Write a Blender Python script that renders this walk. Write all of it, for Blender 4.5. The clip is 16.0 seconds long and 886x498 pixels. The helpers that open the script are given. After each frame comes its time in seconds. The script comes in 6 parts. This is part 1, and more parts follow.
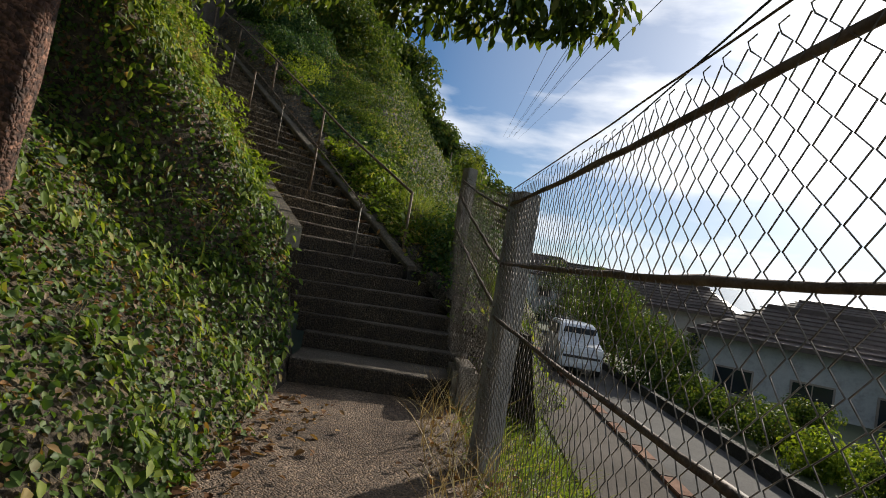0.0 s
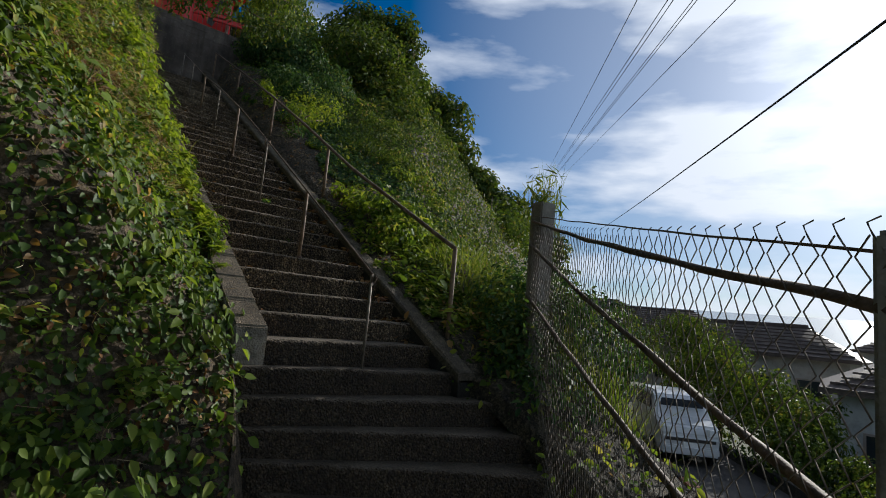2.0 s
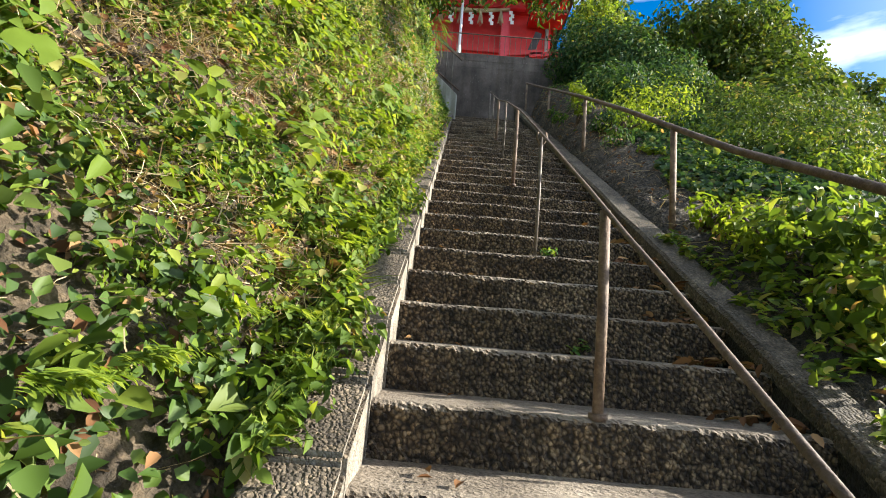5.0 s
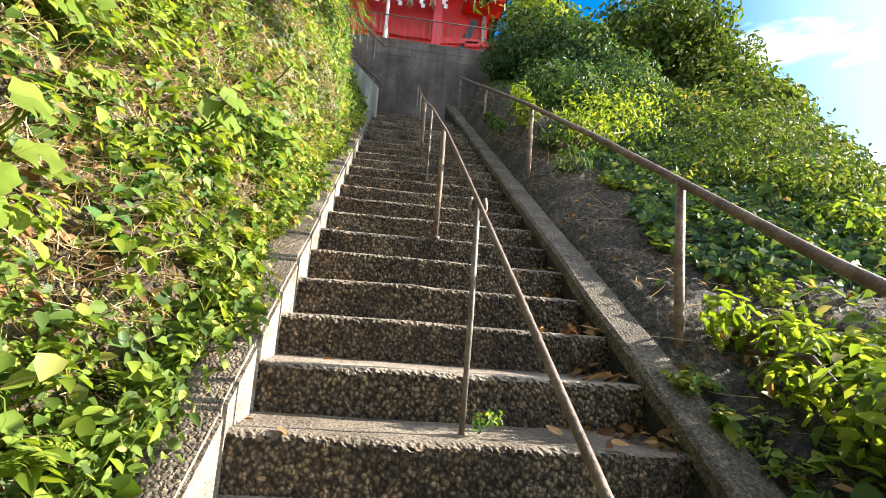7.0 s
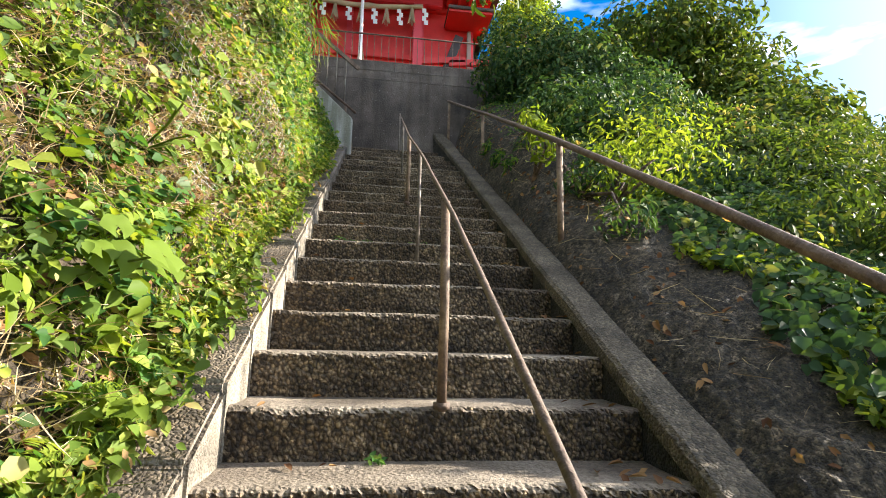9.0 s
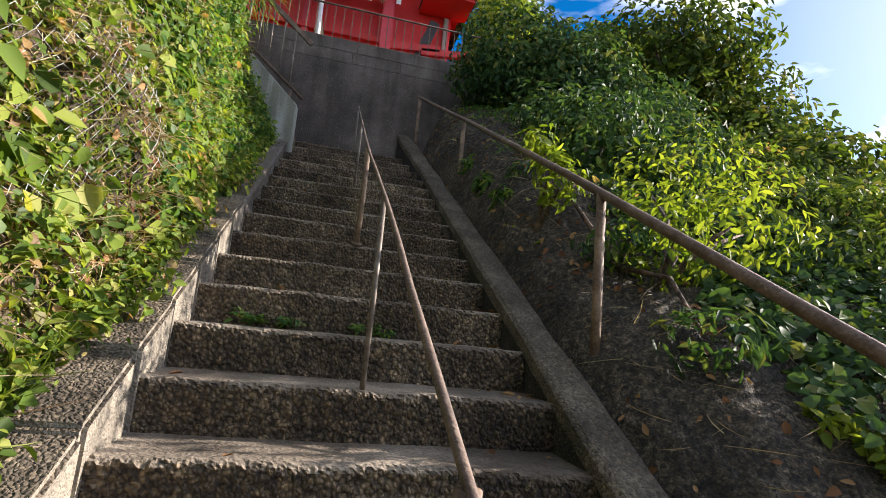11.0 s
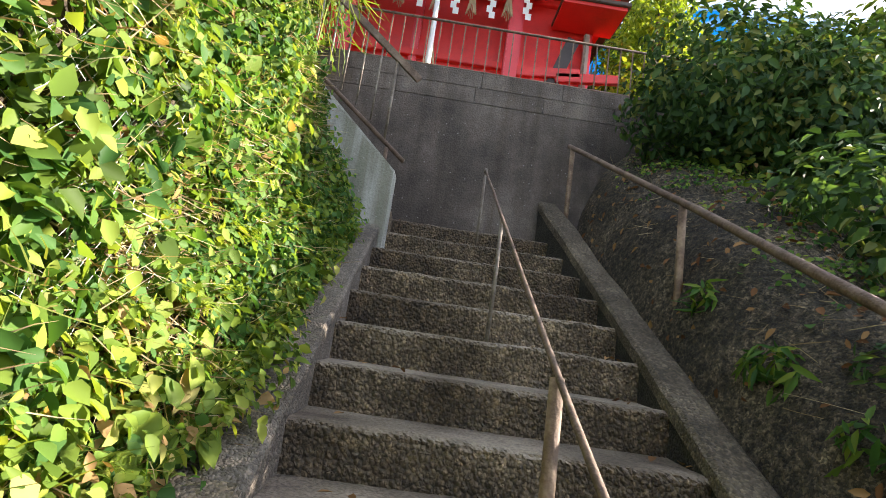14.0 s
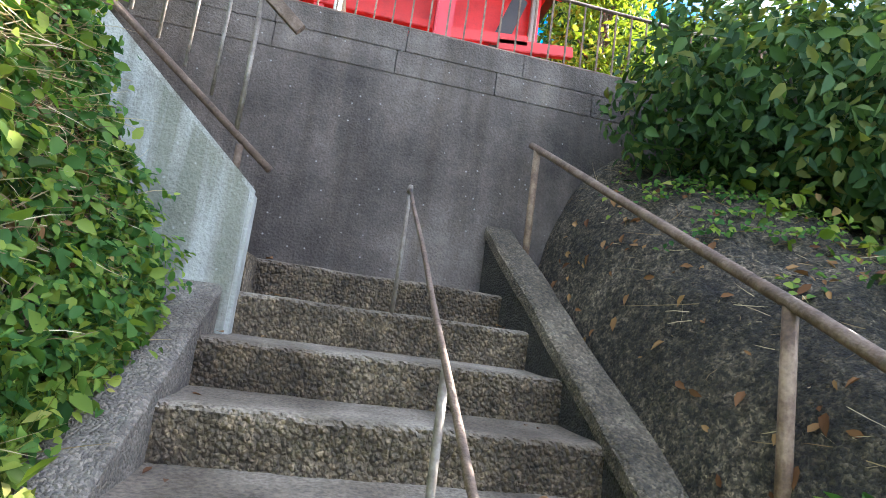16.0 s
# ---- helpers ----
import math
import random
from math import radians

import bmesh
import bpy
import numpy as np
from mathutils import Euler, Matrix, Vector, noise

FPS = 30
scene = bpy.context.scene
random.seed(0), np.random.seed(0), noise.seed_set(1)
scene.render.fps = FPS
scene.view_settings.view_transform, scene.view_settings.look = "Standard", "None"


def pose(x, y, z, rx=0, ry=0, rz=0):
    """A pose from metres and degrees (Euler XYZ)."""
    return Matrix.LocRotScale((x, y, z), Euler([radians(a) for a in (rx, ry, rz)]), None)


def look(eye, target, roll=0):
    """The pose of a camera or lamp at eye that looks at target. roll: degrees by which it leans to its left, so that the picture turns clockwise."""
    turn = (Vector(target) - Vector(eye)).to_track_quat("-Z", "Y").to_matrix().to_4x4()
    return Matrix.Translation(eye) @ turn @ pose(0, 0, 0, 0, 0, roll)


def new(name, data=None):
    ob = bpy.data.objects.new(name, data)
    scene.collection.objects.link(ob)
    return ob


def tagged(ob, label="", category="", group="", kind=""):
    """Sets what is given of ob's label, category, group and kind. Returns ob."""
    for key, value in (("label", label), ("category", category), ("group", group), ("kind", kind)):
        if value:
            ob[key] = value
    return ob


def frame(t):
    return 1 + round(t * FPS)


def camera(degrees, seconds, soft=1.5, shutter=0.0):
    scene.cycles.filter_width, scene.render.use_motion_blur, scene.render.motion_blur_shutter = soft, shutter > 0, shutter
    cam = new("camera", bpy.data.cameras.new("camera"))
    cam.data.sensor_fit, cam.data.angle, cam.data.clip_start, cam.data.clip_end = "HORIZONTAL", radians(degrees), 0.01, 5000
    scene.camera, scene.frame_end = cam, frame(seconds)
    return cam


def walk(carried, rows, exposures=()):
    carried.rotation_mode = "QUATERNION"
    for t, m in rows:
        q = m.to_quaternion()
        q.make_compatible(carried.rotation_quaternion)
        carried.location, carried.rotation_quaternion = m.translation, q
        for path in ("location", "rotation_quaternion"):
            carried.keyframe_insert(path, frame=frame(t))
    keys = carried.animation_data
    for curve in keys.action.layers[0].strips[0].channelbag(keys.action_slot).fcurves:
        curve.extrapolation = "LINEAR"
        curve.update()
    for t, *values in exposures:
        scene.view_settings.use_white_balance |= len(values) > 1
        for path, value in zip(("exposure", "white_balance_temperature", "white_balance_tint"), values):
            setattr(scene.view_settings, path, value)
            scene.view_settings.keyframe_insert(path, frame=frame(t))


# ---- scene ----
cam = camera(80.3, 16.0, 0.95)
# seconds, place, pitch, roll, heading
PATH = [
    (0.0, -4.311, -7.146, -0.224, 2.71, -9.52, -43.71),
    (0.5, -3.953, -6.486, 0.078, 3.25, -6.21, -41.05),
    (1.0, -3.502, -5.844, 0.193, 5.15, -4.64, -39.37),
    (1.5, -2.960, -5.204, 0.287, 7.61, -4.57, -38.91),
    (2.0, -2.323, -4.634, 0.281, 7.51, -5.33, -38.62),
    (2.5, -1.723, -4.003, 0.319, 6.51, -7.05, -35.01),
    (3.0, -1.194, -3.290, 0.429, 6.83, -8.11, -29.91),
    (3.5, -0.796, -2.642, 0.618, 8.05, -7.89, -19.98),
    (3.7, -0.689, -2.275, 0.644, 8.44, -8.26, -15.74),
    (5.8, -0.470, -0.430, 1.447, 9.37, -3.38, 2.74),
    (6.0, -0.411, -0.220, 1.548, 8.90, -3.90, -0.94),
    (6.5, -0.307, 0.176, 1.731, 7.65, -3.81, -5.10),
    (7.0, -0.349, 0.519, 1.991, 8.27, -4.48, -7.05),
    (7.5, -0.358, 0.917, 2.198, 9.91, -1.48, -5.75),
    (8.0, -0.388, 1.208, 2.430, 13.07, -1.00, -5.08),
    (8.5, -0.334, 1.664, 2.641, 11.87, -1.56, -5.28),
    (9.0, -0.282, 2.082, 2.840, 10.30, -1.27, -7.60),
    (9.2, -0.245, 2.216, 2.903, 10.55, -1.88, -8.97),
    (11.3, -0.217, 3.691, 3.768, 9.51, -5.38, -14.01),
    (11.5, -0.185, 3.810, 3.866, 9.31, -3.92, -12.31),
    (12.0, -0.228, 4.239, 4.108, 8.97, -0.19, -9.46),
    (12.5, -0.275, 4.607, 4.332, 8.97, -3.06, -9.52),
    (13.0, -0.337, 4.972, 4.536, 10.38, -6.89, -9.53),
    (13.5, -0.340, 5.326, 4.769, 12.22, -6.37, -5.54),
    (14.0, -0.369, 5.763, 4.933, 10.65, -8.30, -2.97),
    (14.5, -0.395, 6.185, 5.174, 12.01, -9.78, -2.91),
    (15.0, -0.357, 6.553, 5.334, 10.28, -9.68, -5.64),
    (15.5, -0.343, 6.845, 5.542, 9.44, -7.03, -7.83),
    (16.0, -0.268, 7.342, 5.770, 8.30, -7.80, -11.38),
]
walk(cam, [(t, pose(x, y, z, 90 + pitch, roll, yaw)) for t, x, y, z, pitch, roll, yaw in PATH],
     exposures=[(0.0,0.3,6550,11),(2.0,0.0,6050,10),(3.0,-0.2,5950,10),(3.7,0.0,5750,10),(5.8,2.4,6500,12),(7.0,2.3,6450,13),(8.0,2.15,6450,13),(9.2,2.05,6500,13),(11.3,1.45,6350,19),(12.0,1.55,6600,18),(13.0,2.1,6750,17),(13.5,2.15,6700,17),(14.5,2.5,6650,16),(15.0,2.55,6600,16),(15.5,2.75,6050,17),(16.0,3.35,5950,15)]
)

# ---- world, sun and exposure ----
SUN_AZ, SUN_EL = 84.0, 23.0      # degrees clockwise from +y, above the horizon
world = bpy.data.worlds.new("sky")
scene.world = world
world.use_nodes = True
wn, wl = world.node_tree.nodes, world.node_tree.links
wn.clear()
w_out, w_bg, w_sky = wn.new("ShaderNodeOutputWorld"), wn.new("ShaderNodeBackground"), wn.new("ShaderNodeTexSky")
w_sky.sky_type, w_sky.sun_disc = "NISHITA", False
w_sky.sun_elevation, w_sky.sun_rotation = radians(SUN_EL), radians(SUN_AZ)
w_sky.air_density, w_sky.dust_density, w_sky.ozone_density = 1.0, 0.3, 4.0
w_tc, w_map, w_noise, w_ramp, w_mix = (wn.new("ShaderNodeTexCoord"), wn.new("ShaderNodeMapping"), wn.new("ShaderNodeTexNoise"),
                                       wn.new("ShaderNodeValToRGB"), wn.new("ShaderNodeMixRGB"))
w_map.inputs["Scale"].default_value = (1.6, 1.6, 6.0)
w_noise.inputs["Scale"].default_value, w_noise.inputs["Detail"].default_value = 1.7, 7
w_ramp.color_ramp.elements[0].position, w_ramp.color_ramp.elements[1].position = 0.43, 0.64
sun_way = Vector((math.sin(radians(SUN_AZ)) * math.cos(radians(SUN_EL)), math.cos(radians(SUN_AZ)) * math.cos(radians(SUN_EL)), math.sin(radians(SUN_EL))))
w_dot, w_glow, w_max = wn.new("ShaderNodeVectorMath"), wn.new("ShaderNodeMapRange"), wn.new("ShaderNodeMath")
w_dot.operation = "DOT_PRODUCT"
w_dot.inputs[1].default_value = sun_way
for k, v in zip(("From Min", "From Max", "To Min", "To Max"), (0.68, 0.97, 0.0, 0.42)):
    w_glow.inputs[k].default_value = v
w_max.operation, w_max.use_clamp = "ADD", True
w_mix.inputs[2].default_value = (17.0, 17.8, 19.0, 1)
wl.new(w_tc.outputs["Generated"], w_map.inputs["Vector"])
wl.new(w_map.outputs[0], w_noise.inputs["Vector"])
wl.new(w_noise.outputs["Fac"], w_ramp.inputs[0])
wl.new(w_tc.outputs["Generated"], w_dot.inputs[0])
wl.new(w_dot.outputs["Value"], w_glow.inputs["Value"])
wl.new(w_ramp.outputs[0], w_max.inputs[0])
wl.new(w_glow.outputs[0], w_max.inputs[1])
wl.new(w_max.outputs[0], w_mix.inputs[0])
w_hsv = wn.new("ShaderNodeHueSaturation")
w_hsv.inputs["Saturation"].default_value, w_hsv.inputs["Value"].default_value = 1.4, 1.35
wl.new(w_sky.outputs[0], w_hsv.inputs["Color"])
wl.new(w_hsv.outputs[0], w_mix.inputs[1])
# bright haze round the sun
w_halo, w_add = wn.new("ShaderNodeMath"), wn.new("ShaderNodeMixRGB")
w_halo.operation, w_halo.inputs[1].default_value = "POWER", 42.0
w_add.blend_type = "ADD"
w_add.inputs[2].default_value = (16.0, 15.5, 14.5, 1)
w_pos = wn.new("ShaderNodeMath")
w_pos.operation, w_pos.inputs[1].default_value = "MAXIMUM", 0.0
wl.new(w_dot.outputs["Value"], w_pos.inputs[0])
wl.new(w_pos.outputs[0], w_halo.inputs[0])
wl.new(w_halo.outputs[0], w_add.inputs[0])
wl.new(w_mix.outputs[0], w_add.inputs[1])
wl.new(w_add.outputs[0], w_bg.inputs["Color"])
w_bg.inputs["Strength"].default_value = 0.047
wl.new(w_bg.outputs[0], w_out.inputs[0])

sun = new("sun", bpy.data.lights.new("sun", "SUN"))
sun.data.energy, sun.data.angle, sun.data.color = 5.0, radians(0.6), (1.0, 0.93, 0.80)
sun.matrix_world = look((40, 8, 14), Vector((40, 8, 14)) - sun_way)


# ---- materials ----
def material(name, build):
    m = bpy.data.materials.new(name)
    m.use_nodes = True
    nt = m.node_tree
    bsdf = nt.nodes["Principled BSDF"]
    build(nt, bsdf)
    return m


def node(nt, kind, **inputs):
    n = nt.nodes.new(kind)
    for k, v in inputs.items():
        n.inputs[k.replace("_", " ")].default_value = v
    return n


def ramp(nt, fac, stops):
    r = nt.nodes.new("ShaderNodeValToRGB")
    el = r.color_ramp.elements
    while len(el) < len(stops):
        el.new(0.5)
    for e, (p, c) in zip(el, stops):
        e.position, e.color = p, (*c, 1)
    nt.links.new(fac, r.inputs[0])
    return r.outputs[0]


def rough_stuff(name, stops, scale, fine, bump, rough=0.9, detail=6, metal=0.0, pebbles=0.0, tone=0.8):
    """A weathered surface: a coarse stain, a fine grain, and relief from both."""
    def build(nt, b):
        tc = nt.nodes.new("ShaderNodeTexCoord")
        big, small = node(nt, "ShaderNodeTexNoise", Scale=scale, Detail=detail, Roughness=0.65), node(nt, "ShaderNodeTexNoise", Scale=fine, Detail=4.0)
        info = nt.nodes.new("ShaderNodeObjectInfo")
        add = nt.nodes.new("ShaderNodeMath")
        add.operation = "MULTIPLY_ADD"
        add.inputs[1].default_value, add.inputs[2].default_value = 0.35, 0.0
        mix = nt.nodes.new("ShaderNodeMath")
        mix.operation = "ADD"
        rnd = nt.nodes.new("ShaderNodeMath")
        rnd.operation = "MULTIPLY_ADD"
        rnd.inputs[1].default_value, rnd.inputs[2].default_value = 0.08, -0.2
        nt.links.new(tc.outputs["Object"], big.inputs["Vector"])
        nt.links.new(tc.outputs["Object"], small.inputs["Vector"])
        nt.links.new(small.outputs["Fac"], add.inputs[0])
        nt.links.new(info.outputs["Random"], rnd.inputs[0])
        nt.links.new(rnd.outputs[0], add.inputs[2])
        nt.links.new(big.outputs["Fac"], mix.inputs[0])
        nt.links.new(add.outputs[0], mix.inputs[1])
        nt.links.new(ramp(nt, mix.outputs[0], stops), b.inputs["Base Color"])
        bp = node(nt, "ShaderNodeBump", Strength=bump, Distance=0.01)
        height = small.outputs["Fac"]
        if pebbles:
            vor = node(nt, "ShaderNodeTexVoronoi", Scale=pebbles)
            warp, shift = node(nt, "ShaderNodeTexNoise", Scale=pebbles * 0.4, Detail=3.0), nt.nodes.new("ShaderNodeVectorMath")
            shift.operation, shift.inputs[1].default_value = "MULTIPLY_ADD", (2.2 / pebbles,) * 3
            nt.links.new(tc.outputs["Object"], warp.inputs["Vector"])
            nt.links.new(warp.outputs["Color"], shift.inputs[0])
            nt.links.new(tc.outputs["Object"], shift.inputs[2])
            nt.links.new(shift.outputs[0], vor.inputs["Vector"])
            height = vor.outputs["Distance"]
            bp.invert, bp.inputs["Distance"].default_value = True, min(0.018, 0.9 / pebbles)
            tint = nt.nodes.new("ShaderNodeMixRGB")
            tint.blend_type = "MULTIPLY"
            tint.inputs[0].default_value = tone
            nt.links.new(b.inputs["Base Color"].links[0].from_socket, tint.inputs[1])
            nt.links.new(ramp(nt, vor.outputs["Color"], ((0.2, (0.35, 0.33, 0.3)), (0.55, (0.9, 0.87, 0.82)), (0.85, (1.9, 1.8, 1.65)))), tint.inputs[2])
            nt.links.new(tint.outputs[0], b.inputs["Base Color"])
        nt.links.new(height, bp.inputs["Height"])
        nt.links.new(bp.outputs[0], b.inputs["Normal"])
        b.inputs["Roughness"].default_value, b.inputs["Metallic"].default_value = rough, metal
    return material(name, build)


def step_concrete():
    """Old concrete: dark exposed pebbles on upright faces, paler trodden cement on top."""
    def build(nt, b):
        tc, geo = nt.nodes.new("ShaderNodeTexCoord"), nt.nodes.new("ShaderNodeNewGeometry")
        sep = nt.nodes.new("ShaderNodeSeparateXYZ")
        nt.links.new(geo.outputs["True Normal"], sep.inputs[0])
        vor, big, small = (node(nt, "ShaderNodeTexVoronoi", Scale=62.0), node(nt, "ShaderNodeTexNoise", Scale=2.3, Detail=7.0),
                           node(nt, "ShaderNodeTexNoise", Scale=60.0, Detail=5.0))
        warp, shift = node(nt, "ShaderNodeTexNoise", Scale=34.0, Detail=2.0), nt.nodes.new("ShaderNodeVectorMath")
        shift.operation = "MULTIPLY_ADD"
        shift.inputs[1].default_value = (0.022, 0.022, 0.022)
        tall = nt.nodes.new("ShaderNodeVectorMath")
        tall.operation, tall.inputs[1].default_value = "MULTIPLY", (1.0, 1.0, 0.85)
        nt.links.new(tc.outputs["Object"], warp.inputs["Vector"])
        nt.links.new(warp.outputs["Color"], shift.inputs[0])
        nt.links.new(tc.outputs["Object"], shift.inputs[2])
        nt.links.new(shift.outputs[0], tall.inputs[0])
        nt.links.new(tall.outputs[0], vor.inputs["Vector"])
        for n in (big, small):
            nt.links.new(tc.outputs["Object"], n.inputs["Vector"])
        riser = bare = nt.nodes.new("ShaderNodeMixRGB")
        riser.blend_type = "MULTIPLY"
        nt.links.new(ramp(nt, big.outputs["Fac"], ((0.3, (0.085, 0.062, 0.038)), (0.55, (0.185, 0.145, 0.096)), (0.75, (0.32, 0.26, 0.185)))), riser.inputs[1])
        nt.links.new(ramp(nt, vor.outputs["Color"], ((0.15, (0.30, 0.27, 0.23)), (0.45, (0.75, 0.69, 0.60)), (0.70, (1.25, 1.17, 1.0)), (0.92, (1.9, 1.77, 1.55)))), riser.inputs[2])
        tread = nt.nodes.new("ShaderNodeMixRGB")
        tread.blend_type = "MULTIPLY"
        tread.inputs[0].default_value = 0.6
        nt.links.new(ramp(nt, big.outputs["Fac"], ((0.3, (0.085, 0.064, 0.043)), (0.5, (0.19, 0.155, 0.115)), (0.72, (0.35, 0.30, 0.235)))), tread.inputs[1])
        nt.links.new(ramp(nt, small.outputs["Fac"], ((0.32, (0.25, 0.23, 0.19)), (0.55, (0.95, 0.93, 0.88)), (0.72, (1.35, 1.33, 1.25)))), tread.inputs[2])
        # pale lime runs and dark damp streaks down the risers
        mp, run = nt.nodes.new("ShaderNodeMapping"), node(nt, "ShaderNodeTexNoise", Scale=1.0, Detail=5.0)
        mp.inputs["Scale"].default_value = (24.0, 24.0, 10.0)
        nt.links.new(tc.outputs["Object"], mp.inputs["Vector"])
        nt.links.new(mp.outputs[0], run.inputs["Vector"])
        runs = nt.nodes.new("ShaderNodeMixRGB")
        runs.blend_type, runs.inputs[0].default_value = "MULTIPLY", 0.5
        nt.links.new(riser.outputs[0], runs.inputs[1])
        nt.links.new(ramp(nt, run.outputs["Fac"], ((0.35, (0.45, 0.43, 0.40)), (0.52, (1.0, 0.98, 0.95)), (0.68, (2.1, 2.0, 1.85)))), runs.inputs[2])
        # dirt in the hollows between the pebbles
        dirt = nt.nodes.new("ShaderNodeMixRGB")
        dirt.blend_type, dirt.inputs[0].default_value = "MULTIPLY", 1.0
        nt.links.new(runs.outputs[0], dirt.inputs[1])
        nt.links.new(ramp(nt, vor.outputs["Distance"], ((0.30, (1.15, 1.15, 1.15)), (0.50, (0.60, 0.57, 0.53)), (0.70, (0.20, 0.18, 0.16)))), dirt.inputs[2])
        riser = dirt
        place, newer = nt.nodes.new("ShaderNodeSeparateXYZ"), node(nt, "ShaderNodeMapRange", From_Min=4.0, From_Max=7.5, To_Min=0.95, To_Max=0.5)
        nt.links.new(tc.outputs["Object"], place.inputs[0])
        nt.links.new(place.outputs["Y"], newer.inputs["Value"])
        nt.links.new(newer.outputs[0], bare.inputs[0])
        nt.links.new(newer.outputs[0], dirt.inputs[0])
        fac = node(nt, "ShaderNodeMapRange", From_Min=0.3, From_Max=0.8)
        nt.links.new(sep.outputs["Z"], fac.inputs["Value"])
        mix = nt.nodes.new("ShaderNodeMixRGB")
        nt.links.new(fac.outputs[0], mix.inputs[0])
        nt.links.new(riser.outputs[0], mix.inputs[1])
        nt.links.new(tread.outputs[0], mix.inputs[2])
        # shade of the lowest steps painted in: brown-black mixed in towards the bottom
        soil_shade, low = nt.nodes.new("ShaderNodeMixRGB"), node(nt, "ShaderNodeMapRange", From_Min=-0.7, From_Max=0.3, To_Min=0.7, To_Max=0.0)
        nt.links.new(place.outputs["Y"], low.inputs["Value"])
        nt.links.new(low.outputs[0], soil_shade.inputs[0])
        nt.links.new(mix.outputs[0], soil_shade.inputs[1])
        nt.links.new(ramp(nt, small.outputs["Fac"], ((0.35, (0.018, 0.013, 0.009)), (0.55, (0.050, 0.037, 0.025)), (0.72, (0.11, 0.085, 0.06)))), soil_shade.inputs[2])
        nt.links.new(soil_shade.outputs[0], b.inputs["Base Color"])
        b1, b2 = node(nt, "ShaderNodeBump", Strength=1.0, Distance=0.030), node(nt, "ShaderNodeBump", Strength=0.8, Distance=0.014)
        b1.invert = True
        flat = node(nt, "ShaderNodeMapRange", From_Min=0.3, From_Max=0.8, To_Min=1.0, To_Max=0.12)
        nt.links.new(sep.outputs["Z"], flat.inputs["Value"])
        nt.links.new(flat.outputs[0], b1.inputs["Strength"])
        nt.links.new(vor.outputs["Distance"], b1.inputs["Height"])
        nt.links.new(small.outputs["Fac"], b2.inputs["Height"])
        nt.links.new(b1.outputs[0], b2.inputs["Normal"])
        nt.links.new(b2.outputs[0], b.inputs["Normal"])
        b.inputs["Roughness"].default_value = 0.92
    return material("step_concrete", build)


def leaf_green(name, stops, through_light=0.4, rough=0.58):
    """Leaves: each island takes its own hue; thin enough to let the light through."""
    def build(nt, b):
        geo = nt.nodes.new("ShaderNodeNewGeometry")
        tc, patch = nt.nodes.new("ShaderNodeTexCoord"), node(nt, "ShaderNodeTexNoise", Scale=0.9, Detail=3.0)
        nt.links.new(tc.outputs["Object"], patch.inputs["Vector"])
        m1 = nt.nodes.new("ShaderNodeMath")
        m1.operation = "MULTIPLY_ADD"
        m1.inputs[1].default_value, m1.inputs[2].default_value = 0.7, -0.35
        m2 = nt.nodes.new("ShaderNodeMath")
        m2.operation = "ADD"
        nt.links.new(patch.outputs["Fac"], m1.inputs[0])
        nt.links.new(geo.outputs["Random Per Island"], m2.inputs[0])
        nt.links.new(m1.outputs[0], m2.inputs[1])
        col = ramp(nt, m2.outputs[0], stops)
        nt.links.new(col, b.inputs["Base Color"])
        b.inputs["Roughness"].default_value = rough
        b.inputs["Specular IOR Level"].default_value = 0.16
        tr, mixs = nt.nodes.new("ShaderNodeBsdfTranslucent"), nt.nodes.new("ShaderNodeMixShader")
        hue = nt.nodes.new("ShaderNodeMixRGB")
        hue.blend_type = "MULTIPLY"
        hue.inputs[0].default_value = 1
        hue.inputs[2].default_value = (1.7, 1.6, 0.7, 1)
        nt.links.new(col, hue.inputs[1])
        nt.links.new(hue.outputs[0], tr.inputs["Color"])
        mixs.inputs[0].default_value = through_light
        nt.links.new(b.outputs[0], mixs.inputs[1])
        nt.links.new(tr.outputs[0], mixs.inputs[2])
        nt.links.new(mixs.outputs[0], nt.nodes["Material Output"].inputs["Surface"])
    return material(name, build)


def plain(name, colour, rough=0.6, metal=0.0, fine=40.0, vary=0.25, bump=0.15):
    """A painted or plain surface with slight wear."""
    dark = tuple(c * (1 - vary) for c in colour)
    light = tuple(min(1, c * (1 + vary * 0.6)) for c in colour)
    return rough_stuff(name, ((0.3, dark), (0.5, colour), (0.75, light)), 3.0, fine, bump, rough, metal=metal)


M_STEP = step_concrete()
M_CURB = rough_stuff("curb_concrete", ((0.25, (0.040, 0.030, 0.019)), (0.5, (0.098, 0.077, 0.052)), (0.75, (0.20, 0.165, 0.12))), 4.0, 70, 0.8, pebbles=75, tone=0.7)


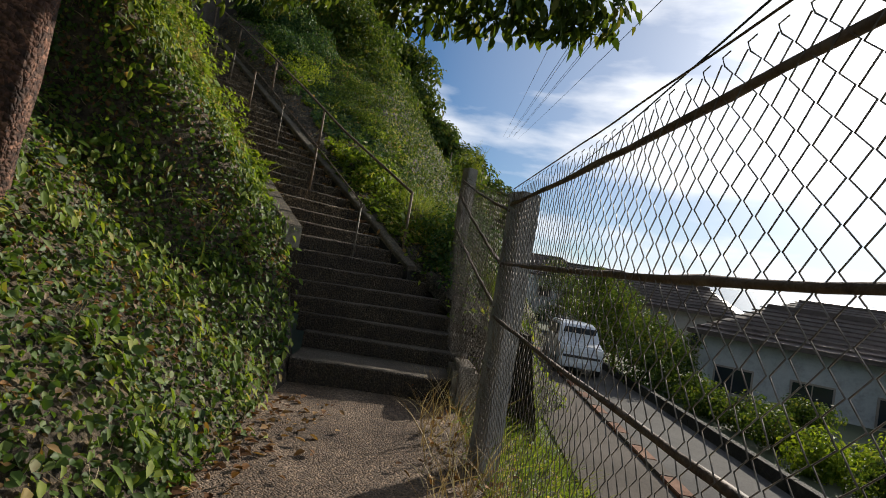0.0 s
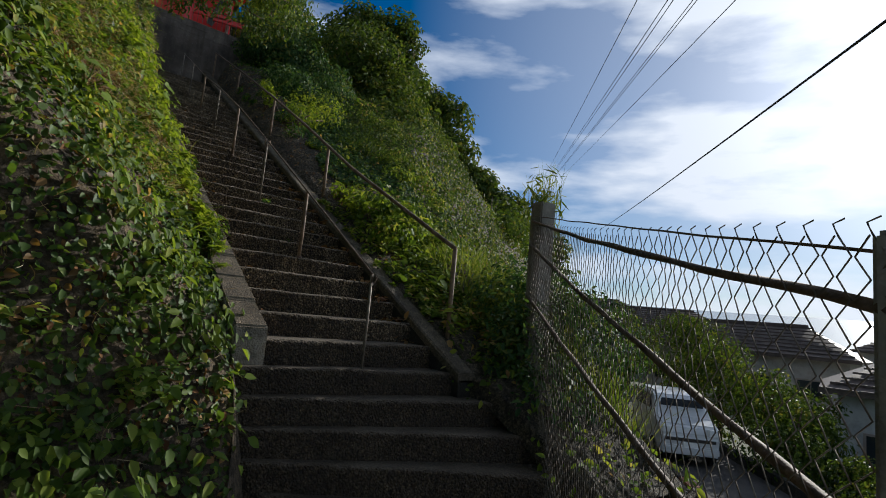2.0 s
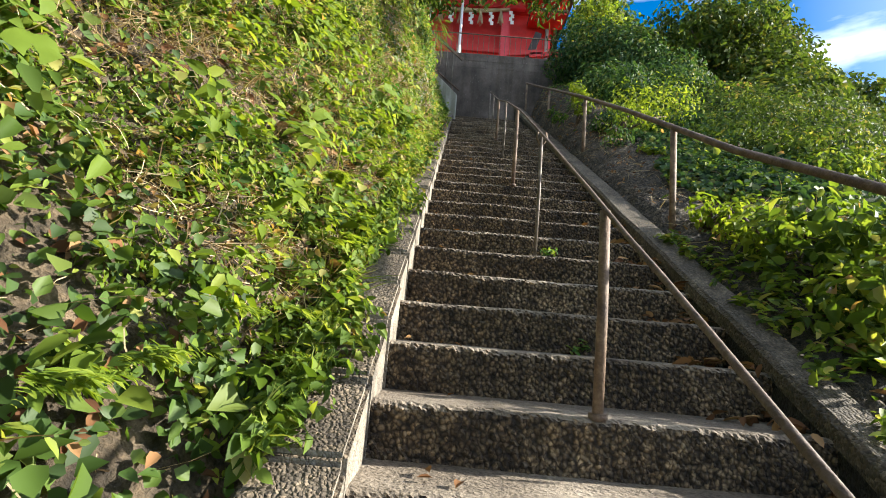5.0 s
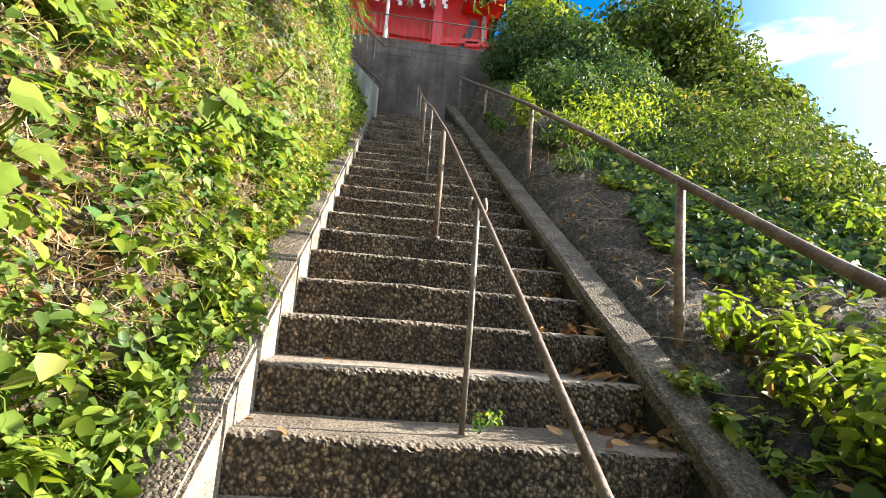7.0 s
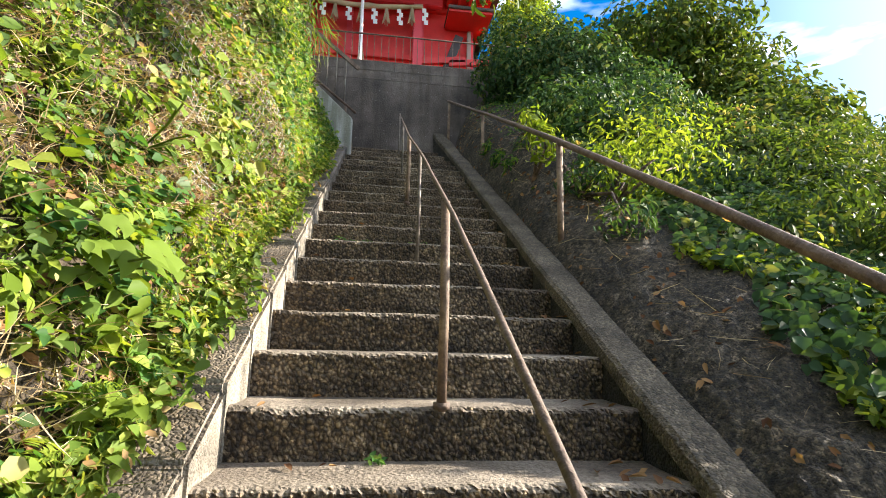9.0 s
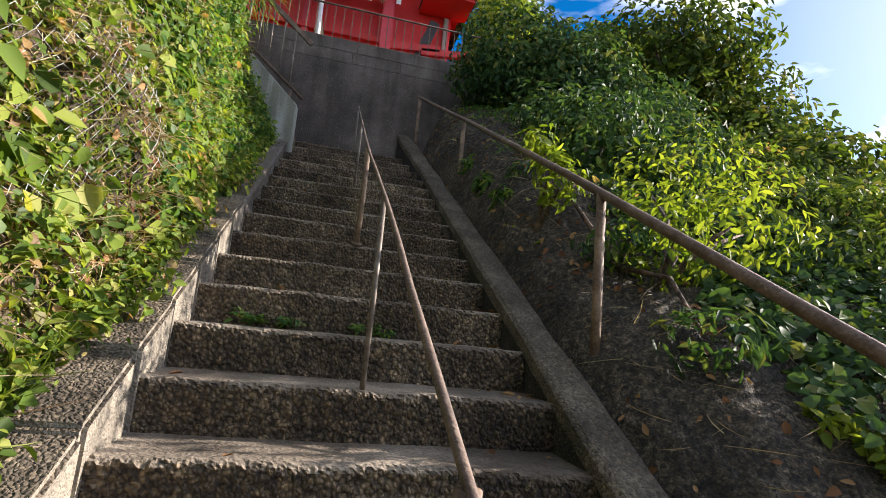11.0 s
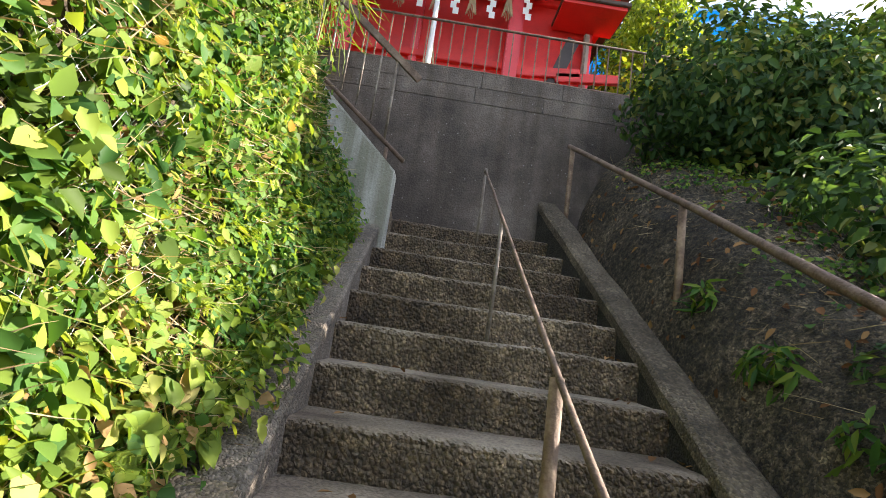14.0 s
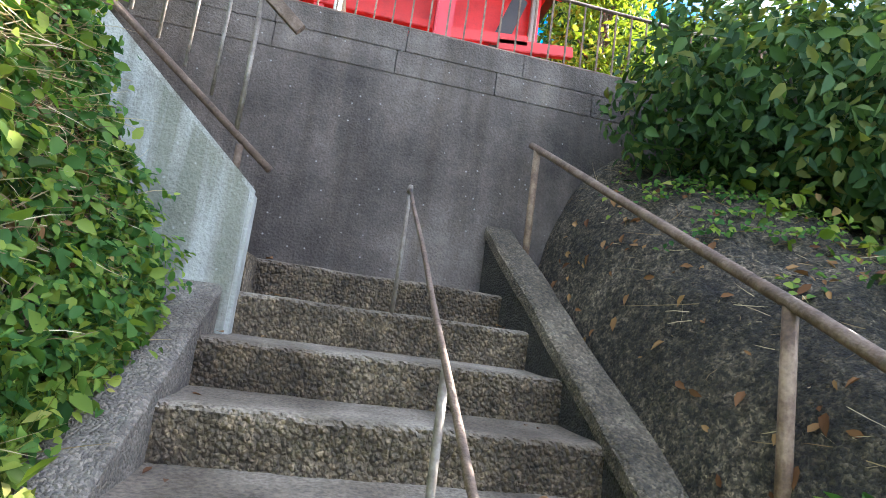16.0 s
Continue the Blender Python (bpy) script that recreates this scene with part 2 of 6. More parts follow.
def cement_sides(m, pale):
    """Upright faces keep their smooth cement skin; the top is worn down to the pebbles."""
    nt = m.node_tree
    b = nt.nodes["Principled BSDF"]
    geo, sep = nt.nodes.new("ShaderNodeNewGeometry"), nt.nodes.new("ShaderNodeSeparateXYZ")
    nt.links.new(geo.outputs["True Normal"], sep.inputs[0])
    fac = node(nt, "ShaderNodeMapRange", From_Min=0.35, From_Max=0.75)
    nt.links.new(sep.outputs["Z"], fac.inputs["Value"])
    tc, stain = nt.nodes.new("ShaderNodeTexCoord"), node(nt, "ShaderNodeTexNoise", Scale=7.0, Detail=8.0, Roughness=0.7)
    nt.links.new(tc.outputs["Object"], stain.inputs["Vector"])
    mix = nt.nodes.new("ShaderNodeMixRGB")
    nt.links.new(fac.outputs[0], mix.inputs[0])
    nt.links.new(ramp(nt, stain.outputs["Fac"], ((0.32, tuple(c * 0.3 for c in pale)), (0.5, tuple(c * 0.8 for c in pale)), (0.7, tuple(c * 1.3 for c in pale)))), mix.inputs[1])
    nt.links.new(b.inputs["Base Color"].links[0].from_socket, mix.inputs[2])
    nt.links.new(mix.outputs[0], b.inputs["Base Color"])


cement_sides(M_CURB, (0.27, 0.235, 0.18))
M_CURB2 = rough_stuff("upper_kerb_concrete", ((0.25, (0.07, 0.058, 0.044)), (0.5, (0.145, 0.124, 0.10)), (0.75, (0.25, 0.222, 0.185))), 3.2, 60, 1.0, pebbles=85, tone=0.4)
M_KERB2 = rough_stuff("mossy_kerb", ((0.25, (0.028, 0.022, 0.013)), (0.5, (0.080, 0.066, 0.045)), (0.75, (0.17, 0.142, 0.10))), 3.4, 70, 0.8, pebbles=80, tone=0.6)
def streaked(name, stops, dark):
    """Concrete with dark rain streaks running down it."""
    m = rough_stuff(name, stops, 1.9, 75, 1.0, detail=11)
    nt = m.node_tree
    b = nt.nodes["Principled BSDF"]
    tc, mp, ns = nt.nodes.new("ShaderNodeTexCoord"), nt.nodes.new("ShaderNodeMapping"), node(nt, "ShaderNodeTexNoise", Scale=1.0, Detail=6.0)
    mp.inputs["Scale"].default_value = (7.0, 7.0, 0.55)
    nt.links.new(tc.outputs["Object"], mp.inputs["Vector"])
    nt.links.new(mp.outputs[0], ns.inputs["Vector"])
    mul = nt.nodes.new("ShaderNodeMixRGB")
    mul.blend_type, mul.inputs[0].default_value = "MULTIPLY", 0.9
    nt.links.new(b.inputs["Base Color"].links[0].from_socket, mul.inputs[1])
    nt.links.new(ramp(nt, ns.outputs["Fac"], ((0.38, dark), (0.52, (0.95, 0.95, 0.95)), (0.70, (1.25, 1.22, 1.18)))), mul.inputs[2])
    spots = node(nt, "ShaderNodeTexVoronoi", Scale=14.0)
    nt.links.new(tc.outputs["Object"], spots.inputs["Vector"])
    mul2 = nt.nodes.new("ShaderNodeMixRGB")
    mul2.blend_type = "MIX"
    mul2.inputs[2].default_value = (0.42, 0.41, 0.38, 1)
    nt.links.new(ramp(nt, spots.outputs["Distance"], ((0.05, (0.5, 0.5, 0.5)), (0.11, (0, 0, 0)))), mul2.inputs[0])
    nt.links.new(mul.outputs[0], mul2.inputs[1])
    nt.links.new(mul2.outputs[0], b.inputs["Base Color"])
    return m


M_WALL = streaked("wall_concrete", ((0.25, (0.034, 0.028, 0.023)), (0.5, (0.088, 0.072, 0.060)), (0.7, (0.155, 0.130, 0.108))), (0.74, 0.70, 0.65))
M_RENDER = streaked("pale_render", ((0.25, (0.20, 0.20, 0.17)), (0.5, (0.34, 0.34, 0.30)), (0.75, (0.46, 0.46, 0.42))), (0.5, 0.5, 0.42))
M_SOIL = rough_stuff("soil_shade", ((0.3, (0.025, 0.018, 0.011)), (0.5, (0.070, 0.052, 0.033)), (0.75, (0.15, 0.115, 0.075))), 2.5, 50, 1.0)
M_ROCK = rough_stuff("rough_mortar", ((0.25, (0.018, 0.016, 0.011)), (0.46, (0.058, 0.050, 0.035)), (0.60, (0.12, 0.103, 0.076)), (0.78, (0.235, 0.20, 0.155))), 2.2, 34, 1.0, pebbles=105, tone=0.9)


def craggy(m, scale, depth):
    """Coarser relief under the grain, darker in its hollows and paler on its crests."""
    nt = m.node_tree
    b = nt.nodes["Principled BSDF"]
    tc, n = nt.nodes.new("ShaderNodeTexCoord"), node(nt, "ShaderNodeTexNoise", Scale=scale, Detail=8.0, Roughness=0.68)
    nt.links.new(tc.outputs["Object"], n.inputs["Vector"])
    bp = node(nt, "ShaderNodeBump", Strength=1.0, Distance=depth)
    nt.links.new(n.outputs["Fac"], bp.inputs["Height"])
    nt.links.new(bp.outputs[0], b.inputs["Normal"].links[0].from_node.inputs["Normal"])
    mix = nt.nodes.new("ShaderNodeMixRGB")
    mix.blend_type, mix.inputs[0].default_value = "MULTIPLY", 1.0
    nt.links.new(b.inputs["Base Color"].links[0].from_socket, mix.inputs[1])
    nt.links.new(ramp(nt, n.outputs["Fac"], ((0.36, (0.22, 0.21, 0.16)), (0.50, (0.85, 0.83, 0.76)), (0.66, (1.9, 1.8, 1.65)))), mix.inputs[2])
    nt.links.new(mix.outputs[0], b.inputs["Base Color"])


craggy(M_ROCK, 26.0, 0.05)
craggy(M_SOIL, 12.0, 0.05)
M_PATH = rough_stuff("path_concrete", ((0.25, (0.055, 0.036, 0.024)), (0.5, (0.15, 0.105, 0.072)), (0.75, (0.28, 0.21, 0.155))), 1.6, 90, 1.0, pebbles=60, tone=0.7)
M_RUST = rough_stuff("rusty_steel", ((0.3, (0.06, 0.035, 0.022)), (0.5, (0.14, 0.088, 0.052)), (0.72, (0.27, 0.19, 0.12))), 9.0, 80, 0.4, rough=0.7)
M_RUSTDARK = rough_stuff("dark_rust", ((0.3, (0.05, 0.032, 0.022)), (0.5, (0.11, 0.07, 0.046)), (0.75, (0.2, 0.14, 0.10))), 9.0, 80, 0.5, rough=0.75)
# shade painted into the kerb base; also the dark road wall
M_DARKCONC = rough_stuff("dark_concrete", ((0.3, (0.012, 0.011, 0.008)), (0.55, (0.030, 0.027, 0.020)), (0.78, (0.075, 0.066, 0.05))), 3.5, 60, 0.9, pebbles=80, tone=0.5)
M_WIRE = rough_stuff("weathered_wire", ((0.3, (0.08, 0.06, 0.045)), (0.5, (0.16, 0.13, 0.10)), (0.75, (0.28, 0.25, 0.21))), 12.0, 90, 0.2, rough=0.6, metal=0.3)
M_POST = rough_stuff("fence_post_concrete", ((0.25, (0.13, 0.115, 0.10)), (0.5, (0.25, 0.23, 0.20)), (0.75, (0.37, 0.34, 0.3))), 2.5, 60, 0.5)
M_IVY = leaf_green("ivy_leaves", ((0.05, (0.030, 0.060, 0.012)), (0.4, (0.055, 0.105, 0.018)), (0.7, (0.085, 0.145, 0.022)), (0.93, (0.13, 0.17, 0.03)), (0.97, (0.17, 0.10, 0.035))), 0.35)
M_IVY.node_tree.nodes["Principled BSDF"].inputs["Specular IOR Level"].default_value = 0.4
M_WEED = leaf_green("weed_leaves", ((0.05, (0.045, 0.080, 0.012)), (0.35, (0.090, 0.150, 0.020)), (0.65, (0.155, 0.220, 0.030)), (0.88, (0.25, 0.29, 0.05)), (0.96, (0.34, 0.31, 0.11)), (0.99, (0.30, 0.19, 0.08))), 0.4)
M_BUSH = leaf_green("bush_leaves", ((0.05, (0.020, 0.048, 0.017)), (0.5, (0.041, 0.090, 0.028)), (0.85, (0.078, 0.140, 0.040)), (0.97, (0.14, 0.16, 0.045))), 0.3)
M_TREE = leaf_green("tree_leaves", ((0.05, (0.028, 0.052, 0.010)), (0.5, (0.055, 0.092, 0.016)), (0.85, (0.095, 0.135, 0.024)), (0.97, (0.15, 0.15, 0.035))), 0.35)
M_SHRUB = leaf_green("yellow_green_leaves", ((0.05, (0.08, 0.13, 0.012)), (0.5, (0.14, 0.20, 0.02)), (0.9, (0.22, 0.27, 0.035))), 0.45)
M_GRASS = leaf_green("grass_blades", ((0.05, (0.06, 0.10, 0.016)), (0.5, (0.11, 0.16, 0.024)), (0.9, (0.19, 0.21, 0.05))), 0.4)
M_STRAW = leaf_green("dry_stalks", ((0.05, (0.16, 0.10, 0.05)), (0.5, (0.34, 0.25, 0.14)), (0.9, (0.52, 0.43, 0.27))), 0.15, 0.8)
M_DEAD = leaf_green("dead_leaves", ((0.05, (0.09, 0.04, 0.018)), (0.5, (0.19, 0.095, 0.04)), (0.9, (0.30, 0.18, 0.08))), 0.15, 0.8)
M_BARK = rough_stuff("bark", ((0.3, (0.045, 0.03, 0.022)), (0.5, (0.10, 0.068, 0.05)), (0.75, (0.19, 0.13, 0.10))), 4.0, 30, 1.0, pebbles=22)
M_RED = plain("vermilion_paint", (0.62, 0.022, 0.016), 0.5, vary=0.18)
M_REDPILLAR = plain("pillar_paint", (0.62, 0.035, 0.045), 0.4, vary=0.15)
M_WHITE = plain("white_paper", (0.82, 0.82, 0.80), 0.8, vary=0.06)
M_ROPE = plain("straw_rope", (0.42, 0.33, 0.20), 0.9, fine=120)
M_GREY = plain("grey_post_paint", (0.27, 0.22, 0.18), 0.6)
M_DARK = plain("dark_timber", (0.035, 0.028, 0.024), 0.6)
M_TILE = plain("roof_tile", (0.105, 0.082, 0.070), 0.55, vary=0.35, fine=8)
M_PLASTER = plain("house_plaster", (0.40, 0.40, 0.38), 0.85, fine=15)
M_PLASTER2 = plain("house_plaster_tan", (0.36, 0.33, 0.29), 0.85, fine=15)
M_ROAD = rough_stuff("asphalt", ((0.3, (0.045, 0.043, 0.04)), (0.5, (0.075, 0.07, 0.066)), (0.75, (0.115, 0.11, 0.10))), 0.6, 25, 0.4)
M_LANE = rough_stuff("pale_lane", ((0.3, (0.05, 0.040, 0.032)), (0.5, (0.085, 0.070, 0.058)), (0.75, (0.12, 0.10, 0.085))), 0.7, 25, 0.4)
M_BRICK = rough_stuff("red_brown_paving", ((0.3, (0.10, 0.045, 0.026)), (0.5, (0.18, 0.085, 0.05)), (0.75, (0.26, 0.14, 0.09))), 3.0, 40, 0.5)
for m_ in (M_ROAD, M_LANE, M_BRICK, M_TILE):
    m_.node_tree.nodes["Principled BSDF"].inputs["Specular IOR Level"].default_value = 0.12
M_FRESH = leaf_green("fresh_leaves", ((0.05, (0.030, 0.085, 0.020)), (0.4, (0.060, 0.140, 0.030)), (0.75, (0.125, 0.205, 0.034)), (0.95, (0.20, 0.26, 0.045))), 0.4)
M_BARKRED = rough_stuff("red_bark", ((0.3, (0.022, 0.010, 0.006)), (0.5, (0.075, 0.034, 0.022)), (0.72, (0.24, 0.13, 0.09))), 7.0, 30, 1.0, pebbles=34)
M_FAR = rough_stuff("far_ground", ((0.3, (0.03, 0.045, 0.02)), (0.5, (0.055, 0.07, 0.03)), (0.75, (0.09, 0.09, 0.05))), 0.05, 1.5, 0.3)
M_HILL = plain("far_hill", (0.05, 0.07, 0.06), 1.0, fine=0.3)
M_CAR = plain("car_white", (0.60, 0.61, 0.62), 0.25, vary=0.04, fine=5, bump=0.0)
M_TYRE = plain("rubber", (0.02, 0.02, 0.02), 0.85)
M_GLASS = plain("dark_glass", (0.02, 0.025, 0.03), 0.06, vary=0.05, bump=0.0)
M_SEA = plain("sea", (0.05, 0.09, 0.12), 0.25, vary=0.1, fine=0.05, bump=0.1)


# ---- mesh helpers ----
def raw(name, verts, faces, mat, parent=None, smooth=False, label=""):
    """One mesh object from arrays; faces all have the same number of corners, or are a list."""
    me = bpy.data.meshes.new(name)
    if isinstance(faces, np.ndarray):
        n, k = faces.shape
        me.vertices.add(len(verts))
        me.vertices.foreach_set("co", np.asarray(verts, np.float32).ravel())
        me.loops.add(n * k)
        me.loops.foreach_set("vertex_index", faces.astype(np.int32).ravel())
        me.polygons.add(n)
        me.polygons.foreach_set("loop_start", np.arange(0, n * k, k, dtype=np.int32))
        me.update(calc_edges=True)
        me.validate()
    else:
        me.from_pydata([tuple(v) for v in verts], [], faces)
        me.update()
    if smooth:
        me.polygons.foreach_set("use_smooth", np.ones(len(me.polygons), bool))
    me.materials.append(mat)
    ob = new(name, me)
    if parent:
        ob.parent = parent
    if label:
        tagged(ob, label)
    return ob


def part(name, bm, mat, parent=None, label="", smooth=False):
    me = bpy.data.meshes.new(name)
    if smooth:
        for f in bm.faces:
            f.smooth = True
    bm.to_mesh(me)
    bm.free()
    me.materials.append(mat)
    ob = new(name, me)
    if parent:
        ob.parent = parent
    if label:
        tagged(ob, label)
    return ob


def block(x0, x1, y0, y1, z0, z1, bevel=0.0, bm=None, m=None):
    """A box between two corners with softened edges."""
    own = bmesh.new()
    bmesh.ops.create_cube(own, size=1, matrix=Matrix.Translation(((x0 + x1) / 2, (y0 + y1) / 2, (z0 + z1) / 2)) @ Matrix.Diagonal((x1 - x0, y1 - y0, z1 - z0, 1)))
    if bevel:
        bmesh.ops.bevel(own, geom=own.edges[:], offset=bevel, segments=2, affect="EDGES")
    if m:
        bmesh.ops.transform(own, matrix=m, verts=own.verts)
    if bm is None:
        return own
    tmp = bpy.data.meshes.new("tmp")
    own.to_mesh(tmp)
    own.free()
    bm.from_mesh(tmp)
    bpy.data.meshes.remove(tmp)
    return bm


def tube(points, radii, sides=8, wobble=0.0, closed=True):
    """A swept round tube along points, as vertices and faces."""
    pts = [Vector(p) for p in points]
    if not hasattr(radii, "__len__"):
        radii = [radii] * len(pts)
    verts, faces = [], []
    up = Vector((0.13, 0.31, 0.94))
    for i, p in enumerate(pts):
        way = (pts[min(i + 1, len(pts) - 1)] - pts[max(i - 1, 0)]).normalized()
        a = way.cross(up)
        if a.length < 0.1:
            a = way.cross(Vector((1, 0, 0)))
        a.normalize()
        b = way.cross(a)
        for k in range(sides):
            g = 2 * math.pi * k / sides
            r = radii[i] * (1 + wobble * noise.noise(p * 3 + Vector((k * 1.7, 0, 0))))
            verts.append(p + (a * math.cos(g) + b * math.sin(g)) * r)
    for i in range(len(pts) - 1):
        for k in range(sides):
            k2 = (k + 1) % sides
            faces.append([i * sides + k, i * sides + k2, (i + 1) * sides + k2, (i + 1) * sides + k])
    if closed:
        faces.append(list(range(sides))[::-1])
        faces.append([(len(pts) - 1) * sides + k for k in range(sides)])
    return verts, faces


def pipe(name, points, radii, mat, parent=None, sides=8, label="", wobble=0.0):
    v, f = tube(points, radii, sides, wobble)
    return raw(name, v, f, mat, parent, True, label)


def empty(name, label, category, group="", kind=""):
    return tagged(new(name), label, category, group, kind)


rng = np.random.default_rng(7)


def unit(v):
    return v / np.maximum(np.linalg.norm(v, axis=-1, keepdims=True), 1e-9)


def leaves(name, place, normal, size, mat, parent=None, wide=0.75, droop=0.5, tilt=0.7, label="", grow=None, fine=False):
    """Many small folded leaves: each is two faces either side of its rib, growing mostly downhill."""
    n = len(place)
    nn = unit(normal + tilt * rng.normal(size=(n, 3)) * 0.6)
    g = rng.normal(size=(n, 3)) * 0.7 + np.array([0, 0, -droop]) if grow is None else grow + rng.normal(size=(n, 3)) * 0.35
    g = unit(g - nn * np.sum(g * nn, 1, keepdims=True))
    side = np.cross(g, nn)
    s = np.asarray(size).reshape(-1, 1) * np.ones((n, 1))
    w = s * wide * rng.uniform(0.8, 1.2, (n, 1))
    fold = nn * w * rng.uniform(0.05, 0.3, (n, 1))
    sag = -nn * s * rng.uniform(0.0, 0.3, (n, 1))
    if fine:
        def off(along, aside, lift):
            return place + g * s * along + side * w * aside + fold * lift + sag * along ** 2
        v = np.stack([off(0, 0, 0), off(0.52, 0, 0), off(1, 0, 0)] + [off(a, e * b, c) for e in (1, -1) for a, b, c in ((0.10, 0.30, 0.7), (0.40, 0.47, 1.0), (0.74, 0.29, 0.8))], 1)
        idx = np.arange(n)[:, None] * 9
        f = np.concatenate([idx + np.array(q) for q in ((0, 3, 4, 1), (1, 4, 5, 2), (0, 1, 7, 6), (1, 2, 8, 7))])
    else:
        v = np.stack([place, place + g * s * 0.28 + side * w * 0.44 + fold, place + g * s * 0.62 + side * w * 0.40 + fold + sag * 0.4, place + g * s + sag,
                      place + g * s * 0.62 - side * w * 0.40 + fold + sag * 0.4, place + g * s * 0.28 - side * w * 0.44 + fold], 1)
        idx = np.arange(n)[:, None] * 6
        f = np.concatenate([idx + np.array([0, 1, 2, 3]), idx + np.array([0, 3, 4, 5])])
    return raw(name, v.reshape(-1, 3), f, mat, parent, False, label)


def sprigs(name, root, normal, size, mat, label, category, count=(6, 13), wide=0.6, reach=2.6):
    """Leafy shoots: leaves spiral up a short stalk that grows out of the surface and nods over."""
    P, N, S, G = [], [], [], []
    for p0, n0, s0 in zip(root, normal, size):
        k = rng.integers(*count)
        way = unit(n0 * 0.8 + np.array([0.1, -0.1, 0.55]) + rng.normal(size=3) * 0.45)
        a = unit(np.cross(way, rng.normal(size=3)))
        b = np.cross(way, a)
        L = s0 * reach * rng.uniform(0.6, 1.3)
        g = np.arange(k) * 2.4 + rng.uniform(0, 6)
        t = (np.arange(k) + 1.0)[:, None] / k
        out = a * np.cos(g)[:, None] + b * np.sin(g)[:, None]
        P.append(p0 + way * L * t + np.array([0, 0, -0.35]) * L * t * t)
        N.append(np.tile(way + np.array([0, 0, 0.35]), (k, 1)) + rng.normal(size=(k, 3)) * 0.25)
        S.append(s0 * (1.15 - 0.55 * t[:, 0]) * rng.uniform(0.8, 1.2, k))
        G.append(out * 1.6 + way * 0.5 * t)
    return tagged(leaves(name, np.concatenate(P), np.concatenate(N), np.concatenate(S), mat, None, wide, 0, 0.4, "", np.concatenate(G), True), label, category, kind="stuff")


def blades(name, place, way, length, width, mat, parent=None, label="", bend=0.5):
    """Thin bent blades or stalks of three sections."""
    n = len(place)
    way = unit(way)
    side = unit(np.cross(way, rng.normal(size=(n, 3)))) * width
    L = np.asarray(length).reshape(-1, 1) * np.ones((n, 1))
    out = unit(rng.normal(size=(n, 3)) * np.array([1, 1, 0.2])) * bend * L
    p1, p2, p3 = place + way * L * 0.4 + out * 0.1, place + way * L * 0.75 + out * 0.4, place + way * L * 0.95 + out * 0.9
    v = np.stack([place - side, place + side, p1 - side * 0.9, p1 + side * 0.9, p2 - side * 0.6, p2 + side * 0.6, p3 - side * 0.1, p3 + side * 0.1], 1)
    idx = np.arange(n)[:, None] * 8
    f = np.concatenate([idx + np.array([0, 1, 3, 2]), idx + np.array([2, 3, 5, 4]), idx + np.array([4, 5, 7, 6])])
    return raw(name, v.reshape(-1, 3), f, mat, parent, False, label)


def bumps(p, scale, seed=0.0):
    return np.array([noise.noise(Vector(q) * scale + Vector((seed, seed * 2, 0))) for q in p])

# ---- the lie of the land ----
RISE, TREAD = 0.2, 0.364
XL, XR = -0.80, 0.80


def step_y(j):
    return 10.364 - TREAD * j


def step_z(j):
    return 6.0 - RISE * j


def slope(y):
    """Height of the line through the step edges."""
    return 0.305 + 0.5495 * y


AHEAD = Vector((0.63, 0.777, 0))       # the way the lower path runs
ACROSS = Vector((0.777, -0.63, 0))

# left bank: foot line from the path up along the stairs
FOOT = [(-9.5, -11.5, -1.75), (-5.6, -7.1, -1.72), (-3.35, -4.3, -1.68), (-1.72, -2.25, -1.6), (-1.12, -1.35, -0.95), (-1.06, -0.5, 0.05), (-1.06, 0.5, 0.6),
        (-1.03, 2.5, 1.72), (-1.05, 5.0, 3.1), (-1.05, 7.5, 4.5), (-0.99, 9.85, 5.75)]
STEEP = [40, 40, 40, 40, 42, 44, 46, 54, 72, 78, 66]       # degrees of the bank's face at each foot point


def bank_left(nu=240, nv=90, top=4.6):
    d = np.linalg.norm(np.diff(np.array(FOOT)[:, :2], axis=0), axis=1)
    u = np.concatenate([[0], np.cumsum(d)])
    uu = np.linspace(0, u[-1], nu)
    foot = np.stack([np.interp(uu, u, np.array(FOOT)[:, k]) for k in range(3)], 1)
    ang = np.radians(np.interp(uu, u, STEEP))
    for k in range(2):
        foot[:, k] = np.convolve(np.pad(foot[:, k], 6, mode="edge"), np.ones(13) / 13, "valid")
    ang = np.convolve(np.pad(ang, 10, mode="edge"), np.ones(21) / 21, "valid")
    tan = unit(np.gradient(foot[:, :2], axis=0))
    out = np.stack([-tan[:, 1], tan[:, 0]], 1)
    h = np.linspace(0, 1, nv) ** 1.3 * top
    pos = np.zeros((nu, nv, 3))
    for k in range(nv):
        run = np.where(h[k] < 3.0, h[k] / np.tan(ang), 3.0 / np.tan(ang) + (h[k] - 3.0) * 1.6)
        pos[:, k, :2] = foot[:, :2] + out * run[:, None]
        pos[:, k, 2] = foot[:, 2] + h[k] - 0.05
    flat = pos.reshape(-1, 3)
    fade = np.tile(np.clip(h / 0.5, 0.1, 1), nu)
    o3 = np.repeat(np.concatenate([out, np.zeros((nu, 1))], 1), nv, 0)
    flat = flat + (o3 * 0.8 + np.array([0, 0, 0.3])) * ((bumps(flat, 0.9) * 0.28 + bumps(flat, 2.7, 5) * 0.11) * fade)[:, None]
    i, k = np.meshgrid(np.arange(nu - 1), np.arange(nv - 1), indexing="ij")
    a = (i * nv + k).ravel()
    return flat, np.stack([a, a + nv, a + nv + 1, a + 1], 1), nu, nv


LB, LBF, LNU, LNV = bank_left()
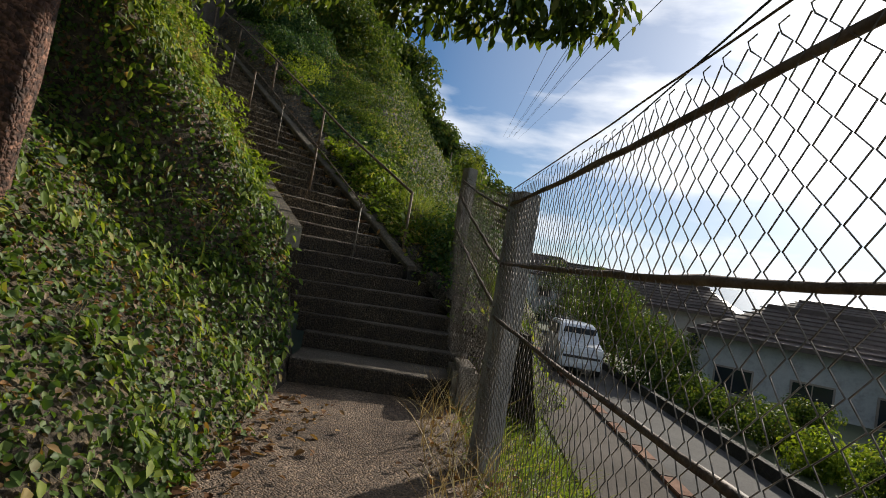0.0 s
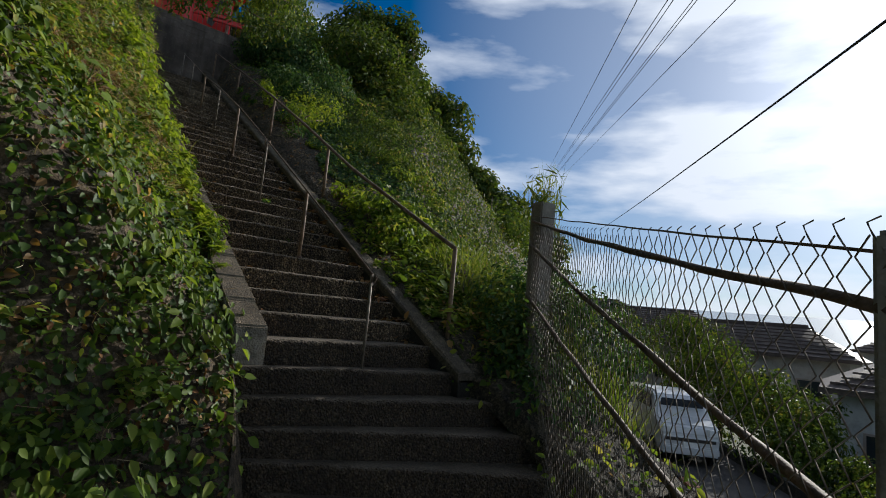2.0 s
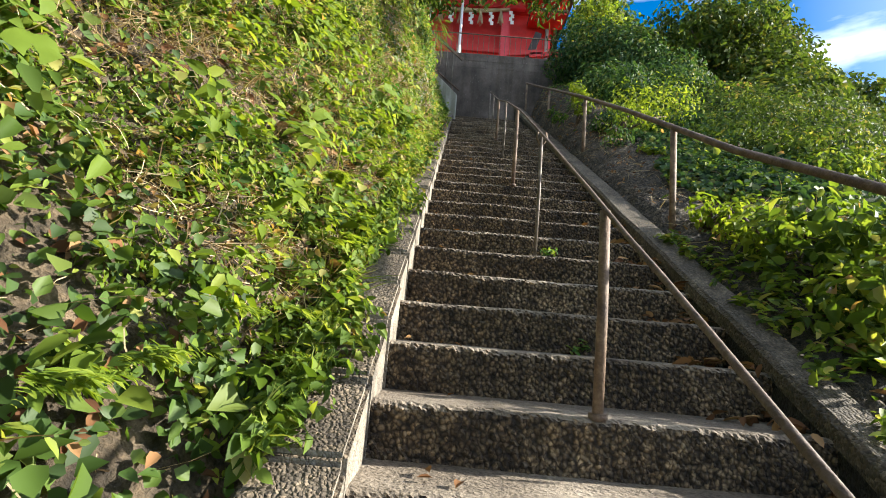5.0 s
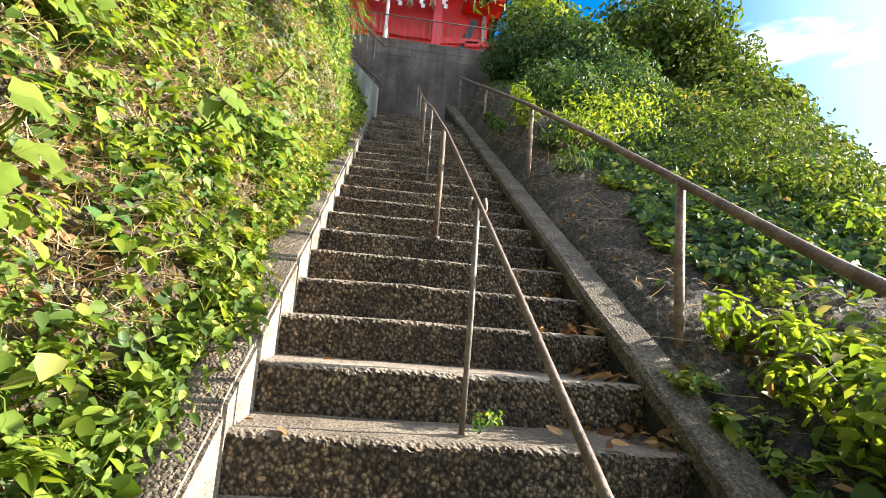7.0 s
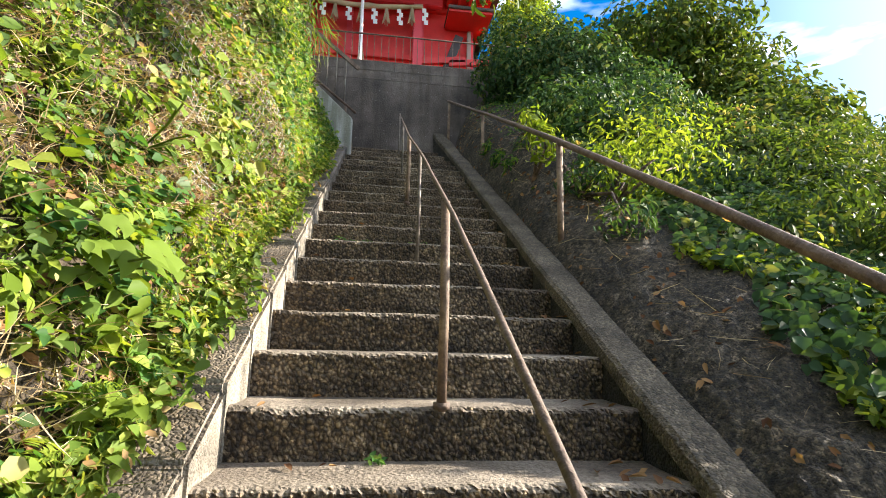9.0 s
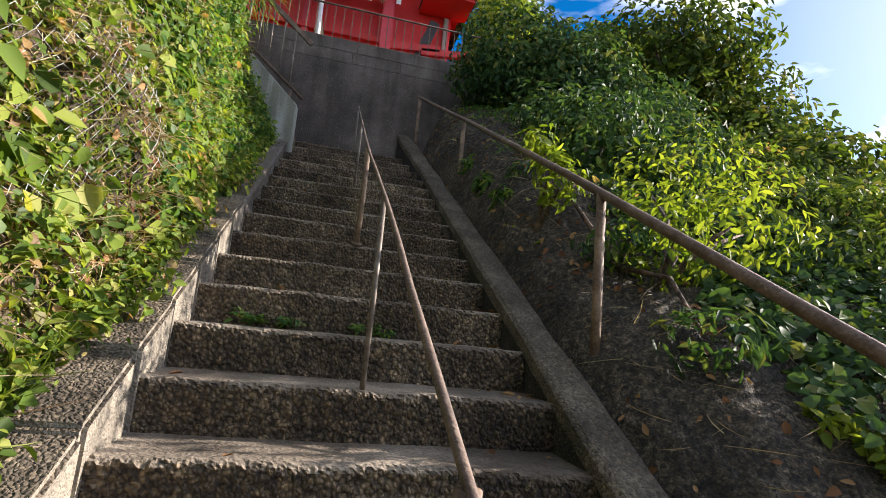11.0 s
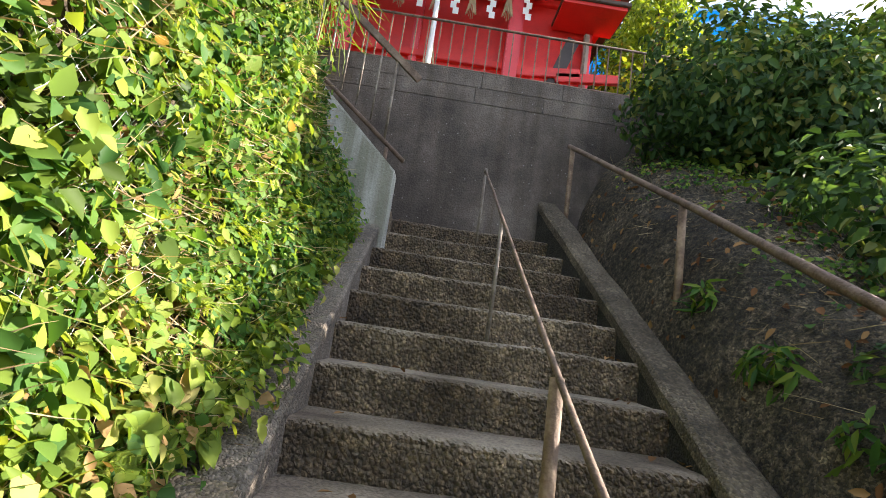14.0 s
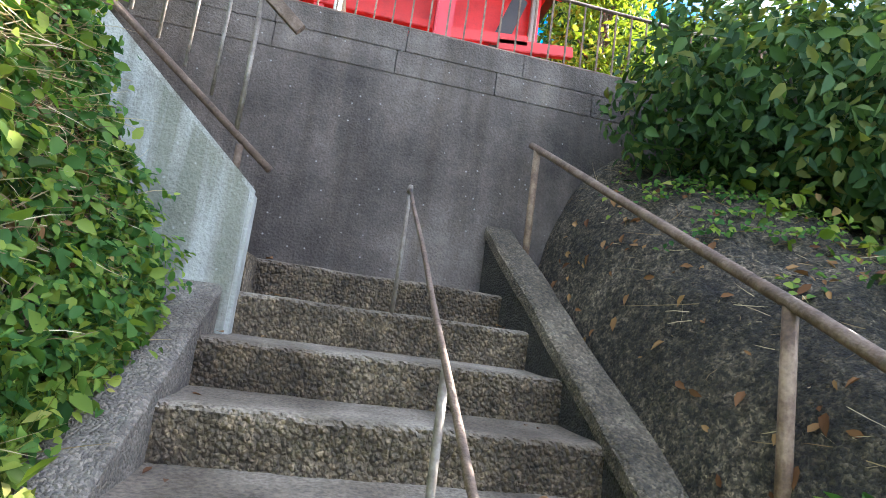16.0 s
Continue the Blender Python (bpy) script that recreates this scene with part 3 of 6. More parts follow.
# earth foot of the bank, running in under the lowest steps
LG = LB.reshape(LNU, LNV, 3)[:, 0]
LT = unit(np.gradient(LG, axis=0) * np.array([1, 1, 0]))
low_rows = np.where((LG[:, 1] > -5.0) & (LG[:, 1] < 0.2))[0]
fv = np.concatenate([np.stack([LG[i] + np.array([0, 0, 0.05]), LG[i] + np.array([LT[i, 1], -LT[i, 0], 0]) * 0.10 + np.array([0, 0, -0.35]), LG[i] + np.array([LT[i, 1], -LT[i, 0], 0]) * 0.22 + np.array([0, 0, -0.9])]) for i in low_rows])
ff = [[3 * i + k, 3 * i + k + 1, 3 * i + k + 4, 3 * i + k + 3] for i in range(len(low_rows) - 1) for k in range(2)]
tagged(raw("bank_foot", fv, ff, M_SOIL, None, True), "dark earth at the foot of the bank", "bank", kind="structure")
tagged(raw("bank_left", LB, LBF, M_SOIL, None, True), "steep earth bank beside the stairs, overgrown with ivy", "bank", kind="structure")


def scatter(verts, quads, count, weight=None):
    """Random places with normals on a sheet of quads."""
    a, b, c = verts[quads[:, 0]], verts[quads[:, 1]], verts[quads[:, 3]]
    nrm = np.cross(b - a, c - a)
    area = np.linalg.norm(nrm, axis=1)
    w = area if weight is None else area * weight((a + b + c) / 3)
    pick = rng.choice(len(quads), count, p=w / w.sum())
    r = rng.uniform(size=(count, 2))
    place = a[pick] + (b - a)[pick] * r[:, :1] + (c - a)[pick] * r[:, 1:]
    return place, unit(nrm[pick])


def right_height(x, y):
    """Ground right of the stairs: a shoulder beside the kerb that falls away to the road."""
    x, y = np.asarray(x, float), np.asarray(y, float)
    base = slope(np.clip(y, -1.2, 10.6)) + 0.02
    base = np.where(y < -1.2, slope(-1.2) + 0.1 + (y + 1.2) * 0.5, base)
    edge = 2.5 + np.clip(y - 3.0, 0, 8) * 0.75
    crest = np.interp(y, (-1.2, 1.0, 4.0, 5.2, 6.8, 8.5, 10.5), (0.08, 0.10, 0.24, 0.28, 0.52, 0.80, 1.0))
    k = np.clip(x - 1.0, 0, 30)
    base = base - np.clip(1.0 - x, 0, 1) * 4.0
    rise = crest * (1 - np.exp(-k / 0.20)) + np.clip(k - 0.8, 0, 4) * 0.06
    fall = np.clip(x - edge, 0, 30) * 0.75
    fall = fall + np.clip(-0.3 - y, 0, 3) * 2.2 * np.clip((x - 2.0) / 1.5, 0, 1)
    z = base + rise - fall
    return np.maximum(z, -3.3)


def bank_right(nx=170):
    xs = 0.96 + np.linspace(0, 1, nx) ** 2.3 * 19
    ys = np.concatenate([np.linspace(-2.6, 1.0, 30)[:-1], np.linspace(1.0, 10.7, 330)[:-1], np.linspace(10.7, 26, 40)])
    ny = len(ys)
    X, Y = np.meshgrid(xs, ys, indexing="ij")
    p = np.stack([X.ravel(), Y.ravel(), right_height(X, Y).ravel()], 1)
    fade = np.clip((p[:, 0] - 1.03) / 0.35, 0, 1)
    p[:, 2] += (bumps(p, 1.1, 9) * 0.13 + bumps(p, 3.3, 3) * 0.07) * fade
    rough = bumps(p, 6.0, 13) * 0.035 + bumps(p, 14.0, 19) * 0.034 + bumps(p, 30.0, 17) * 0.024
    p[:, 2] += rough * np.clip((p[:, 0] - 1.0) / 0.06, 0, 1)
    p[:, 0] += rough * 0.6 * fade
    i, k = np.meshgrid(np.arange(nx - 1), np.arange(ny - 1), indexing="ij")
    a = (i * ny + k).ravel()
    return p, np.stack([a, a + ny, a + ny + 1, a + 1], 1)


RB, RBF = bank_right()
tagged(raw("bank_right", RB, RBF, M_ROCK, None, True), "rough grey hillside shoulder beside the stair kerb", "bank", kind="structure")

# ground sheet to the horizon, road, lane and sea
gv = [(-3000, -3000, -2.9), (3000, -3000, -2.9), (3000, 3000, -2.9), (-3000, 3000, -2.9)]
tagged(raw("ground", gv, [[0, 1, 2, 3]], M_FAR), "wide low ground of the town below the hill", "ground", kind="structure")

# ---- path and stairs ----
def worn_step(y0, depth, x0, x1, z, drop, seed):
    """One cast step: pebbles stand out of its face, the front edge is rounded and chipped, the top trodden."""
    nx = int((x1 - x0) / 0.0105)
    prof = [(depth, 0.0, 0.0), (depth * 0.7, -0.004, 0.2), (depth * 0.45, -0.006, 0.2), (depth * 0.28, -0.004, 0.25), (depth * 0.16, -0.002, 0.3), (0.045, -0.001, 0.4), (0.030, -0.003, 0.6), (0.017, -0.007, 0.9),
            (0.008, -0.014, 1.0), (0.003, -0.023, 1.0)]
    prof += [(0.002 + 0.006 * k / 17, -0.023 - (drop - 0.023) * k / 17, 1.0) for k in range(1, 18)]
    verts = []
    for i in range(nx + 1):
        x = x0 + (x1 - x0) * i / nx
        bow = 0.03 * math.sin(math.pi * i / nx) * noise.noise(Vector((seed * 3.1, 0, 0)))
        wear = noise.noise(Vector((x * 2.2, seed * 5.1, 0))) * 0.010 + noise.noise(Vector((x * 6.0, seed * 2.7, 4))) * 0.007
        for dy, dz, face in prof:
            at = Vector((x * 55, (seed * 1.9 + dy) * 55, dz * 55))
            stone = (0.42 - noise.voronoi(at)[0][0]) * 0.014 * face
            soft = noise.noise(Vector((x * 5, seed * 7.3 + dy * 8, dz * 9))) * 0.010 * (0.3 + 0.7 * face)
            top = 1.0 if dz > -0.03 else 0.0
            verts.append((x, y0 + dy - stone - soft + bow, z + dz + (wear * min(1.0, face + 0.25) + stone * 0.5) * top))
    m = len(prof)
    faces = [[i * m + k, i * m + k + 1, (i + 1) * m + k + 1, (i + 1) * m + k] for i in range(nx) for k in range(m - 1)]
    faces += [[k for k in range(m)][::-1], [nx * m + k for k in range(m)]]
    return verts, faces


stairs = empty("stairs", "long flight of worn grey concrete steps", "stairs", kind="structure")
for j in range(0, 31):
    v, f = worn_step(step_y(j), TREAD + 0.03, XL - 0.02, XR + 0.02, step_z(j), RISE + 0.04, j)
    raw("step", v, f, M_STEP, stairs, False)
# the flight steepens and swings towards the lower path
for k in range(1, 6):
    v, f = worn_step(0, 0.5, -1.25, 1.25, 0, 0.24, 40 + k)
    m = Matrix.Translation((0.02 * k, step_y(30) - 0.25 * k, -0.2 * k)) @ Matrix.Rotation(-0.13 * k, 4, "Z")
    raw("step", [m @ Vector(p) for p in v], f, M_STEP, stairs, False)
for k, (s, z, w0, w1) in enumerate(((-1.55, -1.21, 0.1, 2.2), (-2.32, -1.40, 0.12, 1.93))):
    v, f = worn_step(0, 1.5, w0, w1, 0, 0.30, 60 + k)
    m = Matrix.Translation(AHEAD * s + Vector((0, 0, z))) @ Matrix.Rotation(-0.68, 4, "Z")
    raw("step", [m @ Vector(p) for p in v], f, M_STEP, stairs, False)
# rough stone that ends the lowest steps under the fence
bm = block(-0.15, 0.15, -0.26, 0.45, -0.6, 0.17, 0.06)
bmesh.ops.subdivide_edges(bm, edges=bm.edges[:], cuts=2, use_grid_fill=True)
for v in bm.verts:
    v.co += v.co.normalized() * 0.03 * noise.noise(v.co * 7)
bmesh.ops.transform(bm, matrix=Matrix.Translation(AHEAD * -2.2 + ACROSS * 2.08 + Vector((0, 0, -1.38))) @ Matrix.Rotation(-0.68, 4, "Z"), verts=bm.verts)
tagged(part("edge_stone", bm, M_CURB, None), "rough weathered stone at the end of the lowest steps", "stone")

# lower path: a gently uneven concrete walk
pv, pf, ns, nw = [], [], 60, 14
for i in range(ns + 1):
    s = -16 + (16 - 1.7) * i / ns
    for k in range(nw + 1):
        w = -1.2 + 3.2 * k / nw
        p = AHEAD * s + ACROSS * w
        pv.append((p.x, p.y, -1.68 + 0.03 * noise.noise(Vector((p.x * 0.8, p.y * 0.8, 0))) + 0.008 * noise.noise(Vector((p.x * 4, p.y * 4, 3)))))
pf = [[i * (nw + 1) + k, i * (nw + 1) + k + 1, (i + 1) * (nw + 1) + k + 1, (i + 1) * (nw + 1) + k] for i in range(ns) for k in range(nw)]
tagged(raw("path", pv, pf, M_PATH, None, True), "worn concrete footpath with leaf litter along its edge", "path", kind="structure")
# earth under the path, down to the road
ev, ens, enw = [], 60, 16
for i in range(ens + 1):
    s = -16 + 23.0 * i / ens
    for k in range(enw + 1):
        w = 1.9 + 2.3 * k / enw
        p = AHEAD * s + ACROSS * w
        top = -1.70 + max(0.0, s + 2.0) * 0.12
        z = top - (top + 2.95) * (k / enw) ** 0.8 + 0.07 * noise.noise(p * 1.3)
        ev.append((p.x, p.y, z))
EB = np.array(ev)
ei, ek = np.meshgrid(np.arange(ens), np.arange(enw), indexing="ij")
ea = (ei * (enw + 1) + ek).ravel()
EBF = np.stack([ea, ea + 1, ea + enw + 2, ea + enw + 1], 1)
tagged(raw("road_bank", EB, EBF, M_SOIL, None, True), "earth bank under the fence, sloping to the lane", "bank", kind="structure")

# left kerb: one weathered block a step, its top sloping with the flight
kerb_left = empty("kerb_left", "stepped concrete kerb between stairs and ivy bank", "kerb", kind="structure")
for j in range(9, 31):
    bm = bmesh.new()
    y0, y1 = step_y(j) - 0.03, step_y(j) + TREAD - 0.036
    lift = 0.17
    z0, z1 = step_z(j) + lift * 0.55 + 0.02 * noise.noise(Vector((j * 1.3, 0, 0))), step_z(j) + lift * 0.55 + RISE * 0.9
    xr, xl = XL + 0.012 * noise.noise(Vector((j * 2.1, 5, 0))), XL - 0.26
    vs = [bm.verts.new(p) for p in ((xl, y0, step_z(j) - 0.4), (xr, y0, step_z(j) - 0.4), (xr, y1, step_z(j) - 0.4), (xl, y1, step_z(j) - 0.4),
                                    (xl, y0, z0), (xr, y0, z0), (xr, y1, z1), (xl, y1, z1))]
    for q in ((0, 3, 2, 1), (4, 5, 6, 7), (0, 1, 5, 4), (1, 2, 6, 5), (2, 3, 7, 6), (3, 0, 4, 7)):
        bm.faces.new([vs[i] for i in q])
    bmesh.ops.bevel(bm, geom=bm.edges[:], offset=0.015, segments=2, affect="EDGES")
    part("kerb_block", bm, M_CURB, kerb_left)

# right kerb: a straight sloping slab standing above the steps
def ramp_slab(name, x0, x1, y0, y1, top, foot, mat, parent=None, bend=0.0):
    """A slab that climbs with the flight, between two heights above the line of the step edges."""
    n = 90
    verts = []
    for i in range(n + 1):
        y = y0 + (y1 - y0) * i / n
        for x, dz in ((x0, foot), (x0, top - 0.02), (x0 + 0.02, top), (x1 - 0.02, top), (x1, top - 0.02), (x1, foot)):
            w = 0.010 * noise.noise(Vector((x * 9, y * 2.2, dz))) + 0.006 * noise.noise(Vector((x * 15, y * 9, dz * 4)))
            verts.append((x + w - bend * max(0.0, (y - 9.4) / 1.32), y, slope(y) + dz + 0.8 * w + 1.1 * bend * max(0.0, (y - 9.4) / 1.32)))
    faces = [[i * 6 + k, i * 6 + k + 1, (i + 1) * 6 + k + 1, (i + 1) * 6 + k] for i in range(n) for k in range(5)]
    faces += [[5, 4, 3, 2, 1, 0], [n * 6 + k for k in range(6)]]
    return raw(name, verts, faces, mat, parent)


tagged(ramp_slab("kerb_upper", XL - 0.32, XL, step_y(8) - 0.03, 9.9, 0.07, -0.6, M_CURB2), "smooth sloping concrete kerb under the pale parapet", "kerb", kind="structure")
kerb_right = empty("kerb_right", "sloping concrete kerb slab on a shade-darkened base above the step ends", "kerb", kind="structure")
ramp_slab("coping", 0.812, 1.01, -1.0, 10.72, 0.06, -0.03, M_KERB2, kerb_right, 0.2)
# the base carries the shade of the kerb's stair side in its colour
tagged(ramp_slab("base", 0.822, 1.0, -1.0, 10.72, -0.01, -0.6, M_DARKCONC, kerb_right, 0.2), "concrete coloured dark for the shade below the coping")

# ---- handrails ----
def sweep_rail(name, x, ys, lift, r, mat, parent):
    pts = [((x(y) if callable(x) else x) + 0.006 * noise.noise(Vector((y * 2, 1, 0))), y, slope(y) + lift(y)) for y in ys]
    return pipe(name, pts, r, mat, parent, 10, wobble=0.06)


def mid_lift(y):
    return float(np.interp(y, (-0.7, 2.2, 3.9, 5.5, 7.1, 10.0), (0.68, 0.79, 0.83, 0.79, 0.69, 0.64)))


def side_lift(y):
    return float(np.interp(y, (-0.46, 2.0, 4.0, 6.0, 9.0, 10.7), (0.95, 0.86, 0.91, 0.92, 0.88, 0.90)))


mid = empty("centre_handrail", "thin rusty steel handrail down the middle of the steps", "handrail")
POSTS = [1, 5, 9, 13, 17, 22, 26, 30]
sweep_rail("rail", 0.0, np.linspace(-0.70, step_y(1) + 0.02, 40), mid_lift, 0.0095, M_RUSTDARK, mid)
for n, j in enumerate(POSTS):
    stout = n in (2, 4, 6)
    y = -0.69 if j == 30 else step_y(j) + (0.17 if j == 22 else 0.03)
    top = slope(y) + mid_lift(y) - 0.005
    foot = step_z(j) - (0.23 if j == 30 else 0.03)
    pipe("post", [(0, y, foot), (0.004, y, (foot + top) / 2), (0, y, top)], 0.020 if stout else 0.0115, M_RUST if stout else M_WIRE, mid, 10, wobble=0.08)
    if stout:
        pipe("socket", [(0, y, step_z(j) - 0.01), (0, y, step_z(j) + 0.015)], 0.034, M_RUSTDARK, mid, 10)
end = slope(step_y(1)) + mid_lift(step_y(1))
pipe("knob", [(0, step_y(1) + 0.02, end - 0.01), (0, step_y(1) + 0.02, end + 0.03)], [0.02, 0.012], M_WIRE, mid, 8)

foot_y = -0.70
hook = [(0.02 * math.sin(g), foot_y - 0.035 - 0.012 * math.cos(g), slope(foot_y) + mid_lift(foot_y) - 0.045 + 0.035 * math.cos(g)) for g in (0.0, 0.8, 1.6, 2.4, 3.1, 3.9, 4.7, 5.4)]
pipe("hook", hook, 0.007, M_RUSTDARK, mid, 6)
fork_y = step_y(22) + 0.17
fork_z = slope(fork_y) + mid_lift(fork_y)
pipe("fork", [(-0.028, fork_y, fork_z + 0.012), (-0.034, fork_y, fork_z - 0.03), (-0.018, fork_y, fork_z - 0.065), (0.0, fork_y, fork_z - 0.085)], 0.009, M_RUST, mid, 6)
pipe("fork", [(0.028, fork_y, fork_z + 0.012), (0.034, fork_y, fork_z - 0.03), (0.018, fork_y, fork_z - 0.065), (0.0, fork_y, fork_z - 0.085)], 0.009, M_RUST, mid, 6)

side = empty("side_handrail", "thick rusty brown pipe handrail along the hillside kerb", "handrail")


def RX(y):
    """The rail and its posts stand beside the kerb and bend inwards at the top."""
    return float(np.interp(y, (-1, 8.7, 10.69), (1.09, 1.09, 0.86)))


sweep_rail("rail", RX, np.linspace(-0.46, 10.69, 50), side_lift, 0.0235, M_RUSTDARK, side)
for y in (-0.46, 2.92, 5.80, 8.73, 10.6):
    pipe("post", [(RX(y), y, slope(y) - 0.1), (RX(y), y, slope(y) + side_lift(y))], 0.024, M_RUST, side, 10, wobble=0.08)

# ---- retaining wall, terrace and side stair at the top ----
WY, WTOP = 10.74, 7.75
wall = empty("wall_north", "stained grey concrete retaining wall with block coping", "wall", kind="structure")
bm = block(-4.5, 5.0, WY, WY + 0.35, 5.0, 7.40, 0.003)
part("wall_face", bm, M_WALL, wall)
for row in range(2):
    z0 = 7.4015 + row * 0.1725
    x = -4.5 + row * 0.21
    while x < 4.9:
        L = 0.85 * (1 + 0.3 * noise.noise(Vector((x * 3, row, 0))))
        off = 0.003 * noise.noise(Vector((x * 7, row * 3, 1)))
        part("coping_block", block(x, min(x + L - 0.004, 5.0), WY - 0.002 + off, WY + 0.34, z0, z0 + 0.171, 0.004), M_WALL, wall)
        x += L
tagged(raw("terrace", [(-8, WY + 0.3, 7.72), (8, WY + 0.3, 7.72), (8, 24, 7.72), (-8, 24, 7.72)], [[0, 1, 2, 3]], M_PATH), "shrine terrace of trodden concrete", "terrace", kind="structure")

railing = empty("terrace_railing", "thin rusty steel railing with upright bars on the terrace edge", "railing")
RYY = WY + 0.10
pipe("top_rail", [(-3.6, RYY, 8.33), (3.6, RYY, 8.33)], 0.014, M_RUSTDARK, railing)
pipe("bottom_rail", [(-3.6, RYY, 7.80), (3.6, RYY, 7.80)], 0.014, M_RUSTDARK, railing)
x = -3.6
while x < 3.61:
    post = abs((x + 3.6) % 1.56) < 0.06
    part("bar", block(x - 0.006, x + 0.006, RYY - 0.006, RYY + 0.006, 7.76 if post else 7.80, 8.33), M_RUST, railing)
    x += 0.13

# parapet of the side stair that climbs to the left, behind it the steps
def wedge(name, x_hi, x_lo, y0, y1, z_lo, pitch, foot, mat, label, kind="structure"):
    bm = bmesh.new()
    pts = [(x_lo, foot), (x_lo, z_lo), (x_hi, z_lo + (x_lo - x_hi) * pitch), (x_hi, foot)]
    a = [bm.verts.new((x, y0, z)) for x, z in pts]
    b = [bm.verts.new((x, y1, z)) for x, z in pts]
    bm.faces.new(a[::-1])
    bm.faces.new(b)
    for i in range(4):
        bm.faces.new((a[i], a[(i + 1) % 4], b[(i + 1) % 4], b[i]))
    bmesh.ops.bevel(bm, geom=bm.edges[:], offset=0.02, segments=2, affect="EDGES")
    bmesh.ops.recalc_face_normals(bm, faces=bm.faces)
    return tagged(part(name, bm, mat), label, "wall", kind=kind)


wedge("wall_parapet", -3.2, -0.74, 9.90, 10.03, 6.28, 0.92, 5.3, M_RENDER, "pale rendered parapet of the side stair")
side_stairs = empty("side_stairs", "narrow concrete steps climbing behind the pale parapet", "stairs", kind="structure")
for k in range(8):
    part("step", block(-0.74 - 0.25 * k - 0.9, -0.74 - 0.25 * k, 10.035, WY - 0.004, 5.7, 6.0 + 0.2 * k + 0.0, 0.012), M_STEP, side_stairs)
part("landing", block(-0.9, 1.05, step_y(0) + 0.30, WY - 0.004, 5.5, 5.99, 0.01), M_STEP, side_stairs)
srail = empty("side_stair_railing", "dark iron railing of the side stair", "railing")
lo, hi = (-0.68, 7.15), (-3.0, 9.05)
part("top_rail", block(0, math.hypot(hi[0] - lo[0], hi[1] - lo[1]), -0.02, 0.02, -0.03, 0.03, 0.004,
                       m=Matrix.Translation((lo[0], 9.97, lo[1])) @ Matrix.Rotation(-math.pi + math.atan2(hi[1] - lo[1], lo[0] - hi[0]), 4, "Y")), M_RUSTDARK, srail)
pipe("bottom_rail", [(-0.70, 9.97, 6.40), (-3.0, 9.97, 6.40 + 2.3 * 0.80)], 0.02, M_RUSTDARK, srail)
for k in range(10):
    x = -0.89 - 0.145 * k
    pipe("baluster", [(x, 9.97, 6.40 + (-0.70 - x) * 0.80 + (0.05 if k else 0.0)), (x, 9.97, 7.15 + (-0.68 - x) * 0.82)], 0.009 if k else 0.014, M_WIRE, srail, 6)
pipe("foot", [(-0.86, 9.97, 6.36), (-0.86, 9.97, 6.5)], 0.02, M_RUSTDARK, srail, 6)

# ---- fence ----
FP = [Vector((-4.05, -8.25, -1.68)), Vector((-0.97, -4.46, -1.68)), Vector((1.90, -0.90, -0.85))]
FTOP = [0.55, 0.53, 1.60]


def chain_link(name, a, b, za, zb, height, parent, cell=0.050, rise=0.045):
    """Woven wire: zigzag strands, each hooked into the next, with twisted ends above the top wire."""
    L = (Vector((b.x, b.y, 0)) - Vector((a.x, a.y, 0))).length
    nx, nz = int(L / cell), int(height / rise)
    verts, faces = [], []
    outward = Vector((ACROSS.x, ACROSS.y, 0))

    def at(u, h):
        f = u / L
        p = a.lerp(b, f)
        z = za + (zb - za) * f + h - 0.05 * math.sin(math.pi * f) * h / height
        sway = 0.035 * noise.noise(Vector((u * 0.9, h * 1.3, 4))) + 0.012 * noise.noise(Vector((u * 4, h * 4, 8)))
        return Vector((p.x, p.y, z)) + outward * (-0.115 + sway) + AHEAD * (0.02 * noise.noise(Vector((u * 1.5, h * 1.5, 0))))
    for i in range(nx):
        pts = []
        for k in range(nz + 1):
            right = (k + i) % 2
            pts.append(at((i + (1.04 if right else -0.04)) * cell, k * rise) + outward * (0.005 if right else -0.005))
        if (nz + i) % 2:
            tip = pts[-1]
            pts += [tip + Vector((0.010, 0.012, 0.03)), tip + Vector((-0.012, -0.015, 0.036))]
        v, f = tube(pts, 0.0026, 3, closed=False)
        off = len(verts)
        verts += v
        faces += [[q + off for q in g] for g in f]
    return raw(name, verts, faces, M_WIRE, parent, True)


fence = empty("chain_link_fence", "rusty chain-link fence on square concrete posts", "fence")
for n, p in enumerate(FP):
    bm = block(-0.095, 0.095, -0.095, 0.095, -0.6, FTOP[n] - p.z, 0.012)
    bmesh.ops.transform(bm, matrix=Matrix.Translation(p) @ Matrix.Rotation(-0.20, 4, "Z"), verts=bm.verts)
    part("post", bm, M_POST, fence)
for a, b, lines, foot in ((0, 1, ((0.39, 0.42), (-0.125, -0.06), (-0.61, -0.49), (0.55, 0.55)), (-1.60, -1.60)),
                          (1, 2, ((0.37, 1.40), (-0.08, 1.14), (-0.42, 0.60), (0.48, 1.46)), (-1.60, -0.75))):
    chain_link("wire_mesh", FP[a], FP[b], foot[0], foot[1], 2.14, fence)
    for n, (za, zb) in enumerate(lines):
        r = 0.0135 if n < 3 else 0.004
        pts = []
        for i in range(25):
            f = i / 24
            p = FP[a].lerp(FP[b], f)
            p.z = za + (zb - za) * f - (0.03 if n < 3 else 0.01) * math.sin(math.pi * f) + 0.008 * noise.noise(Vector((f * 9, n, 0)))
            pts.append(p - ACROSS * 0.105)
        pipe("pipe" if n < 3 else "wire", pts, r, M_RUSTDARK, fence, 8, wobble=0.6 if n < 3 else 0)

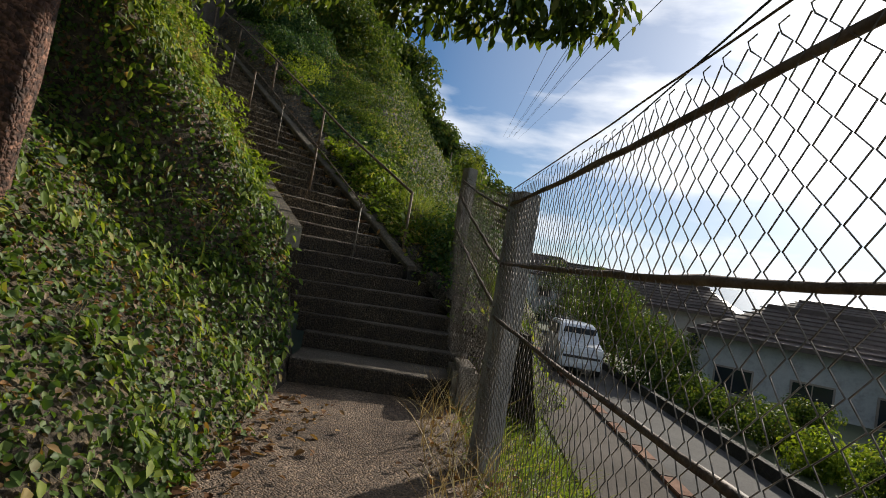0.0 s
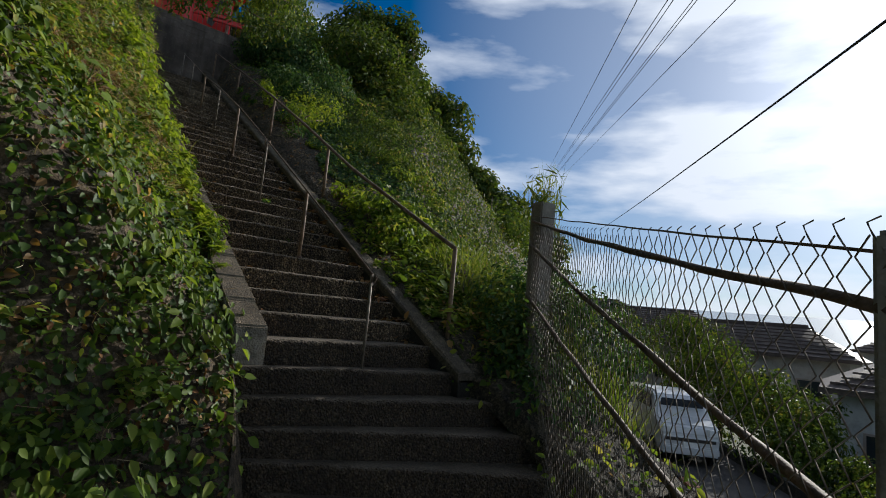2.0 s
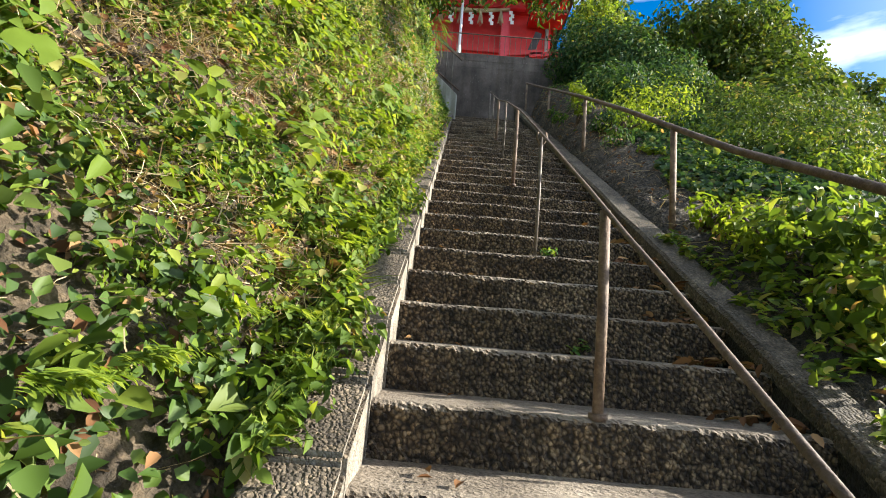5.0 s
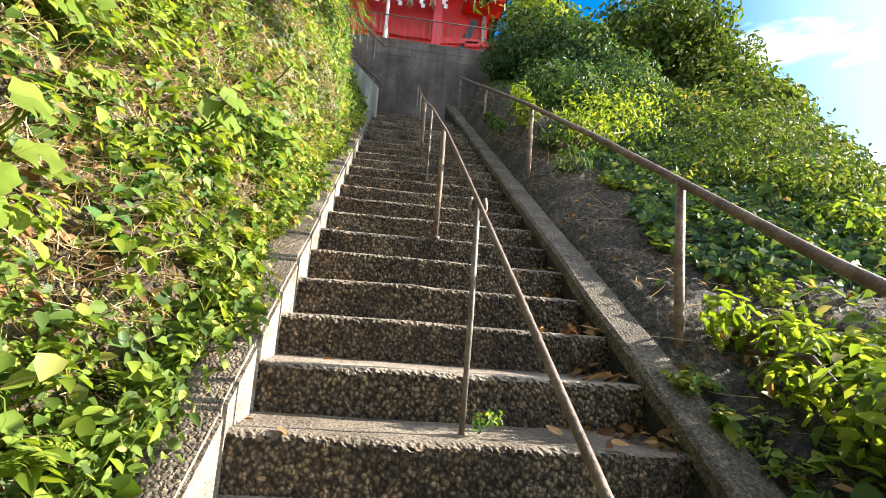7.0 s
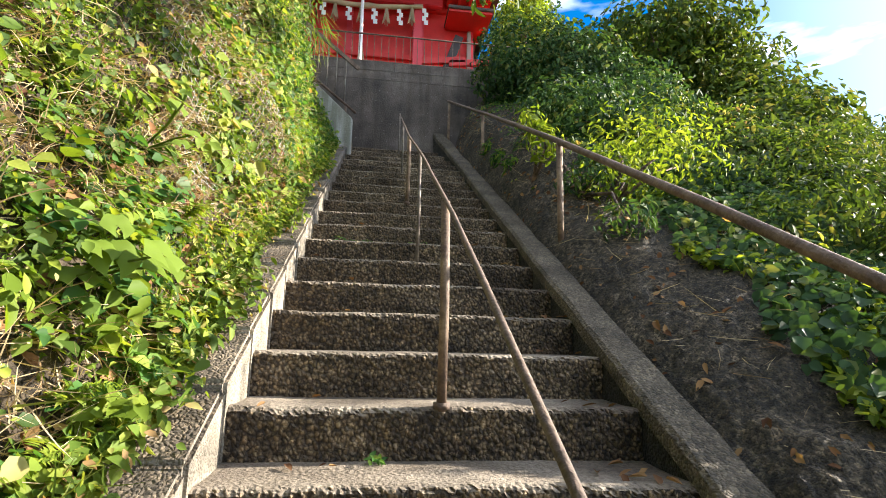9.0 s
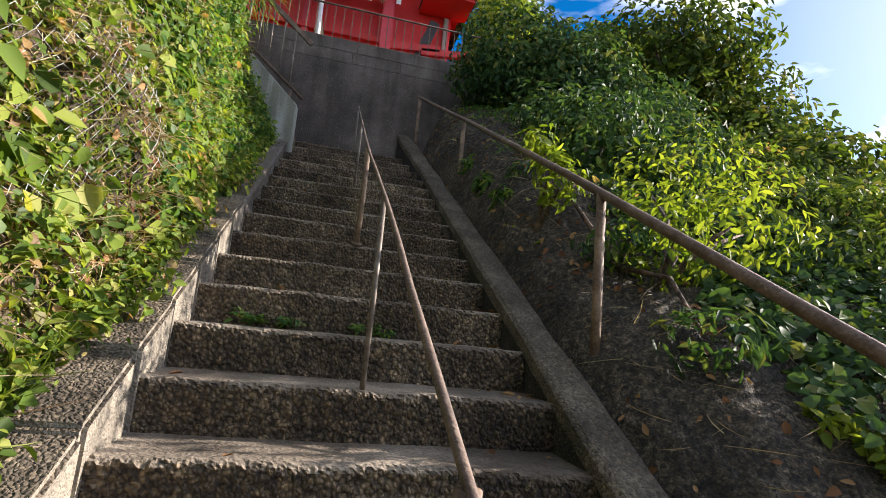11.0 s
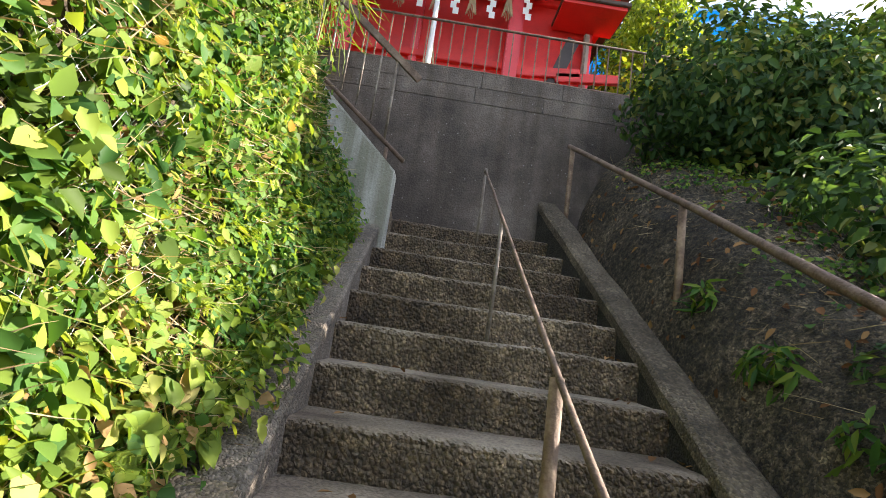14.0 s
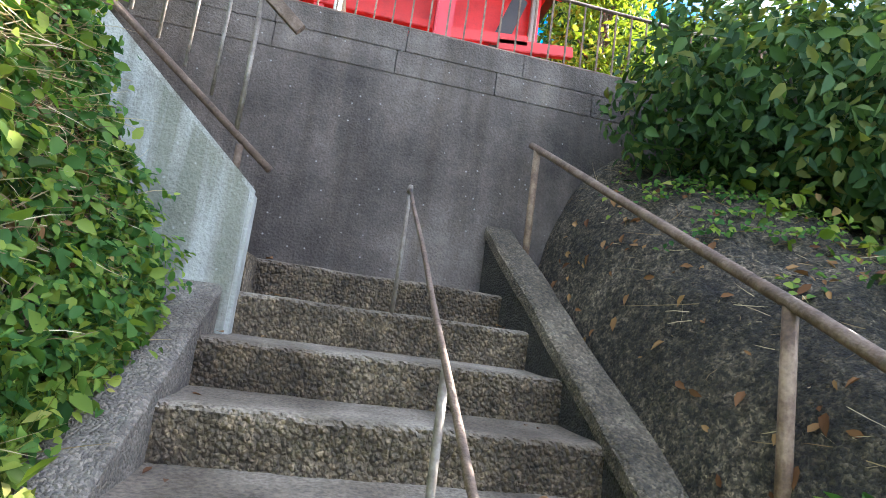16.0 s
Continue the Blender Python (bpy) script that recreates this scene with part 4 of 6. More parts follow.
# ---- shrine ----
shrine = empty("shrine_hall", "vermilion wooden shrine hall with lattice panels and straw rope", "shrine")
SY, FZ = 14.0, 7.95
part("base", block(-3.2, 2.15, SY - 0.25, SY + 3.4, 7.72, FZ, 0.02), M_CURB, shrine)
part("wall", block(-3.0, 1.98, SY + 0.40, SY + 3.2, FZ, 12.0, 0.01), M_RED, shrine)
COLS = (-2.35, -0.95, 0.50, 1.55)
for x in COLS[:1] + COLS[2:3]:
    bm = block(x - 0.12, x + 0.12, SY - 0.12, SY + 0.12, FZ + 0.12, 11.5, 0.02)
    c = part("column", bm, M_REDPILLAR, shrine)
    part("footing", block(x - 0.15, x + 0.15, SY - 0.15, SY + 0.15, FZ, FZ + 0.12, 0.02), M_WHITE, shrine)
for x in (-2.9, -1.2, 0.62, 1.9):
    part("wall_post", block(x - 0.07, x + 0.07, SY + 0.33, SY + 0.42, FZ, 11.6, 0.01), M_REDPILLAR, shrine)
for z in (FZ + 0.06, FZ + 0.95, 9.9, 11.3):
    part("beam", block(-3.05, 2.02, SY + 0.30, SY + 0.41, z, z + 0.12, 0.01), M_RED, shrine)
# lattice of small square openings in the lower panels
for x0, x1 in ((-2.8, -1.3), (-1.1, 0.5), (0.72, 1.8)):
    part("panel_back", block(x0, x1, SY + 0.385, SY + 0.398, FZ + 0.2, FZ + 0.93), M_DARK, shrine)
    bm = bmesh.new()
    x = x0
    while x < x1:
        block(x, x + 0.032, SY + 0.355, SY + 0.384, FZ + 0.19, FZ + 0.94, 0, bm)
        x += 0.085
    z = FZ + 0.22
    while z < FZ + 0.94:
        block(x0, x1, SY + 0.35, SY + 0.38, z, z + 0.032, 0, bm)
        z += 0.085
    part("lattice", bm, M_RED, shrine)
# front beam with rope, tassels and folded paper
part("front_beam", block(-2.7, 1.1, SY - 0.09, SY + 0.09, 11.2, 11.45, 0.02), M_REDPILLAR, shrine)
rope = [(-2.4 + 3.0 * i / 30, SY - 0.18, 11.08 - 0.14 * math.sin(math.pi * i / 30)) for i in range(31)]
pipe("sacred_rope", rope, [0.045 + 0.02 * math.sin(math.pi * i / 30) for i in range(31)], M_ROPE, shrine, 10, "twisted straw rope", 0.4)


def tassel(x, z):
    bm = bmesh.new()
    for k in range(16):
        g = 2 * math.pi * k / 16
        block(-0.007, 0.007, -0.007, 0.007, -0.42 - 0.04 * math.sin(k * 5), 0, 0, bm,
              Matrix.Translation((x + 0.02 * math.cos(g), SY - 0.18 + 0.02 * math.sin(g), z)) @ Matrix.Rotation(0.16 * math.sin(g), 4, "X") @ Matrix.Rotation(-0.16 * math.cos(g), 4, "Y"))
    part("tassel", bm, M_ROPE, shrine)


def paper(x, z):
    bm = bmesh.new()
    for k in range(4):
        block(x + 0.05 * (k % 2) - 0.055, x + 0.05 * (k % 2) + 0.045, SY - 0.182 - 0.004 * k, SY - 0.178 - 0.004 * k, z - 0.11 * (k + 1), z - 0.11 * k + 0.012, 0, bm)
    part("folded_paper", bm, M_WHITE, shrine)


for k in range(5):
    x = -2.15 + 0.62 * k
    zz = 11.06 - 0.14 * math.sin(math.pi * (x + 2.4) / 3.0)
    tassel(x, zz)
    paper(x + 0.31, zz)
pipe("bell_rope", [(-0.86, SY - 0.55, 11.0), (-0.86, SY - 0.55, 9.3), (-0.87, SY - 0.55, 8.15)], [0.035, 0.045, 0.035], M_WHITE, shrine, 10, "white and straw bell rope", 0.3)
tassel(-0.86, 9.9)
# eave: boards, rafters and tiled edge
part("eave_board", block(-3.9, 2.4, SY - 1.3, SY + 3.6, 11.6, 11.66), M_RED, shrine)
x = -3.8
while x < 2.3:
    part("rafter", block(x, x + 0.09, SY - 1.28, SY + 0.4, 11.48, 11.6), M_RED, shrine)
    x += 0.28
part("roof", block(-4.1, 2.6, SY - 1.4, SY + 4.0, 11.665, 11.9, 0.03), M_TILE, shrine)
for x in (0.62, 1.30):
    m = Matrix.Translation((x, SY - 0.05, 9.6))
    part("wing_beam", block(0, 1.1, -0.05, 0.05, 0, 0.16, 0.01, m=m @ Matrix.Rotation(-0.12, 4, "Y")), M_RED, shrine)
part("side_eave", block(1.2, 2.35, SY - 0.5, SY + 0.38, 10.92, 11.0, 0.01), M_TILE, shrine)
part("side_eave_board", block(1.22, 2.30, SY - 0.45, SY + 0.36, 10.86, 10.918), M_RED, shrine)
tagged(part("notice_board", block(-0.11, 0.11, -0.02, 0.02, -0.55, 0.55, 0.01, m=Matrix.Translation((1.38, SY - 0.02, 9.95)) @ Matrix.Rotation(0.32, 4, "Y")), M_DARK, shrine), "dark hanging board with faded writing")
pole = empty("terrace_post", "grey painted steel post standing at the shrine terrace edge", "post")
part("shaft", block(1.78, 1.88, SY + 0.15, SY + 0.25, 7.72, 10.75, 0.015), M_GREY, pole)
part("clamp", block(1.76, 1.90, SY + 0.13, SY + 0.27, 9.0, 9.04, 0.005), M_DARK, pole)

# ---- plants on the left bank ----
def bank_w(c):
    up = np.clip((c[:, 2] - slope(c[:, 1])) , 0, 9)
    return np.where(c[:, 1] > -4.5, 1.0, 0.35) * np.where(up > 4.2, 0.35, 1.0)


p, n = scatter(LB, LBF, 54000, lambda c: bank_w(c) * np.where(c[:, 1] < 0.8, 1.0, 0.25))
p = p + n * rng.uniform(-0.01, 0.09, (len(p), 1))
ivy = leaves("ivy", p, n, rng.gamma(9, 0.0045, len(p)) + 0.012, M_IVY, wide=0.85, tilt=1.0)
tagged(ivy, "dense small-leaved green ivy covering the bank", "ivy", kind="stuff")
def gaps(c):
    """Bare and straw-filled patches between the plants."""
    return np.clip(0.62 + 1.3 * bumps(c, 1.5, 23) + 1.1 * bumps(c, 4.0, 29), 0.14, 1.0)


p, n = scatter(LB, LBF, 96000, lambda c: bank_w(c) * np.where(c[:, 1] < 0.5, 0.10, 1.0) * np.where(c[:, 1] > 6.8, 0.25, 1.0) * gaps(c))
p = p + n * (np.abs(rng.normal(size=(len(p), 1))) * 0.035)
tagged(leaves("small_weeds", p, n, rng.gamma(6, 0.0036, len(p)) + 0.008, M_WEED, wide=0.5, tilt=1.9), "fine sunlit weeds and grass leaves on the bank", "weeds", kind="stuff")
p, n = scatter(LB, LBF, 15000, lambda c: bank_w(c) * np.where(c[:, 1] < 0.5, 0.12, 1.0) * np.where(c[:, 1] > 7.0, 0.3, 1.0) * gaps(c) ** 1.5)
p = p + n * (np.abs(rng.normal(size=(len(p), 1))) * 0.05) + n * 0.05 * np.maximum(0, bumps(p, 2.2, 11))[:, None]
tagged(leaves("weeds", p, n, rng.gamma(7, 0.0046, len(p)) + 0.012, M_WEED, wide=0.75, tilt=1.3), "sunlit tangle of mixed green weeds on the bank", "weeds", kind="stuff")
p, n = scatter(LB, LBF, 70000, lambda c: np.where((c[:, 1] > 0.8) & (c[:, 1] < 9.5), 1.0, 0.05) * np.clip(1.15 - gaps(c), 0.1, 1))
tagged(blades("dry_stalks", p + n * 0.01, n * 0.5 + rng.normal(size=n.shape) * 0.7 + np.array([0, 0, -0.35]), rng.uniform(0.05, 0.22, len(p)), 0.0024, M_STRAW), "dry straw-coloured stalks among the weeds", "stalks", kind="stuff")
p, n = scatter(LB, LBF, 7000, lambda c: np.where((c[:, 1] > -3) & (c[:, 1] < 9.5), 1.0, 0.1) * np.clip(1.1 - gaps(c), 0.05, 1))
tagged(leaves("withered_leaves", p + n * rng.uniform(0.01, 0.05, (len(p), 1)), n, rng.uniform(0.03, 0.08, len(p)), M_DEAD, wide=0.6), "withered brown leaves caught in the weeds", "dead leaves", kind="stuff")
# fresher growth towards the top of the stairs
p, n = scatter(LB, LBF, 34000, lambda c: np.where((c[:, 1] > 6.6 + 0.5 * bumps(c, 1.3, 15)) & (c[:, 1] < 10.2) & (c[:, 2] - slope(c[:, 1]) < 3.6), 1.0, 0.0))
p = p + n * (np.abs(rng.normal(size=(len(p), 1))) * 0.05) + n * 0.08 * np.maximum(0, bumps(p, 2.6, 12))[:, None]
tagged(leaves("fresh_weeds", p, n, rng.gamma(5, 0.0075, len(p)) + 0.010, M_FRESH, wide=0.68, tilt=1.3), "fresh green leafy weeds beside the upper steps", "weeds", kind="stuff")
p, n = scatter(LB, LBF, 280, lambda c: np.where((c[:, 1] > 4.6) & (c[:, 1] < 7.6) & (c[:, 2] - slope(c[:, 1]) < 2.2), np.clip(0.15 + 2 * bumps(c, 1.6, 91), 0.02, 1), 0.0))
tagged(leaves("nettle_leaves", p + n * rng.uniform(0.05, 0.13, (len(p), 1)), n + np.array([0.2, -0.3, 0.3]), rng.uniform(0.08, 0.14, len(p)), M_WEED, wide=0.72, tilt=0.5), "large toothed yellow-green leaves on the bank", "weeds", kind="stuff")
def shoot_w(c, seed):
    return np.clip(0.12 + 2.2 * bumps(c, 1.3, seed), 0.03, 1) * np.where(c[:, 2] - slope(np.maximum(c[:, 1], -3)) < 3.2, 1.0, 0.2)


p, n = scatter(LB, LBF, 2600, lambda c: np.where((c[:, 1] > 0.2) & (c[:, 1] < 7.6), 1.0, 0.0) * shoot_w(c, 37))
sprigs("leafy_shoots", p, n, rng.gamma(6, 0.0065, len(p)) + 0.015, M_WEED, "upright leafy weed shoots on the sunny bank", "weeds")
p, n = scatter(LB, LBF, 620, lambda c: np.where((c[:, 1] > 0.6) & (c[:, 1] < 7.8), 1.0, 0.0) * shoot_w(c, 47) ** 1.5)
sprigs("nettle_shoots", p, n, rng.uniform(0.055, 0.10, len(p)), M_FRESH, "fresh green broad-leaved shoots standing out of the bank", "weeds", (5, 10), 0.78, 1.8)
p, n = scatter(LB, LBF, 1500, lambda c: np.where((c[:, 1] > -7.5) & (c[:, 1] < 0.6), 1.0, 0.0) * np.clip(0.15 + 2.4 * bumps(c, 0.9, 57), 0.03, 1))
sprigs("bank_shoots", p, n, rng.gamma(6, 0.009, len(p)) + 0.02, M_WEED, "leafy shoots hanging out of the ivy on the lower bank", "weeds", (6, 14), 0.5, 3.0)
p, n = scatter(LB, LBF, 420, lambda c: np.where((c[:, 1] > 7.4) & (c[:, 1] < 10.0) & (c[:, 2] - slope(c[:, 1]) < 3.0), 1.0, 0.0))
sprigs("shade_shoots", p, n, rng.uniform(0.04, 0.075, len(p)), M_FRESH, "dark green shoots beside the top steps", "weeds", (6, 12), 0.7, 2.0)
k = 170
yy = rng.uniform(8.3, 9.86, k)
up = rng.gamma(2, 0.15, k)
q = np.stack([-1.06 + 0.12 * rng.uniform(size=k) - 0.45 * up, yy, slope(yy) + 0.10 + up], 1)
sprigs("parapet_weeds", q, np.tile([0.8, -0.4, 0.2], (k, 1)), rng.uniform(0.035, 0.07, k), M_FRESH, "green weeds crowding the foot of the pale parapet", "weeds", (7, 13), 0.7, 2.2)
k = 130
yy = rng.uniform(0.5, 4.2, k)
q = np.stack([-1.10 + 0.06 * rng.uniform(size=k) - 0.5 * np.linspace(0, 1.6, k), yy, slope(yy) + 0.15 + np.linspace(0, 1.6, k)], 1)
sprigs("lime_shoots", q, np.tile([0.8, -0.5, 0.3], (k, 1)), rng.uniform(0.05, 0.10, k), M_SHRUB, "lime-green leafy shoots near the kerb", "weeds", (6, 11), 0.62, 2.2)
# larger hanging leaves in the ivy of the lower bank
p, n = scatter(LB, LBF, 5200, lambda c: np.where((c[:, 1] < 0.8) & (c[:, 1] > -8), np.clip(0.1 + 2.2 * bumps(c, 1.1, 33), 0.0, 1), 0.0))
tagged(leaves("ivy_trails", p + n * rng.uniform(0.05, 0.20, (len(p), 1)), n + np.array([0.2, -0.2, 0.1]), rng.uniform(0.06, 0.125, len(p)), M_WEED, wide=0.55, droop=1.6, tilt=0.6), "hanging trails of larger green leaves on the ivy bank", "ivy", kind="stuff")
# weeds spilling over the kerb's outer half
k = 7800
yy = rng.uniform(0.4, 9.6, k)
out_ = np.abs(rng.normal(size=k)) * 0.065 * (1.1 + 1.6 * bumps(np.stack([yy * 0, yy, yy * 0], 1), 1.6, 55))
q = np.stack([-1.06 + np.clip(out_, 0, 0.24), yy, slope(yy) + 0.13 + 0.10 * rng.uniform(size=k)], 1)
tagged(leaves("kerb_weeds", q, np.tile([0.6, -0.3, 0.8], (k, 1)), rng.gamma(6, 0.006, k) + 0.012, M_WEED, wide=0.62, tilt=0.9), "weeds spilling over the edge of the kerb", "weeds", kind="stuff")
k = 1500
yy = rng.uniform(0.4, 9.6, k)
q = np.stack([-1.05 + 0.04 * rng.normal(size=k), yy, slope(yy) + 0.14 + 0.05 * rng.uniform(size=k)], 1)
tagged(blades("kerb_grass", q, np.tile([0.55, -0.15, 0.5], (k, 1)) + rng.normal(size=(k, 3)) * 0.35, rng.uniform(0.06, 0.17, k), 0.0025, M_GRASS, bend=0.5), "grass blades leaning over the kerb", "grass", kind="stuff")
# long dry grass hanging from the bank's top
k = 70
q = np.stack([rng.uniform(-1.3, -1.05, k), rng.uniform(8.3, 8.9, k), rng.uniform(6.75, 7.15, k)], 1)
tagged(blades("hanging_grass", q, np.tile([0.35, -0.25, -0.9], (k, 1)) + rng.normal(size=(k, 3)) * 0.22, rng.uniform(0.25, 0.5, k), 0.004, M_GRASS, bend=0.25), "long grass hanging down from the bank's top", "grass", kind="stuff")
# clumps of larger leaves
seeds, sn = scatter(LB, LBF, 150, lambda c: np.where((c[:, 1] > -1) & (c[:, 1] < 9.3), 1.0, 0.15) * np.where(c[:, 2] - slope(c[:, 1]) < 2.6, 1, 0.2))
q, qn = [], []
for s0, n0 in zip(seeds, sn):
    k = rng.integers(9, 26)
    off = rng.normal(size=(k, 3)) * np.array([0.05, 0.10, 0.10])
    q.append(s0 + n0 * rng.uniform(0.02, 0.13, (k, 1)) + off)
    qn.append(np.tile(n0 + np.array([0, -0.2, 0.5]), (k, 1)))
q, qn = np.concatenate(q), np.concatenate(qn)
tagged(leaves("broad_weeds", q, qn, rng.uniform(0.04, 0.09, len(q)), M_WEED, wide=0.78, tilt=0.6), "clumps of broad-leaved weeds rooted in the bank", "weeds", kind="stuff")
low = seeds[:, 1] < 8.2
q = seeds[low][:90].repeat(20, 0)
qn = sn[low][:90].repeat(20, 0)
fw = unit(qn * 0.6 + rng.normal(size=q.shape) * 0.5)
q = q + rng.normal(size=q.shape) * np.array([0.1, 0.25, 0.25])
tagged(blades("bank_grass", q, fw + np.array([0, 0, 0.4]), rng.uniform(0.08, 0.2, len(q)), 0.003, M_GRASS, bend=0.7), "arching grass blades on the bank", "grass", kind="stuff")
# ferns along the kerb's edge
q, qn, qs, qg = [], [], [], []
for k in range(46):
    y = rng.uniform(-0.3, 8.8)
    root = np.array([-1.08 - 0.04 * rng.uniform(), y, slope(y) + 0.12 + rng.uniform(0, 0.5)])
    root[0] -= max(0, root[2] - slope(y) - 0.2) * 0.35
    for f in range(5):
        a = rng.uniform(-1.2, 1.2)
        way = unit(np.array([0.55 * math.cos(a), math.sin(a), 0.45]))
        L = rng.uniform(0.12, 0.26)
        for i in range(2, 15):
            t = i / 15
            at = root + way * L * t + np.array([0, 0, -0.5 * L * t * t])
            across = unit(np.cross(way, np.array([0.3, 0, 1.0])))
            for sgn in (-1, 1):
                q.append(at)
                qn.append((0.35, 0.0, 0.9))
                qs.append(L * 0.32 * (1.05 - t))
                qg.append(across * sgn + way * 0.4)
tagged(leaves("ferns", np.array(q), np.array(qn), np.array(qs), M_SHRUB, wide=0.3, tilt=0.25, grow=np.array(qg) * 3), "bright green ferns along the edge of the kerb", "ferns", kind="stuff")
# grass and weeds on the bank below the fence
p, n = scatter(EB, EBF, 9000)
n = np.where(n[:, 2:] < 0, -n, n)
tagged(blades("verge_grass", p, n + rng.normal(size=n.shape) * 0.35, rng.uniform(0.12, 0.45, len(p)), 0.006, M_GRASS, bend=0.6), "rough grass on the bank below the fence", "grass", kind="stuff")
p, n = scatter(EB, EBF, 9000)
n = np.where(n[:, 2:] < 0, -n, n)
tagged(leaves("verge_weeds", p + n * rng.uniform(0, 0.15, (len(p), 1)), n, rng.uniform(0.05, 0.11, len(p)), M_WEED, wide=0.6), "leafy weeds on the bank below the fence", "weeds", kind="stuff")


def round_leaf(name, at, n, r, parent):
    """A wide round leaf, notched at the stalk, slightly cupped and veined."""
    n = Vector(n).normalized()
    a = n.cross(Vector((0, 0, 1))).normalized()
    b = n.cross(a)
    verts = [Vector(at)]
    ring = 14
    for k in range(ring + 1):
        g = math.radians(20 + 320 * k / ring)
        w = 1 + 0.06 * math.sin(k * 2.3)
        verts.append(Vector(at) + (a * math.sin(g) + b * math.cos(g)) * r * 0.55 * w + n * r * 0.06)
    for k in range(ring + 1):
        g = math.radians(14 + 332 * k / ring)
        w = 1 + 0.07 * math.sin(k * 2.3 + 1)
        verts.append(Vector(at) + (a * math.sin(g) + b * math.cos(g)) * r * w + n * r * (0.02 + 0.10 * math.sin(k * 1.7)))
    faces = [[0, k + 1, k + 2] for k in range(ring)]
    faces += [[k + 1, ring + 2 + k, ring + 3 + k, k + 2] for k in range(ring)]
    return raw(name, verts, faces, M_WEED, parent, True)


def round_plant(at, n, count, spread, r, seed):
    rs = random.Random(seed)
    plant = empty("butterbur", "large round-leaved butterbur plant on the bank", "plant", "butterbur plants")
    at, n = Vector(at), Vector(n)
    for k in range(count):
        tip = at + n * rs.uniform(0.12, 0.28) + Vector((rs.uniform(-0.6, 0.6), rs.uniform(-1, 1), rs.uniform(-0.6, 1))) * spread
        pipe("stalk", [at, at.lerp(tip, 0.5) + n * 0.05, tip], 0.005, M_GRASS, plant, 5)
        round_leaf("leaf", tip, n + Vector((rs.uniform(-0.4, 0.4), rs.uniform(-0.6, 0.2), rs.uniform(-0.1, 0.9))), r * rs.uniform(0.7, 1.1), plant)


def on_bank(y, up):
    d = np.abs(LB[:, 1] - y) + np.abs(LB[:, 2] - (slope(y) + up)) + np.where(LB[:, 0] > -4.5, 0, 5)
    i = int(np.argmin(d))
    return LB[i]


for k, (y, up, count, r) in enumerate(((2.7, 1.4, 7, 0.10), (2.3, 0.85, 7, 0.075), (2.15, 0.7, 4, 0.075), (3.3, 0.75, 6, 0.075), (3.9, 0.55, 7, 0.07), (0.6, 1.2, 5, 0.09), (4.6, 0.9, 5, 0.055))):
    round_plant(on_bank(y, up), (0.85, -0.35, 0.4), count, 0.16, r, k)

# wire netting laid over the bank
def netting():
    """Woven rockfall wire on the bank's face; strands follow the surface a few centimetres out."""
    grid = LB.reshape(LNU, LNV, 3)
    ys = grid[:, 12, 1]
    rows = np.where((ys > 4.9) & (ys < 7.6))[0]
    net = empty("wire_netting", "galvanised wire netting pinned over the weedy bank", "netting")
    c = 0.045
    length, tall = 2.5, 1.9

    def at(u, h):
        i = rows[0] + (rows[-1] - rows[0]) * min(max(u / length, 0), 1)
        i0 = int(i)
        col = grid[i0] * (1 - (i - i0)) + grid[min(i0 + 1, LNU - 1)] * (i - i0)
        z = col[0, 2] + 0.55 + h
        k = int(np.searchsorted(col[:, 2], z))
        k = min(max(k, 1), LNV - 1)
        f = (z - col[k - 1, 2]) / max(col[k, 2] - col[k - 1, 2], 1e-4)
        q = col[k - 1] + (col[k] - col[k - 1]) * min(max(f, 0), 1)
        return Vector((q[0] + 0.05 + 0.02 * noise.noise(Vector((u * 3, h * 3, 0))), q[1], z))
    for i in range(int(length / c)):
        pts = [at((i + (1.03 if (k + i) % 2 else -0.03)) * c, k * c) for k in range(int(tall / c))]
        v, f = tube(pts, 0.0015, 3, closed=False)
        raw("strand", v, f, M_NET, net, True)


M_NET = plain("galvanised_wire", (0.42, 0.42, 0.40), 0.5, metal=0.4)
netting()

# dry weeds and litter along the foot of the fence and the path's edge
k = 700
s_, w_ = rng.uniform(-8, -1.5, k), rng.uniform(1.55, 2.15, k)
q = np.outer(s_, np.array(AHEAD)) + np.outer(w_, np.array(ACROSS)) + np.array([0, 0, -1.67])
tagged(blades("fence_weeds", q, np.tile([0.0, 0, 1.0], (k, 1)) + rng.normal(size=(k, 3)) * 0.4, rng.uniform(0.1, 0.5, k), 0.004, M_STRAW, bend=0.6), "dry weeds along the foot of the fence", "weeds", kind="stuff")
q = np.concatenate([q[:260] + rng.normal(size=(260, 3)) * np.array([0.1, 0.1, 0]) + np.array([0, 0, 0.2]) * rng.uniform(size=(260, 1))])
tagged(leaves("fence_leaves", q, np.tile([0.0, 0, 1.0], (len(q), 1)), rng.uniform(0.04, 0.09, len(q)), M_DEAD, wide=0.55), "withered leaves caught at the fence foot", "dead leaves", kind="stuff")
k = 420
u = rng.uniform(0, 1, k)
q = np.outer(1 - u, np.array([-5.0, -6.2, 0])) + np.outer(u, np.array([-1.75, -2.3, 0])) + np.outer(np.abs(rng.normal(size=k)) * 0.28, np.array(ACROSS)) + np.array([0, 0, -1.655])
tagged(leaves("path_litter", q, np.tile([0.0, 0, 1.0], (k, 1)), rng.uniform(0.035, 0.10, k), M_DEAD, wide=0.6, tilt=0.5), "brown fallen leaves along the path's edge", "dead leaves", kind="stuff")

# ---- plants on the right ----
def rb_w(c):
    return np.where((c[:, 1] > -2.6) & (c[:, 1] < 14), 1.0, 0.3) * np.where(c[:, 0] < 8, 1.0, 0.4)


